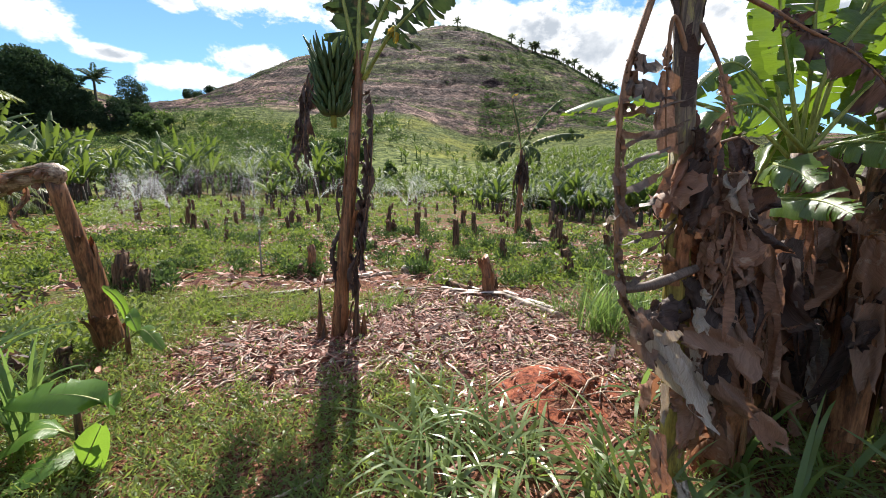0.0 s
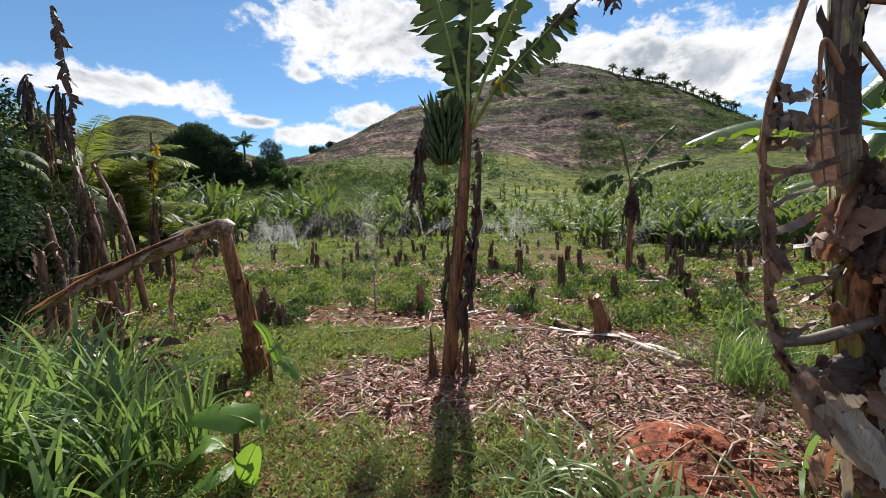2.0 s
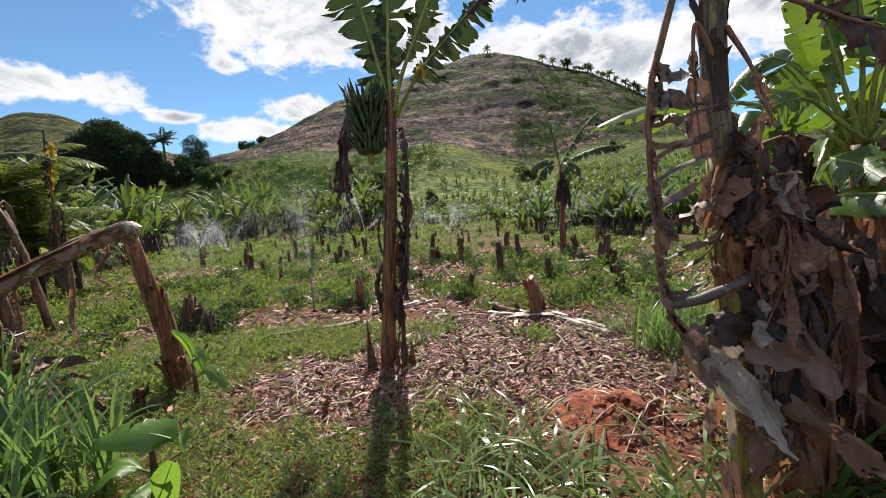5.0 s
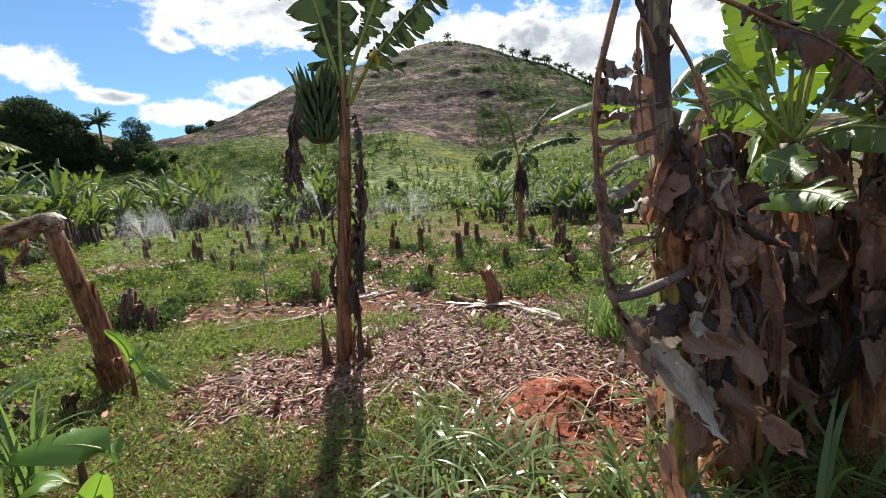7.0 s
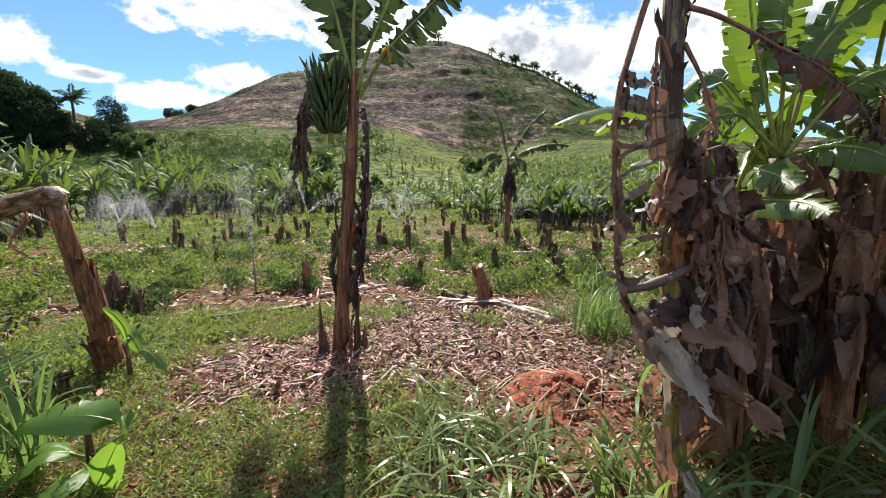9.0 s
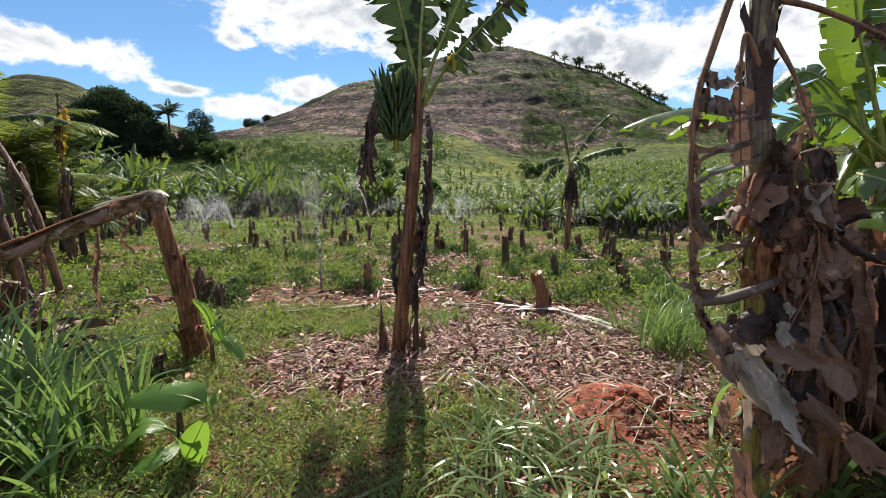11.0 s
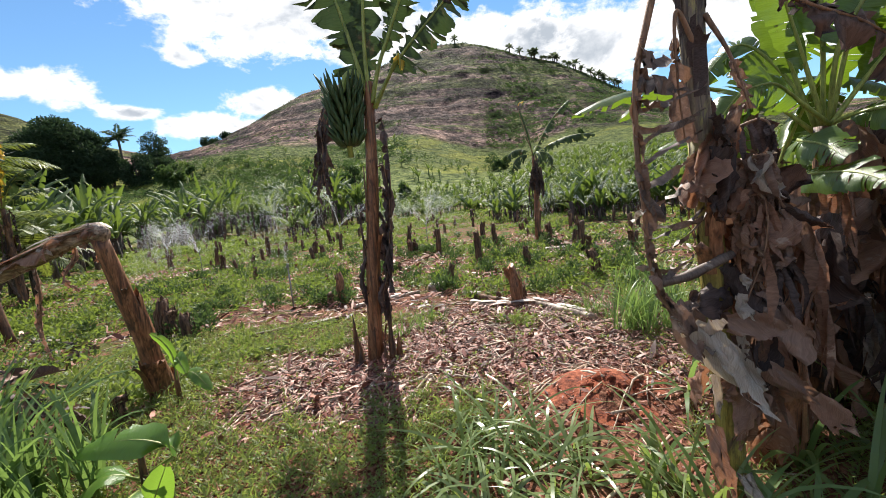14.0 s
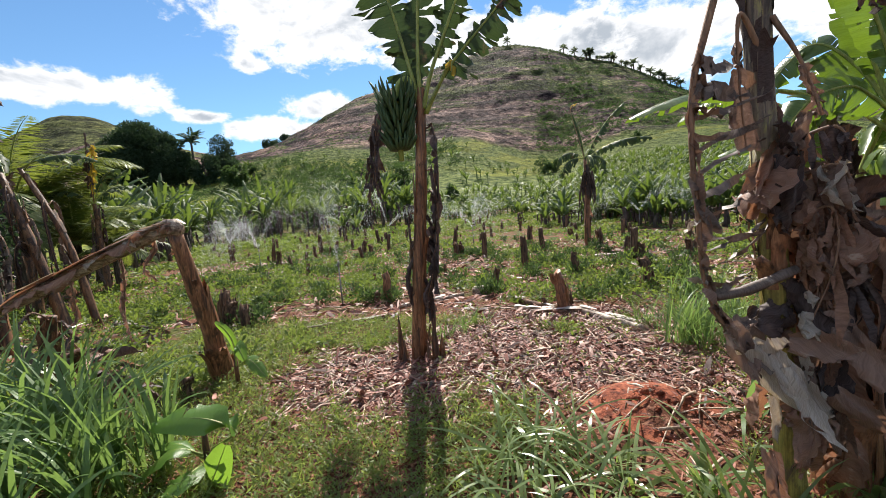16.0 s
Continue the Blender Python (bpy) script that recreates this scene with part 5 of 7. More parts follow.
# ---- stumps of the cut plantation ----
def stump_kind(seed, rad, h, split, skin=None):
    rng = random.Random(seed)
    ob = thing("banana_stump", (0, 0, 0), "dark weathered stump of a cut banana stem", "stump", "stumps of the cut plantation")
    pts = [Vector((rng.uniform(-.01, .01) * k, rng.uniform(-.01, .01) * k, h * k / 5 - 0.04)) for k in range(6)]
    g = Geo().tube(pts, [rad * 1.15, rad * 1.02, rad * 0.97, rad * 0.95, rad * 0.92, rad * 0.9], 11, wob=0.07, rng=rng)
    for k in range(11):
        g.v[5 * 11 + k] += Vector((0, 0, rng.uniform(-0.09, 0.05) * split))
    part("core", g, skin or M_STUMP, ob)
    part("cut_face", Geo().tube([pts[-1] + Vector((0, 0, -0.05)), pts[-1] + Vector((0, 0, -0.012))], [rad * 0.8, rad * 0.72], 9, wob=0.1, rng=rng), M_STUMP_TOP, ob, "paler fibrous cut face")
    sheaths(ob, [p for p in pts], rad * 0.98, rng, 3, mat=skin or M_STUMP, long=(h * 0.5, h * 1.0), flare=0.018)
    for k in range(int(1 + split)):
        a = rng.uniform(0, 6.28)
        p = Vector((math.cos(a), math.sin(a), 0)) * rad * rng.uniform(0.9, 1.6)
        hh = h * rng.uniform(0.4, 0.95)
        part("splinter", Geo().tube([p - Vector((0, 0, 0.04)), p * 1.02 + Vector((0, 0, hh * 0.6)), p * 1.06 + Vector((0, 0, hh))], [0.035, 0.025, 0.004], 5, wob=0.2, rng=rng), M_STUMP, ob)
    return ob


STUMPS = [stump_kind(41, 0.085, 0.45, 0.6), stump_kind(42, 0.10, 0.5, 1.2), stump_kind(43, 0.075, 0.42, 1.0), stump_kind(44, 0.12, 0.45, 1.5), stump_kind(45, 0.10, 0.45, 0.4, M_STEM_RED)]
PLACED = [(0.67, 5.92, .58, 4), (-2.2, 6.86, .45, 4), (-2.4, 6.73, .23, 2), (-4.67, 5.75, .62, 0), (-4.42, 5.66, .46, 3), (-4.05, 5.5, .40, 1), (-4.75, 6.1, .5, 1), (-4.35, 5.75, .5, 2), (-5.3, 6.7, .6, 1), (-5.69, 10.53, .44, 1),
          (-5.04, 10.37, .28, 2), (-0.35, 7.53, .49, 1), (-1.62, 9.5, .42, 2), (-2.57, 10.16, .55, 0), (-1.73, 12.22, .48, 3), (-1.55, 12.3, .4, 3), (-0.84, 12.09, .56, 0), (0.26, 9.76, .56, 0),
          (0.87, 12.57, .53, 0), (1.22, 8.36, .56, 1), (2.64, 9.58, .6, 0), (2.83, 9.5, .45, 3), (2.18, 7.15, .52, 3), (2.3, 7.4, .4, 1), (3.76, 9.49, .46, 3), (-5.1, 13.18, .62, 1), (-4.84, 15.4, .54, 0),
          (-8.29, 16.63, .66, 0), (-7.83, 16.5, .6, 2), (-7.44, 16.4, .55, 1), (-7.44, 18.15, .6, 1), (-8.0, 12.88, .58, 3), (-7.34, 12.5, .5, 1), (-8.79, 13.8, .55, 0), (0.42, 5.95, .3, 2), (0.75, 6.0, .22, 3),
          (3.0, 11.5, .4, 3), (4.2, 10.4, .5, 2), (-3.1, 3.25, .22, 3), (-3.2, 8.9, .3, 2)]
rs = random.Random(77)
spots = list(PLACED)
for gy in np.arange(13.2, 42, 1.9):
    for gx in np.arange(-30, 16, 2.0):
        if rs.random() < 0.22:
            continue
        x, y = gx + rs.uniform(-.8, .8), gy + rs.uniform(-.75, .75)
        if math.degrees(math.atan2(x, y)) < -42 or x > 0.45 * y + 0.6 or math.hypot(x, y) > 40 or (x > -1.5 and y > 20 + 0.8 * abs(x - 6)):
            continue
        if min(math.hypot(x - q[0], y - q[1]) for q in spots) < 0.8:
            continue
        spots.append((x, y, rs.uniform(0.22, 0.62), rs.randrange(4)))
        if rs.random() < 0.35:
            spots.append((x + rs.uniform(-.35, .35), y + rs.uniform(-.3, .3), rs.uniform(0.2, 0.5), rs.randrange(4)))
first = set()
for x, y, h, k in spots[:300]:
    s = h / (0.45, 0.5, 0.42, 0.45, 0.45)[k]
    s = s * (0.92 if y < 8 else 1.0) + 0.08
    m = pose(x, y, gz(x, y) - 0.01, rs.uniform(-7, 7), rs.uniform(-7, 7), rs.uniform(0, 360)) @ Matrix.Diagonal((min(1.0, 0.36 + 0.4 * s), min(1.0, 0.36 + 0.4 * s), s, 1))
    if k in first:
        copy_thing(STUMPS[k], m)
    else:
        first.add(k)
        STUMPS[k].matrix_basis = m


# ---- fallen stems ----
def log(a, b, r, mat, label, seed, sag=0.0):
    rng = random.Random(seed)
    a, b = Vector((a[0], a[1], gz(*a) + r * 0.8)), Vector((b[0], b[1], gz(*b) + r * 0.8))
    ob = thing("fallen_stem", (a.x, a.y, a.z), label, "fallen stem", "cut stems lying on the litter")
    pts = [a.lerp(b, k / 7) - a + Vector((rng.uniform(-.012, .012), rng.uniform(-.012, .012), rng.uniform(-.008, .008))) for k in range(8)]
    part("stem", Geo().tube(pts, [r * rng.uniform(0.85, 1.1) for _ in range(8)], 9, wob=0.08, rng=rng), mat, ob)
    for k in range(4):
        i = rng.randint(0, 5)
        o = Vector((rng.uniform(-.5, .5), rng.uniform(-.5, .5), 0.9)).normalized() * r * 1.1
        L = [pts[i] + o, pts[i].lerp(pts[i + 1], 0.6) + o * 1.15, pts[min(7, i + 2)] + o * rng.uniform(1, 1.5)]
        part("sheath_strip", Geo().ribbon(bend(L, 4), [Vector((0.4, 0.8, 0.2)).normalized()] * 5, [0.02, 0.05, 0.05, 0.04, 0.01]), M_DRY_PALE, ob)


log((0.85, 5.6), (1.42, 4.75), 0.055, M_LOG, "pale smooth fallen banana stem on the litter", 1)
log((-0.05, 6.45), (0.55, 5.75), 0.045, M_STUMP_TOP, "brown fallen stem lying beside the stump", 2)
log((-0.02, 5.95), (0.62, 5.6), 0.035, M_LOG, "short pale fallen stem beside the stump", 3)
log((0.2, 5.6), (0.95, 5.55), 0.05, M_STEM, "dark fallen stem lying across the heap", 4)
log((0.1, 5.45), (0.6, 5.9), 0.04, M_STEM, "dark fallen stem leaning on the stump", 5)
log((1.9, 10.4), (3.2, 10.3), 0.06, M_LOG, "pale fallen stem among weeds", 6)
log((2.9, 9.2), (3.7, 9.35), 0.06, M_LOG, "pale fallen stem between stumps", 7)
log((-3.0, 5.3), (-1.9, 5.75), 0.035, M_STUMP, "dark rotten fallen stem among weeds", 8)
log((-9.0, 13.2), (-8.0, 13.5), 0.07, M_LOG, "pale fallen stem beside stumps", 9)
log((-1.9, 6.4), (-0.9, 7.0), 0.03, M_LOG, "thin fallen stem behind the standing banana", 10)
log((-0.75, 7.1), (-0.45, 7.15), 0.06, M_LOG, "cut piece of stem lying in weeds", 11)
log((-6.9, 5.9), (-5.9, 5.6), 0.05, M_SHRIVEL, "shrivelled brown stem lying in a heap", 12)
log((-8.2, 11.3), (-6.9, 11.2), 0.045, M_LOG, "pale thin fallen stem in the field", 13)
log((0.5, 1.75), (1.1, 2.15), 0.018, M_STEM, "thin brown dry stem lying in the grass", 14)


# ---- grass ----
def tuft(at, n, length, spread, seed, label, mat=None, width=0.014, rise=(50, 88), curl=(60, 150)):
    rng = random.Random(seed)
    b = Vector((at[0], at[1], gz(*at) - 0.02))
    ob = thing("grass_tuft", b, label, "grass", "grass tufts")
    for j in range(max(1, n // 9)):
        g, oa, o = Geo(), rng.uniform(0, 6.283), rng.uniform(0, 1) ** 0.6 * spread
        root, lean = Vector((math.cos(oa) * o, math.sin(oa) * o, 0)), rng.uniform(0, 6.283)
        g.v.append(root)
        g.uv.append((0.5, 0))
        for k in range(9):
            a = rng.uniform(0, 6.283) if k % 3 else lean
            L = length * rng.uniform(0.5, 1.1)
            pts = moved(arch(L, rng.uniform(*rise), rng.uniform(*curl), a, 7), root + Vector((rng.uniform(-.03, .03), rng.uniform(-.03, .03), 0)))
            roll = rng.uniform(-0.7, 0.7)
            s = (Vector((math.cos(a), -math.sin(a), 0)) * math.cos(roll) + Vector((0, 0, 1)) * math.sin(roll))
            w = width * rng.uniform(0.6, 1.3)
            first = len(g.v)
            g.ribbon(pts, [s] * 8, [w * q for q in (0.6, 0.85, 1.0, 1.0, 0.9, 0.7, 0.42, 0.05)])
            g.f.append((0, first, first + 1))
        part("shoot", g, mat or M_GRASS, ob)
    return ob


TALL = "tall arching bright green grass tuft beside the path"
for k, (x, y, n, L, s) in enumerate([(-3.1, 2.0, 150, 1.0, 0.32), (-2.65, 2.05, 110, 0.85, 0.25), (-3.7, 2.3, 130, 1.05, 0.32), (-3.2, 1.55, 120, 0.95, 0.3), (-4.2, 2.2, 100, 1.05, 0.3),
                                     (-3.9, 2.9, 80, 0.8, 0.3), (-2.5, 1.6, 70, 0.7, 0.25), (-4.6, 2.7, 80, 0.9, 0.3), (-2.75, 2.5, 40, 0.6, 0.15)]):
    tuft((x, y), int(n * 0.55), L * 1.12, s, 100 + k, TALL, width=0.032, rise=(62, 89), curl=(35, 115))
for k, (x, y, n, L) in enumerate([(-2.48, 2.02, 18, 0.9), (-2.40, 2.14, 18, 0.85), (-2.30, 2.26, 9, 0.8), (-2.62, 2.1, 18, 0.95)]):
    tuft((x, y), n, L, 0.12, 120 + k, "tall upright yellow-green grass beside the banana shoot", M_GRASS, 0.026, (74, 89), (8, 50))
LOW = "spreading tuft of pale green arching grass"
for k, (x, y, n, L, s) in enumerate([(0.13, 2.3, 120, 0.6, 0.22), (-0.2, 2.15, 80, 0.5, 0.2), (0.5, 2.2, 100, 0.55, 0.22), (0.25, 2.6, 60, 0.4, 0.2), (0.1, 1.9, 60, 0.5, 0.25), (0.72, 1.75, 30, 0.5, 0.2),
                                     (0.5, 1.8, 36, 0.5, 0.2), (-0.1, 2.6, 45, 0.4, 0.15), (0.0, 3.0, 40, 0.35, 0.15)]):
    tuft((x, y), int(n * 0.55), L * 1.2, s * 1.25, 130 + k, LOW, M_GRASS_PALE, 0.020, (15, 65), (60, 140))
for k, (x, y, n, L, s) in enumerate([(0.90, 2.0, 18, 0.65, 0.10), (0.82, 1.8, 18, 0.6, 0.12), (0.97, 1.7, 18, 0.7, 0.1)]):
    tuft((x, y), n, L, s, 145 + k, "tall pale arching grass beside the clump", M_GRASS_PALE, 0.022, (45, 85), (60, 140))
BROAD = "broad-bladed grass growing at the clump's foot"
for k, (x, y, n, L, s) in enumerate([(1.0, 1.75, 26, 0.75, 0.12), (1.25, 1.65, 22, 0.7, 0.12), (1.5, 1.75, 34, 0.8, 0.2), (1.6, 2.1, 30, 0.8, 0.2), (0.9, 2.05, 26, 0.6, 0.12), (2.2, 2.1, 40, 0.8, 0.25), (1.7, 2.9, 30, 0.7, 0.2), (2.4, 1.7, 30, 0.8, 0.2)]):
    tuft((x, y), int(n * 0.28), L * 0.95, s, 150 + k, BROAD, M_GRASS, 0.03, (35, 85), (50, 130))
for k, (x, y, n, L, s) in enumerate([(1.67, 4.3, 150, 0.75, 0.22), (1.9, 4.7, 110, 0.7, 0.22), (2.1, 4.2, 90, 0.65, 0.2), (1.5, 4.9, 60, 0.5, 0.2), (2.4, 5.2, 100, 0.7, 0.25), (2.5, 6.3, 90, 0.6, 0.25), (-0.55, 5.2, 50, 0.4, 0.18), (-0.75, 4.85, 50, 0.35, 0.18)]):
    tuft((x, y), n, L, s, 170 + k, "upright tuft of green grass in the litter", width=0.011, rise=(60, 88), curl=(30, 100))


# ---- low growth, litter ----
def leaves_on(points, per, size, seed, tilt=(0.1, 0.9), reach=0.09, high=0.12, shape=0.5):
    """Small leaves round each point: an array of quads."""
    r = np.random.RandomState(seed)
    c = np.repeat(points, per, axis=0)
    n = len(c)
    a = r.uniform(0, 2 * np.pi, n)
    off = np.stack([np.cos(a), np.sin(a), np.zeros(n)], 1)
    c = c + off * (r.uniform(0, 1, n) * reach)[:, None]
    c[:, 2] += r.uniform(0.0, 1.0, n) * high
    way = off + np.stack([r.normal(0, .5, n), r.normal(0, .5, n), r.uniform(*tilt, n)], 1)
    up = np.stack([r.normal(0, .8, n), r.normal(0, .8, n), np.ones(n)], 1)
    L = r.uniform(0.6, 1.3, n) * size
    return diamonds(c, way, up, L, L * shape * r.uniform(0.7, 1.2, n))


def patch(x, y, scale=1.4, seed=0.0):
    return relief(np.asarray(x) + 31.7 + seed, np.asarray(y) - 12.3 + seed, scale, 3)


def in_litter(x, y):
    """The bare strewn patch in front of the standing banana."""
    e = ((x + 0.15) / 2.15) ** 2 + ((y - 4.0) / 1.15) ** 2
    e = np.minimum(e, ((x - 1.1) / 1.3) ** 2 + ((y - 4.2) / 1.3) ** 2)
    e = np.minimum(e, ((x - 0.65) / 1.15) ** 2 + ((y - 5.45) / 0.75) ** 2)
    return e + 0.7 * patch(x, y, 0.55) + 0.45 * patch(x, y, 0.2, 4) < 1.0


def on_ground(x, y, dz=0.0):
    return np.stack([x, y, height(x, y) + dz], 1)


r = np.random.RandomState(3)
q5 = np.random.RandomState(55)
# herbs near the path
n = 17000
y = r.uniform(1.0, 5.6, n)
x = r.uniform(-4.8, 3.2, n)
keep = ~in_litter(x, y) & (patch(x, y, 0.6) + 0.35 * (x < -0.2) + 0.8 * (x < -0.2) * (x > -2.6) * (y < 3.3) - 0.55 * (x > 0.1) * (x < 1.2) * (y < 3.4) > -0.25 + 0.25 * r.normal(0, 1, n))
keep &= (np.hypot(x - 0.9, y - 3.0) > 0.5)
back = on_ground(q5.uniform(-6, 6, 9000), 1.0 - 6.0 * q5.uniform(0, 1, 9000) ** 1.6)
pts = np.concatenate([on_ground(x[keep], y[keep]), back[patch(back[:, 0], back[:, 1], 0.9) > -0.1]])
q6 = np.random.RandomState(66)
ux, uy = q6.uniform(1.2, 7.5, 2600), q6.uniform(1.3, 7.5, 2600)
ok = (ux > 0.42 * uy) & ((uy > 3.3) | (q6.uniform(0, 1, 2600) < 0.25))
pts = np.concatenate([pts, on_ground(ux[ok], uy[ok])])
hx, hy = r.uniform(-3, 2.3, 420), r.uniform(2.9, 5.4, 420)
hk = in_litter(hx, hy) & (np.hypot(hx - 0.93, hy - 3.0) > 0.5)
sparse = on_ground(hx[hk], hy[hk])
stuff("low_herbs", quads("low_herbs", np.concatenate([leaves_on(sparse, 9, 0.04, 14, (0.2, 1.4), 0.05, 0.08, 0.4), leaves_on(pts, 12, 0.034, 4, reach=0.06, high=0.08, shape=0.34), leaves_on(pts[::3], 9, 0.06, 5, (0.4, 1.6), 0.04, 0.15, 0.14)]), M_HERB), "low bright green herbs covering the earth", "herbs")
# weeds of the field
n = 26000
d = np.sqrt(r.uniform(4.6 ** 2, 30 ** 2, n))
a = np.radians(r.uniform(-66, 36, n))
x, y = d * np.sin(a), d * np.cos(a)
keep = ~in_litter(x, y) & (patch(x, y, 1.5) + 0.8 * patch(x, y, 0.45, 9) + 0.3 * r.normal(0, 1, n) > 0.22) & (y > 1.5)
x, y = x[keep], y[keep]
close = np.hypot(x, y) < 13
pts, far_pts = on_ground(x[close], y[close]), on_ground(x[~close], y[~close])
dx = np.sqrt(r.uniform(4.6 ** 2, 13 ** 2, 9000))
ax = np.radians(r.uniform(-66, 36, 9000))
ex, ey = dx * np.sin(ax), dx * np.cos(ax)
kx = ~in_litter(ex, ey) & (patch(ex, ey, 1.5) + 0.8 * patch(ex, ey, 0.45, 9) + 0.3 * r.normal(0, 1, 9000) > 0.22)
pts = np.concatenate([pts, on_ground(ex[kx], ey[kx])])
stuff("field_weeds", quads("field_weeds", np.concatenate([leaves_on(pts, 11, 0.07, 6, reach=0.13, high=0.10), leaves_on(far_pts, 9, 0.12, 7, reach=0.24, high=0.12),
                                                          leaves_on(pts[::9], 16, 0.08, 8, (0.5, 2.0), 0.10, 0.36, 0.35)]), M_WEED), "bright green weeds covering the cleared field", "weeds")
n = 9000
d = r.uniform(28, 47, n)
a = np.radians(r.uniform(-62, 12, n))
x, y = d * np.sin(a), d * np.cos(a)
keep = patch(x, y, 3.0) + 0.4 * r.normal(0, 1, n) > 0.15
stuff("far_field_weeds", quads("far_field_weeds", leaves_on(on_ground(x[keep], y[keep]), 8, 0.24, 9, reach=0.4, high=0.28), M_WEED), "thin weeds over damp earth at the field's far end", "weeds")

# taller clumps of weed, many at the stumps' feet
q4 = np.random.RandomState(44)
cx = np.array([p[0] for p in PLACED[1:32]] * 2 + list(q4.uniform(-9, 4, 100)))
cy = np.array([p[1] for p in PLACED[1:32]] * 2 + list(q4.uniform(5.6, 16, 100)))
cx, cy = cx + q4.normal(0, 0.28, len(cx)), cy + np.abs(q4.normal(0, 0.25, len(cy)))
tall = np.repeat(on_ground(cx, cy), 5, axis=0) + np.concatenate([q4.normal(0, 0.1, (5 * len(cx), 2)), np.zeros((5 * len(cx), 1))], 1)
stuff("tall_weeds", quads("tall_weeds", np.concatenate([leaves_on(tall, 26, 0.085, 45, (0.3, 1.8), 0.09, 0.22, 0.38), leaves_on(tall[::3], 10, 0.14, 46, (0.8, 2.4), 0.05, 0.2, 0.14)]), M_BUSH), "dark green taller weeds round the stumps", "weeds")


def flakes(x, y, seed, size, dz=0.03):
    """Curled scraps of dead leaf lying on the earth: three quads in a row each."""
    q = np.random.RandomState(seed)
    n = len(x)
    p = on_ground(x, y, 0.006) + np.stack([np.zeros(n), np.zeros(n), q.uniform(0, 1, n) ** 2 * dz], 1)
    a = q.uniform(0, 2 * np.pi, n)
    way = np.stack([np.cos(a), np.sin(a), q.normal(0, .3, n)], 1)
    side = unit(np.cross(way, np.stack([q.normal(0, .6, n), q.normal(0, .6, n), np.ones(n)], 1)))
    L = q.uniform(0.4, 1.7, n) ** 1.6 * size
    W = L * q.uniform(0.06, 0.34, n)
    curl = q.uniform(-0.25, 0.4, n) * size
    rows = []
    for s, wd, up in ((0, 0.35, 0), (0.35, 1.0, 0.4), (0.7, 0.8, 0.8), (1.0, 0.15, 0.2)):
        c = p + way * (L * s)[:, None] + np.stack([np.zeros(n), np.zeros(n), np.abs(curl) * up], 1)
        rows.append((c - side * (W * wd / 2)[:, None], c + side * (W * wd / 2)[:, None]))
    V = np.stack([v for pair in rows for v in pair], 1).reshape(-1, 3)
    idx = np.arange(n)[:, None] * 8
    F = np.concatenate([idx + np.array([[2 * k, 2 * k + 1, 2 * k + 3, 2 * k + 2]]) for k in range(3)])
    return V, F


def plain_mesh(name, V, F, mat):
    me = bpy.data.meshes.new(name)
    me.vertices.add(len(V)), me.loops.add(F.size), me.polygons.add(len(F))
    me.vertices.foreach_set("co", np.asarray(V, np.float32).ravel())
    me.loops.foreach_set("vertex_index", F.astype(np.int32).ravel())
    me.polygons.foreach_set("loop_start", np.arange(0, F.size, F.shape[1], dtype=np.int32))
    me.polygons.foreach_set("loop_total", np.full(len(F), F.shape[1], dtype=np.int32))
    me.update(calc_edges=True)
    me.materials.append(mat)
    return me


n = 84000
x, y = r.uniform(-3.4, 2.8, n), r.uniform(2.4, 5.8, n)
keep = in_litter(x + 0.24 * r.normal(0, 1, n), y + 0.2 * r.normal(0, 1, n)) & (np.hypot((x - 0.93) / 0.48, (y - 3.0) / 0.38) > 1 + 0.25 * r.normal(0, 1, n)) & (patch(x, y, 0.28, 2) + 0.5 * r.normal(0, 1, n) > -0.55)
x, y = x[keep], y[keep]
n2 = 20000
x2, y2 = r.uniform(-4.8, 3.6, n2), r.uniform(0.9, 6.5, n2)
k2 = patch(x2, y2, 0.8, 5) + 0.3 * r.normal(0, 1, n2) > 0.0
n3 = 22000
x3, y3 = r.uniform(-12, 6, n3), r.uniform(5.5, 15, n3)
k3 = patch(x3, y3, 1.5) + 0.8 * patch(x3, y3, 0.45, 9) + 0.3 * r.normal(0, 1, n3) < 0.0
V1, F1 = flakes(x, y, 12, 0.036, 0.05)
V2, F2 = flakes(x2[k2], y2[k2], 13, 0.036, 0.03)
V3, F3 = flakes(x3[k3], y3[k3], 14, 0.10, 0.06)
far_off = np.hypot((x - 0.93) / 0.6, (y - 3.0) / 0.45) > 1
V4, F4 = flakes(x[far_off][:3000], y[far_off][:3000], 15, 0.075, 0.06)
stuff("leaf_litter", plain_mesh("leaf_litter", np.concatenate([V1, V2, V3, V4]), np.concatenate([F1, F2 + len(V1), F3 + len(V1) + len(V2), F4 + len(V1) + len(V2) + len(V3)]), M_LITTER), "pinkish-brown scraps of dead banana leaf strewn thickly", "leaf litter")


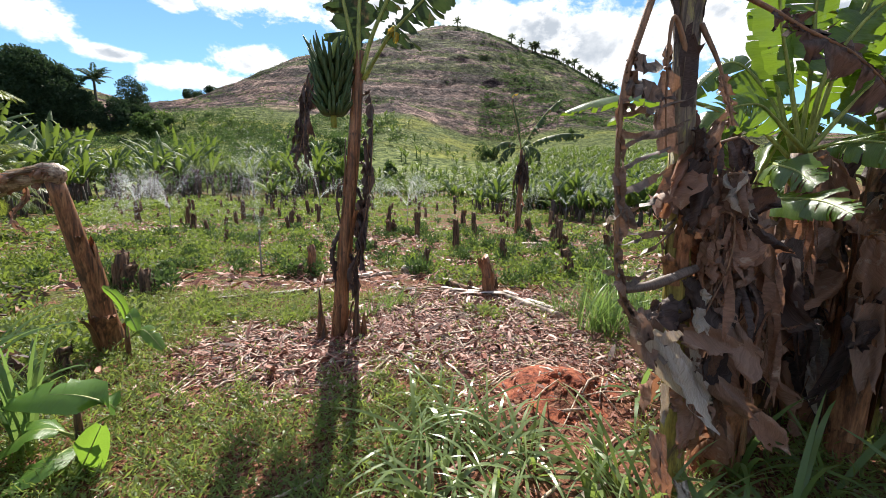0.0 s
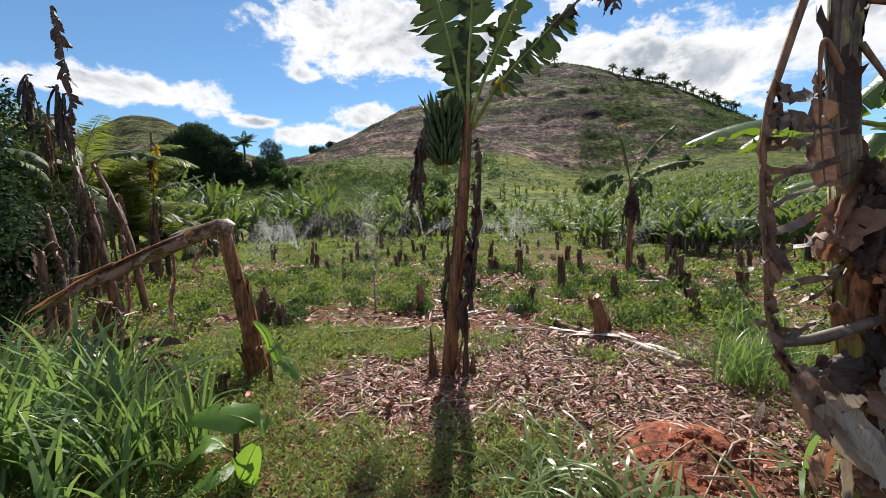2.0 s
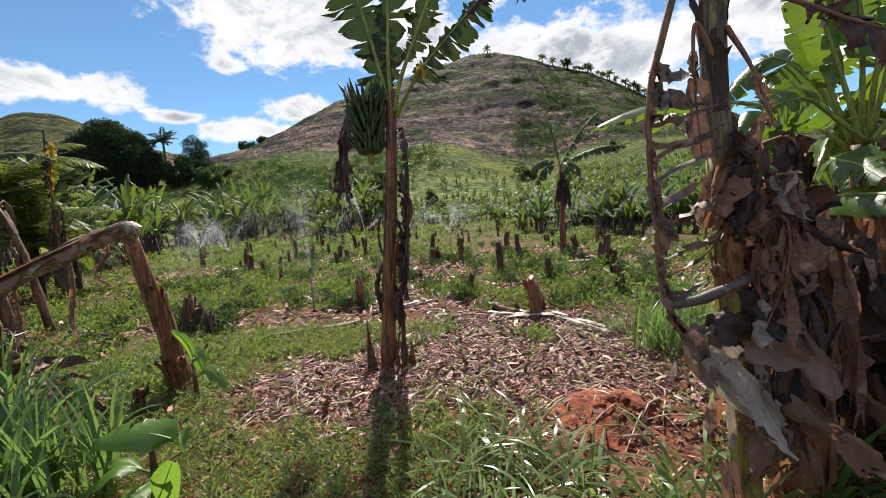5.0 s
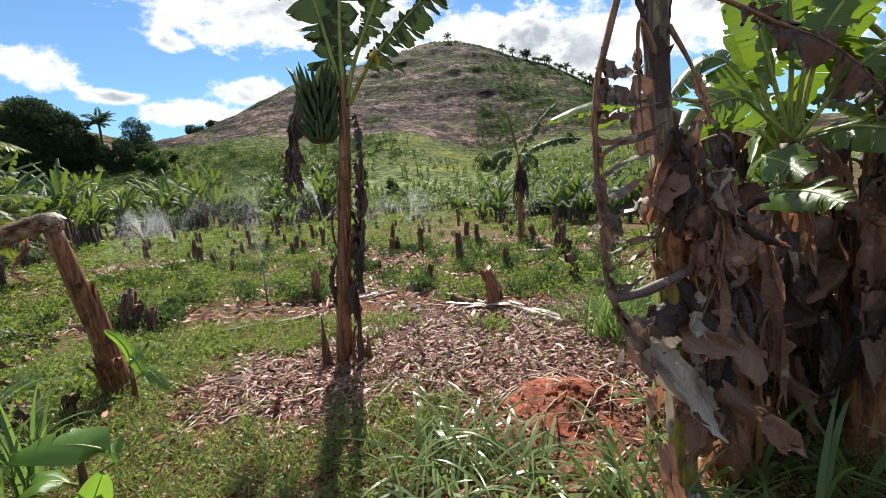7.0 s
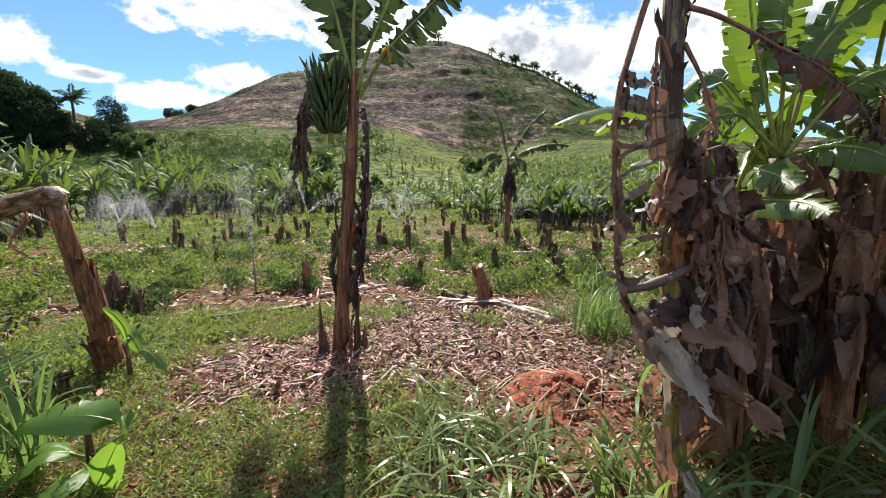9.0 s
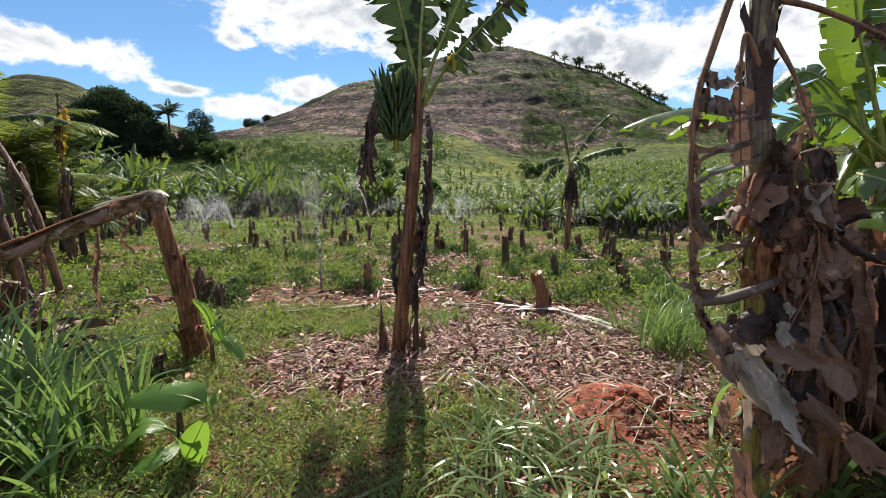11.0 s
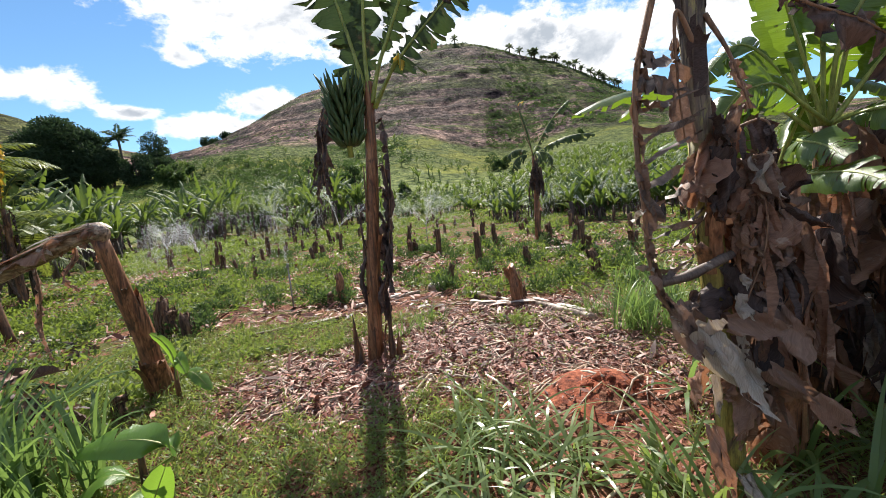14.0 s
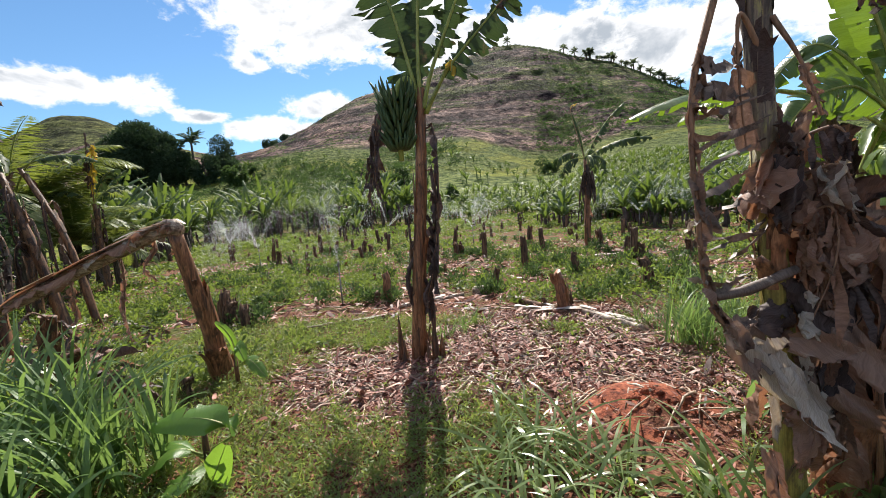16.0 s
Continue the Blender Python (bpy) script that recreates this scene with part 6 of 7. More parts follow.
def make_sticks():
    rng, g, lone = random.Random(9), Geo(), 0
    for k in range(900):
        x, y = (rng.uniform(-2.9, 2.4), rng.uniform(2.9, 5.3)) if k < 640 else (rng.uniform(-6, 3), rng.uniform(1.1, 9))
        if k < 640 and not in_litter(x, y):
            continue
        a, L = rng.uniform(0, 6.28), rng.uniform(0.15, 0.7)
        z, rad = gz(x, y), rng.uniform(0.004, 0.012)
        pts = [(x + math.cos(a) * L * s, y + math.sin(a) * L * s + rng.uniform(-.01, .01), gz(x + math.cos(a) * L * s, y + math.sin(a) * L * s) + rad + rng.uniform(0.0, 0.03)) for s in (0, 0.33, 0.66, 1)]
        rr = [rad, rad, rad * 0.9, rad * 0.6]
        if k < 640 and lone < 260:
            lone += 1
            tagged(new("dry_stalk", Geo().tube(pts, rr, 5).mesh("dry_stalk", M_LOG)), "dry pale leaf stalk lying on the litter", "stalk", "dry stalks on the litter")
        else:
            g.tube(pts, rr, 5)
    stuff("dry_sticks", g.mesh("dry_sticks", M_LOG), "dry pale stalks scattered over the field", "sticks")


make_sticks()


def soil_heap():
    rr = np.random.RandomState(8)
    n = 220
    a, d = rr.uniform(0, 6.28, n), np.abs(rr.normal(0, 0.5, n))
    x, y = 0.93 + np.cos(a) * d * 0.62, 3.0 + np.sin(a) * d * 0.5
    g = Geo()
    ico = [(1, 0, 0), (-1, 0, 0), (0, 1, 0), (0, -1, 0), (0, 0, 1), (0, 0, -1)]
    fc = [(0, 2, 4), (2, 1, 4), (1, 3, 4), (3, 0, 4), (2, 0, 5), (1, 2, 5), (3, 1, 5), (0, 3, 5)]
    for i in range(n):
        s, b = rr.uniform(0.004, 0.2) ** 2 * 0.9 * (1.2 - min(0.8, d[i])) + 0.003, len(g.v)
        q = rr.uniform(0.6, 1.4, (6, 3))
        g.v += [Vector((x[i] + v[0] * s * w[0], y[i] + v[1] * s * w[1], gz(x[i], y[i]) + s * 0.2 + v[2] * s * w[2])) for v, w in zip(ico, q)]
        g.f += [tuple(b + k for k in t) for t in fc]
    # a low mound below the clods
    b = len(g.v)
    for i in range(25):
        for k in range(64):
            an, rd = k / 64 * 6.283, (i / 24)
            X, Y = 0.92 + math.cos(an) * rd * 0.60 * (1 + 0.12 * math.sin(3 * an)), 3.0 + math.sin(an) * rd * 0.46 * (1 + 0.1 * math.cos(4 * an))
            g.v.append(Vector((X, Y, gz(X, Y) + 0.035 * (1 - rd ** 2) - 0.012 * rd + 0.06 * (1 - rd ** 2) * float(relief(X + 3, Y, 0.2, 5)))))
    for i in range(24):
        for k in range(64):
            g.f.append((b + i * 64 + k, b + (i + 1) * 64 + k, b + (i + 1) * 64 + (k + 1) % 64, b + i * 64 + (k + 1) % 64))
    stuff("soil_heap", g.mesh("soil_heap", M_SOIL), "low heap of loose brick-red earth", "earth heap")


soil_heap()


# ---- second standing banana, in the field ----
def field_banana():
    rng = random.Random(51)
    b = Vector((2.3, 13.3, gz(2.3, 13.3) - 0.04))
    ob = thing("banana_plant", b, "lone banana plant standing among stumps in the field", "banana plant")
    line = bend([(0, 0, 0), (0.03, 0, 1.0), (0.06, 0, 1.95), (0.05, 0, 2.7)], 10)
    part("pseudostem", Geo().tube(line, [0.10, 0.095, 0.09, 0.085, 0.08, 0.075, 0.07, 0.065, 0.06, 0.055, 0.05], 9, wob=0.06, rng=rng), M_STEM_RED, ob)
    sheaths(ob, line, 0.075, rng, 8, mat=M_STEM, long=(0.4, 0.9), flare=0.04)
    for k, (rise, droop, az, L, w) in enumerate(((62, 30, 75, 2.1, 0.22), (32, 50, 95, 2.0, 0.22), (85, 20, -60, 1.5, 0.14), (50, 170, -80, 1.2, 0.24), (60, 170, 30, 1.2, 0.24), (20, 160, -100, 1.1, 0.26), (30, 170, 60, 1.2, 0.26), (25, 160, 170, 1.1, 0.24))):
        leaf_parts(ob, moved(arch(L, rise, droop, radians(az), 22), line[10]), w, rng, mat=M_LEAF_OLD, torn=0.75, droop=0.8, crumple=0.35, start=0.22, missing=0.15, hang=0.3)
    for k in range(5):
        rag(ob, line[9 - k % 3], rng.uniform(1.6, 4.6), rng, rng.uniform(0.7, 1.3), 0.15, M_SHRIVEL, 14, 0.2, (0.03, 0.08))
    dry_hang(ob, line[7], radians(130), rng, out=0.14, drop=1.1, width=0.09)
    # furled dead leaf standing up with a rag at its tip
    leaf_parts(ob, bend([line[10], line[10] + Vector((-0.2, 0, 0.8)), line[10] + Vector((-0.35, 0, 1.55)), line[10] + Vector((-0.15, 0, 1.7))], 12), 0.07, rng, green=False, mat=M_YELLOW, torn=0.8, droop=0.9, start=0.7, crumple=0.8)


field_banana()


# ---- plantation: whole plants, and a far mass of them ----
def young_kind(seed, h, leaves, spread):
    rng = random.Random(seed)
    ob = thing("banana_plant", (0, 0, 0), "banana plant in the green row at the field's edge", "banana plant", "banana rows at the field's edge")
    part("pseudostem", Geo().tube([(0, 0, -0.05), (0.02, 0, h * 0.5), (0, 0, h)], [0.10, 0.08, 0.05], 7), M_BARK, ob)
    for k in range(leaves):
        az = k * 2.4 + rng.uniform(-.4, .4)
        rise = rng.uniform(58, 89)
        L = rng.uniform(1.0, 1.8) * spread
        mid = moved(arch(L, rise, rng.uniform(35, 120), az, 9), (0, 0, h))
        g = blade(Geo(), mid, rng.uniform(0.12, 0.19), rng, torn=0.4, droop=0.6, start=0.2, cells=2)
        part("leaf", g, M_LEAF_FAR, ob)
    for k in range(2):
        az = rng.uniform(0, 6.28)
        g = blade(Geo(), bend([(0, 0, h), (0.3 * math.cos(az), 0.3 * math.sin(az), h), (0.4 * math.cos(az), 0.4 * math.sin(az), h * 0.25)], 8), 0.15, rng, torn=0.6, droop=0.6, crumple=0.7, cells=2)
        part("dry_leaf", g, M_SHRIVEL, ob)
    return ob


KINDS = [young_kind(61, 1.2, 9, 1.1), young_kind(62, 1.6, 8, 1.2), young_kind(63, 0.7, 9, 0.9)]
rs = random.Random(8)
used = set()


def plant(k, x, y, s, tilt=6):
    m = pose(x, y, gz(x, y) - 0.02, rs.uniform(-tilt, tilt), rs.uniform(-tilt, tilt), rs.uniform(0, 360)) @ Matrix.Scale(s, 4)
    if k in used:
        copy_thing(KINDS[k], m)
    else:
        used.add(k)
        KINDS[k].matrix_basis = m


for i in range(100):                                  # band at the far left edge
    az = -50 + 36 * rs.random()
    d = rs.uniform(40, 56)
    plant(rs.randrange(3), d * math.sin(radians(az)), d * math.cos(radians(az)), rs.uniform(1.0, 1.65))
for i in range(30):                                   # row along the left side
    d = rs.uniform(18, 42)
    az = -45.5 - rs.uniform(0, 13) - 4 * (d < 20)
    plant(rs.randrange(3), d * math.sin(radians(az)), d * math.cos(radians(az)), rs.uniform(0.9, 1.5))
for i in range(14):                                   # between the row and the trees
    d = rs.uniform(26, 38)
    az = -48 + 7 * rs.random()
    plant(rs.randrange(2), d * math.sin(radians(az)), d * math.cos(radians(az)), rs.uniform(0.9, 1.3))
for i in range(90):                                  # nearer bananas at the right edge
    az = 4 + 34 * rs.random()
    d = rs.uniform(22, 31) - 3.5 * (az > 14) - 2 * (az > 24)
    plant(2 if i % 3 else 0, d * math.sin(radians(az)), d * math.cos(radians(az)), rs.uniform(0.5, 0.85))
for x, y, s in ((-11.5, 26.8, 1.0), (-10.8, 27.4, .8), (-13.0, 33.0, .9), (-6.0, 31, 0.8), (0.5, 29, 0.9), (-15, 38, 0.9)):
    plant(2, x, y, s)


def far_plantation():
    """The mass of bananas on the slopes: trunk and simple bent leaves each."""
    q = np.random.RandomState(17)
    protos = []
    for k in range(5):
        rng, out = random.Random(200 + k), []
        h = rng.uniform(0.5, 1.2)
        for c in range(4):
            a, b2 = c * 1.571, (c + 1) * 1.571
            out.append([(0.1 * math.cos(a), 0.1 * math.sin(a), -0.1), (0.1 * math.cos(b2), 0.1 * math.sin(b2), -0.1), (0.07 * math.cos(b2), 0.07 * math.sin(b2), h), (0.07 * math.cos(a), 0.07 * math.sin(a), h)])
        for j in range(8):
            az = j * 2.4 + rng.uniform(-.4, .4)
            mid = moved(arch(rng.uniform(1.3, 2.0), rng.uniform(42, 86), rng.uniform(40, 120), az, 6), (0, 0, h))
            s = Vector((math.cos(az), -math.sin(az), rng.uniform(-0.6, 0.6)))
            for i in range(6):
                w = [0.03, 0.10, 0.14, 0.14, 0.12, 0.08, 0.02]
                for sd in (1, -1):
                    sv = Vector((s.x * sd, s.y * sd, -0.35))
                    out.append([mid[i], mid[i] + sv * w[i], mid[i + 1] + sv * w[i + 1], mid[i + 1]])
        protos.append(np.array([[tuple(v) for v in f] for f in out]))
    chunks = []
    def strew(n, az0, az1, d0, d1, s0, s1, power=1.0):
        for _ in range(n):
            az, d = math.radians(q.uniform(az0, az1)), d0 + (d1 - d0) * q.uniform(0, 1) ** power
            x, y = d * math.sin(az), d * math.cos(az)
            c, s = math.cos(q.uniform(0, 6.28)), 0
            t = q.uniform(0, 6.28)
            R = np.array([[math.cos(t), -math.sin(t), 0], [math.sin(t), math.cos(t), 0], [0, 0, 1]]) * q.uniform(s0, s1)
            chunks.append(protos[q.randint(5)] @ R.T + np.array([x, y, gz(x, y)]))
    strew(1900, 9, 42, 24, 76, 0.45, 0.8)
    strew(230, -14, 12, 40, 62, 0.6, 1.0)
    strew(60, -48, -14, 56, 66, 0.8, 1.2)
    strew(70, -36, -4, 64, 116, 0.7, 1.2)
    strew(40, -4, 8, 62, 100, 0.5, 0.9)
    stuff("far_plantation", quads("far_plantation", np.concatenate(chunks), M_LEAF_FAR), "dense green banana plantation climbing the slope", "plantation")


far_plantation()


# ---- scrub on the slopes ----
def scrub():
    q = np.random.RandomState(23)
    def cloud(n, az0, az1, d0, d1, lo, hi, leaf, per, seed, thr, fade=None):
        az, d = np.radians(q.uniform(az0, az1, n)), q.uniform(d0, d1, n)
        x, y = d * np.sin(az), d * np.cos(az)
        keep = patch(x, y, 9.0, seed) + 0.35 * q.normal(0, 1, n) - (1.6 * np.clip((np.degrees(az) - fade) / 16, 0, 1) if fade is not None else 0) > thr
        x, y = x[keep], y[keep]
        m = len(x)
        size = q.uniform(lo, hi, m)
        c = np.repeat(on_ground(x, y), per, axis=0)
        s = np.repeat(size, per)[:, None]
        v = unit(q.normal(0, 1, (len(c), 3)))
        v[:, 2] = np.abs(v[:, 2])
        c = c + v * s * q.uniform(0.5, 1.0, (len(c), 1)) * np.array([1, 1, 0.85])
        w = v + q.normal(0, .6, v.shape)
        return diamonds(c, w, q.normal(0, 1, v.shape), q.uniform(0.6, 1.3, len(c)) * leaf, q.uniform(0.4, 0.9, len(c)) * leaf)
    low = np.concatenate([cloud(3600, -58, 8, 50, 122, 0.25, 0.8, 0.26, 18, 0, 0.05, -10), cloud(900, -4, 40, 50, 122, 0.2, 0.7, 0.24, 18, 0, 0.3)])
    band = cloud(1900, -46, 10, 58, 116, 0.5, 1.5, 0.32, 60, 3, -0.02, -14)
    foot = cloud(160, -36, 0, 50, 60, 0.8, 1.8, 0.4, 50, 3, -0.3)
    stuff("slope_scrub", quads("slope_scrub", np.concatenate([low, band, foot]), M_BUSH), "low green scrub covering the lower slope", "scrub")
    hill = np.concatenate([cloud(5000, -36, 34, 124, 229, 0.2, 0.7, 0.4, 10, 7, 0.35), cloud(6000, 4, 34, 124, 229, 0.25, 0.9, 0.45, 12, 5, 0.1), cloud(160, 6, 25, 223, 229.5, 0.25, 0.65, 0.35, 30, 7, -9), cloud(90, -14, 6, 226, 229.5, 0.25, 0.6, 0.3, 30, 7, -9)])
    stuff("hill_scrub", quads("hill_scrub", hill, M_BUSH), "sparse dark scrub over the stony hill", "scrub")
    n = 420
    az, d = np.radians(q.uniform(-36, 30, n)), q.uniform(122, 228, n)
    g = Geo()
    ico = [(1, 0, 0), (-1, 0, 0), (0, 1, 0), (0, -1, 0), (0, 0, 1), (0, 0, -1)]
    fc = [(0, 2, 4), (2, 1, 4), (1, 3, 4), (3, 0, 4), (2, 0, 5), (1, 2, 5), (3, 1, 5), (0, 3, 5)]
    for a, e in zip(az, d):
        x, y, s, b = e * math.sin(a), e * math.cos(a), q.uniform(0.12, 0.5), len(g.v)
        g.v += [Vector((x + v[0] * s * w[0], y + v[1] * s * w[1], gz(x, y) + v[2] * s * 0.7 * w[2])) for v, w in zip(ico, q.uniform(0.6, 1.5, (6, 3)))]
        g.f += [tuple(b + k for k in t) for t in fc]
    stuff("hill_rocks", g.mesh("hill_rocks", M_ROCK, soft=False), "brown boulders strewn over the hill", "rocks")


M_ROCK = fibrous("hill_rock", [(0.3, (0.07, 0.05, 0.04)), (0.7, (0.24, 0.17, 0.13))], 0.95, (0.5, 0.5, 0.5))
scrub()


# ---- trees ----
def tree(at, h, crown_r, seed, mat, label, blobs=26, leaf=0.5, per=170, low=0.3, name="tree"):
    rng, q = random.Random(seed), np.random.RandomState(seed)
    b = (at[0], at[1], gz(*at) - 0.3)
    ob = thing(name, b, label, "tree")
    g = Geo().tube(bend([(0, 0, 0), (0.1, 0, h * 0.25), (-0.1, 0.1, h * 0.5), (0, 0, h * 0.8)], 8), [h * 0.035 * (1 - 0.09 * i) for i in range(9)], 8, wob=0.1, rng=rng)
    tops = []
    for k in range(blobs):
        v = Vector((rng.gauss(0, 1), rng.gauss(0, 1), rng.gauss(0, 1))).normalized()
        c = Vector((v.x * crown_r * rng.uniform(0.45, 0.85), v.y * crown_r * rng.uniform(0.45, 0.85), h * (low + 1) / 2 + v.z * h * (1 - low) / 2 * 0.78))
        tops.append((c, crown_r * rng.uniform(0.24, 0.44)))
        if k % 2 == 0:
            g.tube(bend([(0, 0, h * 0.3), (c.x * 0.5, c.y * 0.5, h * 0.3 + (c.z - h * 0.3) * 0.6), tuple(c)], 4), [h * 0.014, h * 0.011, h * 0.008, h * 0.005, h * 0.002], 5)
    part("trunk", g, M_BARK, ob)
    out = []
    for c, rad in tops:
        v = unit(q.normal(0, 1, (per, 3)))
        p = np.array(c) + v * rad * q.uniform(0.55, 1.08, (per, 1)) * np.array([1, 1, 0.8])
        out.append(diamonds(p, v + q.normal(0, .7, v.shape), q.normal(0, 1, v.shape), q.uniform(0.6, 1.3, per) * leaf, q.uniform(0.4, 0.8, per) * leaf))
    part("crown", quads("crown", np.concatenate(out), mat), mat, ob)


def polar(az, d):
    return d * math.sin(radians(az)), d * math.cos(radians(az))


def tall(az, d, el):
    """The height of a tree whose top stands at that elevation over the eye."""
    return EYE + d * math.tan(radians(el)) - gz(*polar(az, d))


tree(polar(-44.7, 105), tall(-44.7, 105, 12.3), 6.6, 301, M_TREE, "large dark rounded tree at the field's corner", 80, 0.42, 700, 0.03)
tree(polar(-47.6, 108), tall(-47.6, 108, 10.2), 4.5, 302, M_TREE, "dark dense tree beside the large one", 30, 0.5, 420, 0.05)
tree(polar(-42.4, 104), tall(-42.4, 104, 11.3), 3.6, 312, M_TREE, "dark dense tree between the larger ones", 26, 0.45, 380, 0.03)
tree(polar(-41.0, 104), tall(-41.0, 104, 9.2), 3.4, 303, M_TREE, "low dark tree below the palm", 22, 0.5, 300, 0.05)
tree(polar(-36.8, 110), tall(-36.8, 110, 11.1), 2.9, 304, M_TREE, "open-crowned tree against the sky", 30, 0.34, 110, 0.4)
tree(polar(-38.9, 103), tall(-38.9, 103, 9.3), 3.4, 310, M_TREE, "dark tree below the tall palm", 24, 0.42, 300, 0.02)
tree(polar(-37.0, 106), tall(-37.0, 106, 9.0), 3.2, 311, M_TREE, "dark dense tree beside the open-crowned one", 24, 0.42, 300, 0.02)
tree(polar(-35.8, 92), tall(-35.8, 92, 8.2), 2.2, 305, M_BUSH, "rounded green tree in front of the dark ones", 14, 0.6, 150, 0.1)
tree(polar(-31.1, 222), tall(-31.1, 222, 10.4), 4.6, 306, M_TREE, "round bush on the hill's shoulder", 16, 0.6, 220, 0.05)
tree(polar(-29.2, 224), tall(-29.2, 224, 10.9), 3.2, 307, M_TREE, "round bush on the hill's shoulder", 12, 0.6, 180, 0.05)
tree(polar(-65.0, 9.0), 2.9, 1.3, 308, M_TREE, "leafy shrub in shade at the field's side", 30, 0.075, 700, 0.02)
tree(polar(-67.0, 10.0), 4.8, 2.2, 309, M_TREE, "dark leafy tree at the field's side", 30, 0.09, 700, 0.02)
for i, (az, d, h) in enumerate(((-16, 72, 3.2), (-14.5, 75, 3.8), (-12, 70, 2.6), (-17.5, 74, 2.8), (4.6, 92, 4), (6, 95, 3.2), (16, 104, 2.6), (-8, 60, 2.2), (-35.0, 100, 4.2), (-33.5, 98, 3.5))):
    tree(polar(az, d), h, h * 0.45, 320 + i, M_BUSH, "leafy green bush on the lower slope", 12, 0.36, 110, 0.02, "bush")


def palm_kind(name, h, fronds, length, seed, mat, label, trunk_r, leaflets=26, leaf_w=0.05, leaf_l=0.55, rise=(10, 80), group=""):
    rng, q = random.Random(seed), np.random.RandomState(seed)
    ob = thing(name, (0, 0, 0), label, "palm", group)
    part("trunk", Geo().tube([(0, 0, -0.2), (0.05, 0, h * 0.5), (0, 0, h)], [trunk_r * 1.2, trunk_r, trunk_r * 0.85], 8, wob=0.05, rng=rng), M_BARK, ob)
    for k in range(fronds):
        az = k * 2.4 + rng.uniform(-.3, .3)
        mid = moved(arch(length * rng.uniform(0.8, 1.1), rng.uniform(*rise), rng.uniform(50, 110), az, 12), (0, 0, h))
        fr = part("frond", Geo().tube(mid, [0.02 * length / 2 * (1 - 0.07 * i) for i in range(13)], 4), M_PETIOLE, ob)
        n = leaflets * 2
        u = np.repeat(np.linspace(0.14, 0.99, leaflets), 2) * 12
        i0 = np.minimum(u.astype(int), 11)
        M = np.array([tuple(p) for p in mid])
        p = M[i0] + (M[i0 + 1] - M[i0]) * (u - i0)[:, None]
        t = unit(M[i0 + 1] - M[i0])
        s = unit(np.cross(t, np.array([0, 0, 1.0]))) * np.tile([1, -1], leaflets)[:, None]
        way = s + t * 0.7 + np.array([0, 0, -0.45]) + q.normal(0, .12, (n, 3))
        L = leaf_l * np.sin(np.clip(u / 12, 0.12, 0.97) * np.pi) ** 0.5 * q.uniform(0.8, 1.15, n)
        part("foliage", quads("foliage", diamonds(p, way, np.cross(t, s), L, np.full(n, leaf_w), 0.2, 0.35), mat), mat, fr, kind="stuff")
    return ob


def at_place(ob, x, y, s=1.0, turn=0.0, lean=0.0):
    return pose(x, y, gz(x, y) - 0.05, lean, 0, turn) @ Matrix.Scale(s, 4)


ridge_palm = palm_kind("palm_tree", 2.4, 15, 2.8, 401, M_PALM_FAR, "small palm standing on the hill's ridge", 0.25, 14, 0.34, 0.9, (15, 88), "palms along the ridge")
spots = [(1.0, 229), (8.0, 229), (9.3, 229)] + [(10.4 + 0.42 * i + rs.uniform(-.4, .4), rs.uniform(226, 229.5)) for i in range(27)] + [(22.6, 228), (24.5, 228)]
for i, (az, d) in enumerate(spots):
    x, y = polar(az, d)
    m = at_place(ridge_palm, x, y, rs.uniform(0.55, 1.25), rs.uniform(0, 360), rs.uniform(-6, 6))
    if i:
        copy_thing(ridge_palm, m)
    else:
        ridge_palm.matrix_basis = m
p = palm_kind("palm_tree", tall(-39.9, 106, 10.3), 26, 3.4, 402, M_TREE, "tall palm against the sky beside dark trees", 0.25, 20, 0.2, 0.8, (5, 88))
p.matrix_basis = at_place(p, *polar(-39.9, 106), 1.0)
p = palm_kind("palm_tree", 2.5, 34, 3.7, 403, M_PALM, "bushy yellow-green palm with arching fronds", 0.16, 64, 0.045, 0.72, (12, 88), "palms at the field's side")
p.matrix_basis = at_place(p, -12.7, 8.6, 0.92)
copy_thing(p, at_place(p, -12.7, 10.1, 0.70, 70))
copy_thing(p, at_place(p, -12.0, 10.6, 0.50, 190))
copy_thing(p, at_place(p, -14.2, 8.4, 0.95, 120))


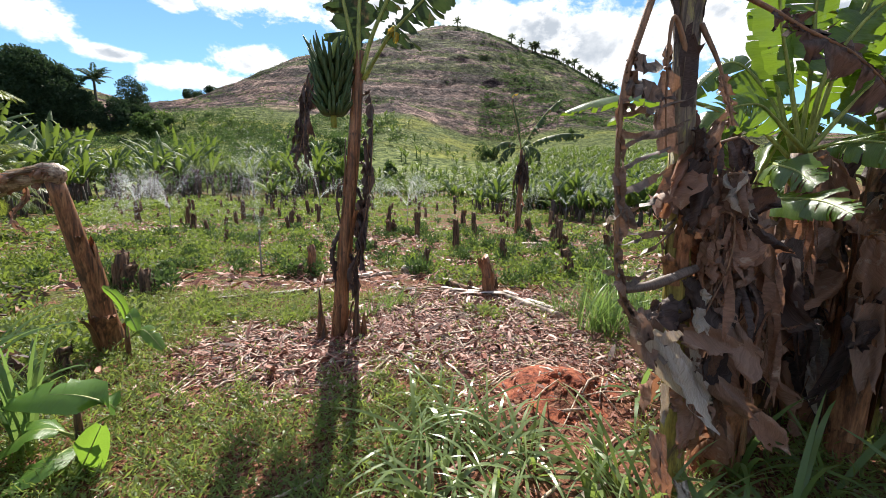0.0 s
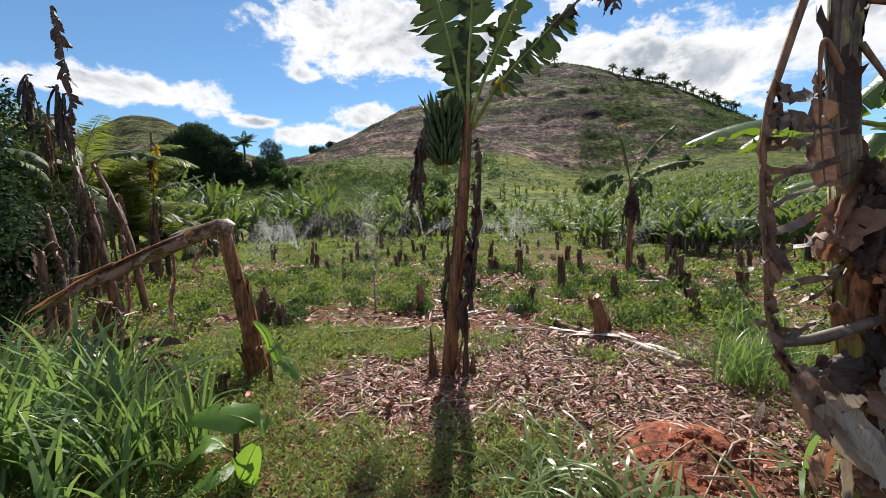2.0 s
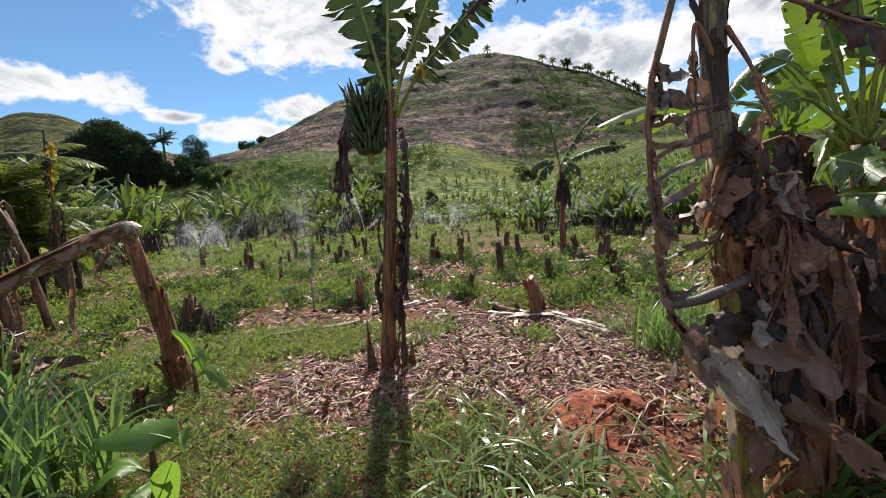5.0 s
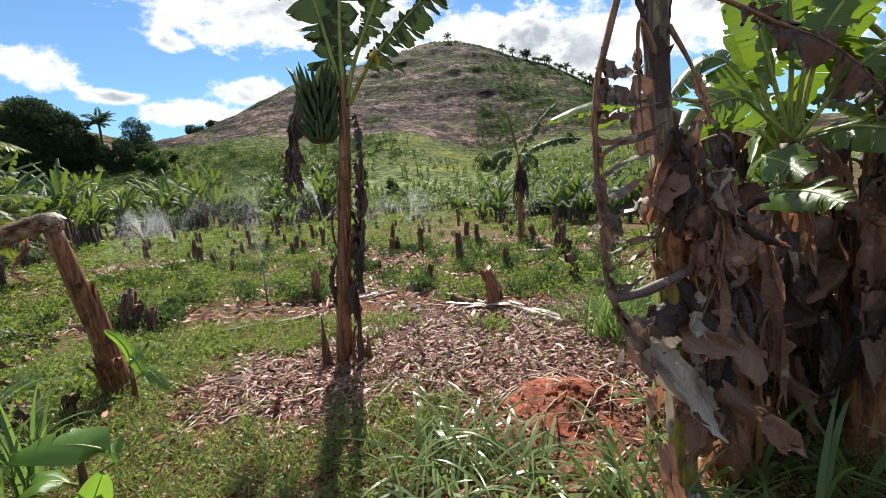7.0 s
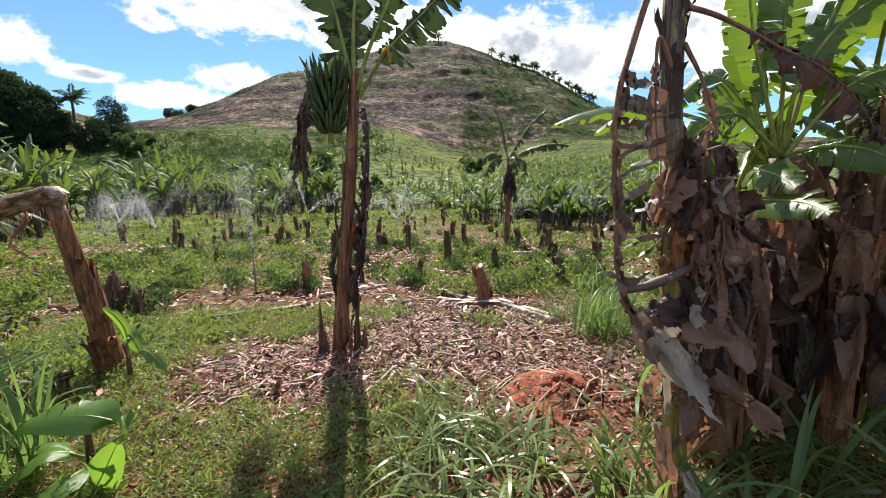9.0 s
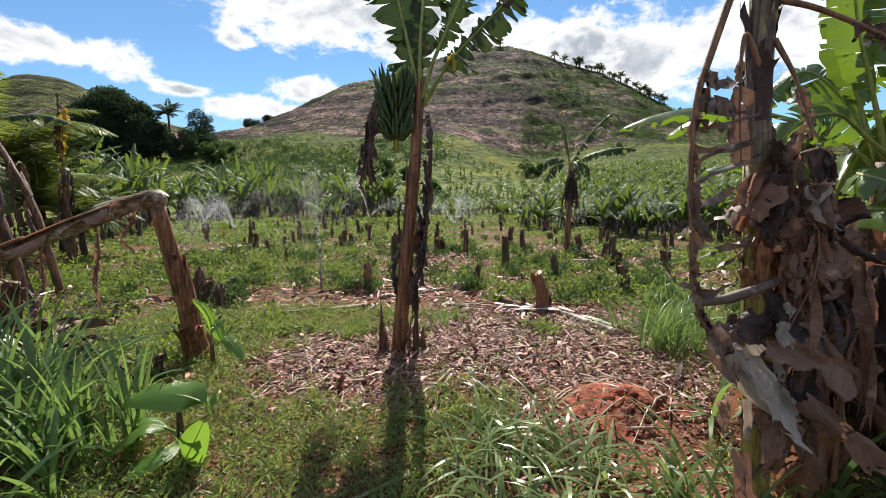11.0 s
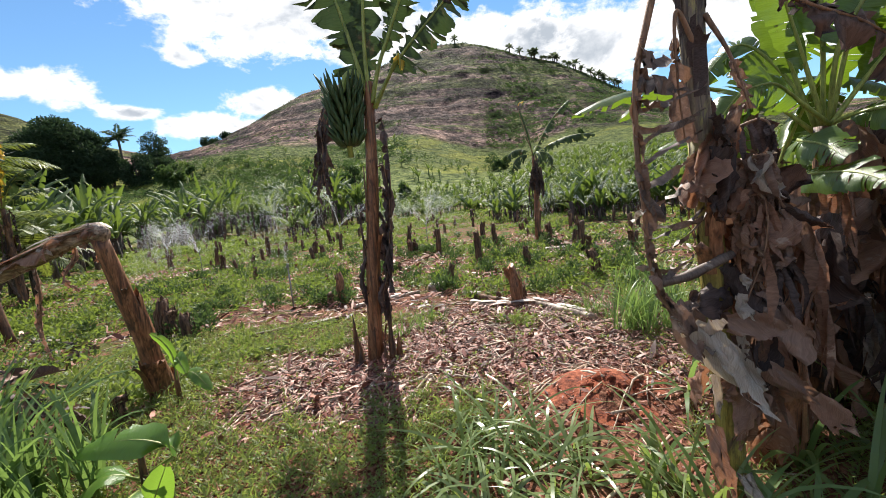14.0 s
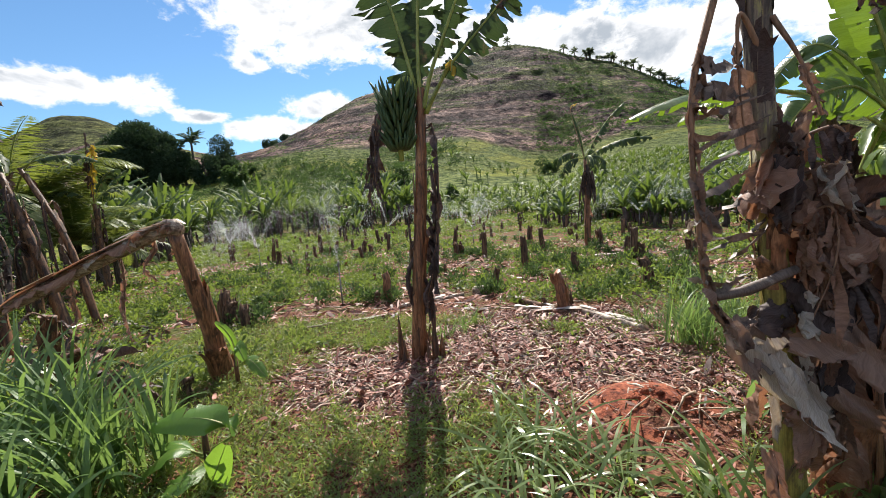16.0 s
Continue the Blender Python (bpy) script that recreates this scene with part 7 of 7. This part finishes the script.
# ---- ragged bananas at the field's left side ----
def ragged(at, path, dead, leaves, label, seed, r=0.11, rags=()):
    rng = random.Random(seed)
    b = Vector((at[0], at[1], gz(*at) - 0.04))
    ob = thing("banana_plant", b, label, "banana plant", "ragged bananas at the field's side")
    line = bend([(0, 0, 0), *[Vector(p) - b for p in path]], 14)
    part("pseudostem", Geo().tube(line, [0.7 * r * (1.1 - 0.6 * i / 14) for i in range(15)], 10, wob=0.08, rng=rng), M_STEM, ob)
    sheaths(ob, line, 0.62 * r, rng, 7, mat=M_STEM, long=(0.3, 0.7), flare=0.04)
    for rise, droop, az, L, w in leaves:
        leaf_parts(ob, moved(arch(L, rise, droop, radians(az), 18), line[14]), w, rng, mat=M_LEAF_OLD, torn=0.6, droop=0.6, start=0.25, crumple=0.2)
    for k in range((dead + 1) // 2):
        i = rng.randint(7, 14)
        dry_hang(ob, line[i], rng.uniform(0, 6.28), rng, out=rng.uniform(0.12, 0.3), drop=min(line[i].z - 0.1, rng.uniform(0.6, 1.4)), width=rng.uniform(0.04, 0.10), mat=M_SHRIVEL if k % 2 else M_SHRIVEL_LIGHT)
    for pts, w, mat in rags:
        if len(pts) == 2 and pts[0][2] > pts[1][2]:
            for k in range(2):
                rag(ob, Vector(pts[0]) - b + Vector((0.12 * k - 0.06, 0, -0.15 * k)), rng.uniform(2.2, 4.0), rng, pts[0][2] - pts[1][2], 0.05, mat, 16, w, (0.02, 0.06))
            continue
        dead_leaf(ob, bend([line[14]] + [Vector(p) - b for p in pts], 60), w, rng, mat, start=0.12, up=(0.3, -1, 0.2), fall=1.3, curl=1.0, gap=0.35, sheet=0.05, down=(-1.2, 0.4))


ragged((-7.35, 5.5), [(-7.6, 5.4, 1.5), (-8.0, 5.4, 2.75)], 8, [(60, 30, -80, 1.5, 0.14), (35, 70, -60, 1.4, 0.16)], "leaning banana plant with shrivelled purple-brown leaves", 501, 0.12,
       [([(-8.0, 5.4, 3.4), (-7.98, 5.4, 4.1), (-8.1, 5.4, 5.0), (-8.25, 5.4, 5.5)], 0.16, M_SHRIVEL), ([(-8.0, 5.3, 4.05), (-8.0, 5.3, 2.95)], 0.16, M_SHRIVEL), ([(-8.7, 5.3, 4.3), (-8.75, 5.3, 3.2)], 0.2, M_SHRIVEL), ([(-8.35, 5.3, 3.5), (-8.4, 5.3, 2.5)], 0.16, M_DRY_DARK)])
ragged((-7.3, 5.95), [(-7.6, 5.9, 1.6), (-8.3, 5.9, 2.9)], 5, [(30, 70, 60, 1.2, 0.18)], "leaning brown banana stem with withered leaves", 502, 0.09)
ragged((-7.3, 4.6), [(-7.35, 4.6, 1.1), (-7.5, 4.6, 1.9)], 8, [], "dead banana stem with hanging brown leaves", 503, 0.13)
ragged((-6.9, 4.2), [(-6.95, 4.2, 0.8), (-7.0, 4.2, 1.35)], 5, [], "short dead banana stem with brown leaves", 504, 0.1)
ragged((-9.9, 6.9), [(-9.9, 6.9, 1.5), (-10.1, 6.9, 2.8)], 9, [(60, 60, -60, 1.6, 0.2), (40, 80, 150, 1.2, 0.18)], "banana plant with drooping torn leaves", 505, 0.13)
ragged((-10.9, 9.3), [(-10.9, 9.3, 1.3), (-10.9, 9.3, 2.5)], 7, [(60, 70, 100, 1.5, 0.24), (50, 80, 0, 1.4, 0.22), (45, 90, -100, 1.4, 0.22)], "banana plant with one yellowed leaf", 506, 0.12,
       [([(-10.7, 9.2, 3.2), (-10.45, 9.1, 3.9), (-10.4, 9.1, 3.5)], 0.13, M_YELLOW), ([(-10.8, 9.2, 3.3), (-10.6, 9.1, 4.3)], 0.13, M_SHRIVEL)])
ragged((-5.35, 3.75), [(-5.3, 3.75, 0.4), (-5.2, 3.75, 0.75)], 5, [], "rotten banana stump heaped with brown leaves", 507, 0.13)
ragged((-4.7, 3.4), [(-4.6, 3.4, 0.25), (-4.45, 3.4, 0.45)], 4, [], "collapsed rotten banana stump with brown leaves", 508, 0.12)
ragged((-14.3, 12.6), [(-14.3, 12.6, 1.4), (-14.5, 12.6, 2.6)], 6, [(60, 70, 0, 1.7, 0.26), (50, 80, 120, 1.6, 0.25), (60, 60, -120, 1.6, 0.25), (75, 50, 60, 1.7, 0.25)], "banana plant at the row's near end", 509, 0.13)
ragged((-12.6, 6.2), [(-12.6, 6.2, 1.6), (-12.8, 6.2, 3.2)], 8, [(50, 70, 60, 1.9, 0.3), (60, 60, 0, 1.9, 0.3), (40, 90, 120, 1.7, 0.28), (60, 60, -80, 1.8, 0.28), (30, 70, 90, 1.8, 0.3)], "large dark-leaved banana plant at the field's side", 510, 0.14)

ragged((-7.9, 4.0), [(-7.95, 4.0, 1.4), (-8.1, 4.0, 2.6)], 12, [(40, 110, 60, 1.2, 0.2), (30, 130, 30, 1.2, 0.2), (35, 120, -20, 1.2, 0.2)], "shaded banana plant with dark drooping leaves and brown rags", 511, 0.15,
       [([(-8.1, 3.95, 2.6), (-8.1, 3.95, 1.5)], 0.2, M_SHRIVEL), ([(-7.9, 3.95, 2.2), (-7.9, 3.95, 1.2)], 0.2, M_DRY_DARK)])


# ---- collapsed brown leaves ----
def leaf_heap(at, size, count, seed, label):
    """A low heap of rotten leaf strips."""
    rng = random.Random(seed)
    b = Vector((at[0], at[1], gz(*at)))
    ob = thing("leaf_heap", b, label, "leaf heap", "heaps of rotten leaves")
    for k in range(count):
        a, d = rng.uniform(0, 6.28), rng.random() ** 0.6
        p = Vector((math.cos(a) * d * size[0], math.sin(a) * d * size[1], size[2] * (1 - d * d) * rng.uniform(0.3, 1.0) + 0.02))
        w = rng.uniform(0, 6.28)
        q = p + Vector((math.cos(w), math.sin(w), 0)) * rng.uniform(0.15, 0.4)
        q.z = max(0.015, q.z - rng.uniform(0, 0.25))
        part("dry_leaf", strip(Geo(), p, q, rng.uniform(0.03, 0.09), rng, -0.03, 1.2, 0.008), (M_SHRIVEL, M_DRY_DARK, M_SHRIVEL, M_DRY)[k % 4], ob)


leaf_heap((-5.65, 5.0), (0.5, 0.3, 0.12), 46, 521, "low heap of purple-brown rotten leaves among weeds")
leaf_heap((-3.95, 3.2), (0.35, 0.3, 0.55), 70, 522, "collapsed stump heaped with brown rotten leaves")
leaf_heap((-3.45, 2.98), (0.25, 0.2, 0.25), 36, 523, "brown rotten leaves lying in the grass")


# ---- sprinklers ----
def sprinkler(at, jets, seed):
    rng, q = random.Random(seed), np.random.RandomState(seed)
    b = Vector((at[0], at[1], gz(at[0], at[1]) - 0.03))
    ob = thing("sprinkler", b, "thin riser sprinkler throwing jets of water", "sprinkler", "sprinklers in the field")
    part("riser", Geo().tube([(0, 0, 0), (0, 0, 0.75)], [0.014, 0.012], 6), M_PIPE, ob)
    part("nozzle", Geo().tube([(0, 0, 0.74), (0, 0, 0.80), (0.02, 0, 0.83)], [0.022, 0.024, 0.01], 7), M_PIPE, ob)
    for az, el, v, n in jets:
        n = int(n * 8)
        T = 2 * v * math.sin(el) / 9.81 + 0.12
        t = q.uniform(0, 1, n) ** 0.8 * T
        s = q.normal(0, 1, (n, 3)) * (0.015 + 0.42 * (t / T)[:, None] ** 1.3)
        P = np.stack([math.sin(az) * math.cos(el) * v * t, math.cos(az) * math.cos(el) * v * t, 0.8 + math.sin(el) * v * t - 4.905 * t * t], 1) * np.array([0.8, 0.8, 1]) + s * np.array([1, 1, 1.3])
        P = P[P[:, 2] > 0.03]
        k = len(P)
        sz = q.uniform(0.4, 1.3, k) * at[2] * 0.75
        me = quads("water_jet", diamonds(P, np.stack([q.normal(0, .5, k), q.normal(0, .5, k), -np.ones(k)], 1), q.normal(0, 1, (k, 3)), sz * 1.8, sz, 0.1), M_WATER)
        part("water_jet", me, M_WATER, ob, "arc of fine water drops", kind="stuff")


sprinkler((-3.05, 6.75, 0.007), [(-0.5, 1.40, 4.9, 500), (-0.9, 1.28, 4.6, 350)], 601)
sprinkler((-8.6, 12.7, 0.014), [(-1.3, 1.05, 4.8, 500), (1.2, 1.1, 5.4, 260), (-1.6, 0.75, 4.8, 400)], 602)
sprinkler((-1.45, 15.2, 0.012), [(0.4, 1.2, 4.6, 500), (-1.2, 0.9, 4.8, 500), (1.2, 1.0, 4.2, 300)], 603)
sprinkler((-13.4, 17.6, 0.014), [(-1.0, 0.9, 5.4, 600), (1.6, 0.9, 5.0, 400)], 604)
sprinkler((-7.0, 22.5, 0.014), [(-0.8, 1.15, 7.0, 800), (1.4, 0.7, 6, 600)], 605)
sprinkler((5.2, 18.0, 0.014), [(1.6, 0.9, 5.0, 500), (-1.2, 0.8, 5.0, 500)], 606)


# ---- pole and cables ----
def pole():
    x, y = -19.0, 5.0
    b = Vector((x, y, gz(x, y) - 0.1))
    ob = thing("utility_pole", b, "tall dark wooden utility pole behind bananas", "pole")
    part("shaft", Geo().tube([(0, 0, 0), (0.25, 0, 4.0), (0.5, 0, 9.0)], [0.13, 0.12, 0.1], 10), M_BARK, ob)
    part("crossarm", Geo().tube([(0.0, -0.5, 8.6), (1.0, 0.5, 8.6)], [0.05, 0.05], 6), M_BARK, ob)
    for k, (dy, dx) in enumerate(((-0.45, 0.05), (0.0, 0.5), (0.45, 0.95))):
        a, e = Vector((dx, dy, 8.66)), Vector((-62 + 3 * k, 55 + 4 * k, 18.0))
        pts = [a.lerp(e, s / 20) - Vector((0, 0, 2.2 * 4 * (s / 20) * (1 - s / 20))) for s in range(21)]
        part("cable", Geo().tube(pts, [0.006 + 0.001 * s for s in range(21)], 4), M_CABLE, ob, "thin black overhead cable")


pole()
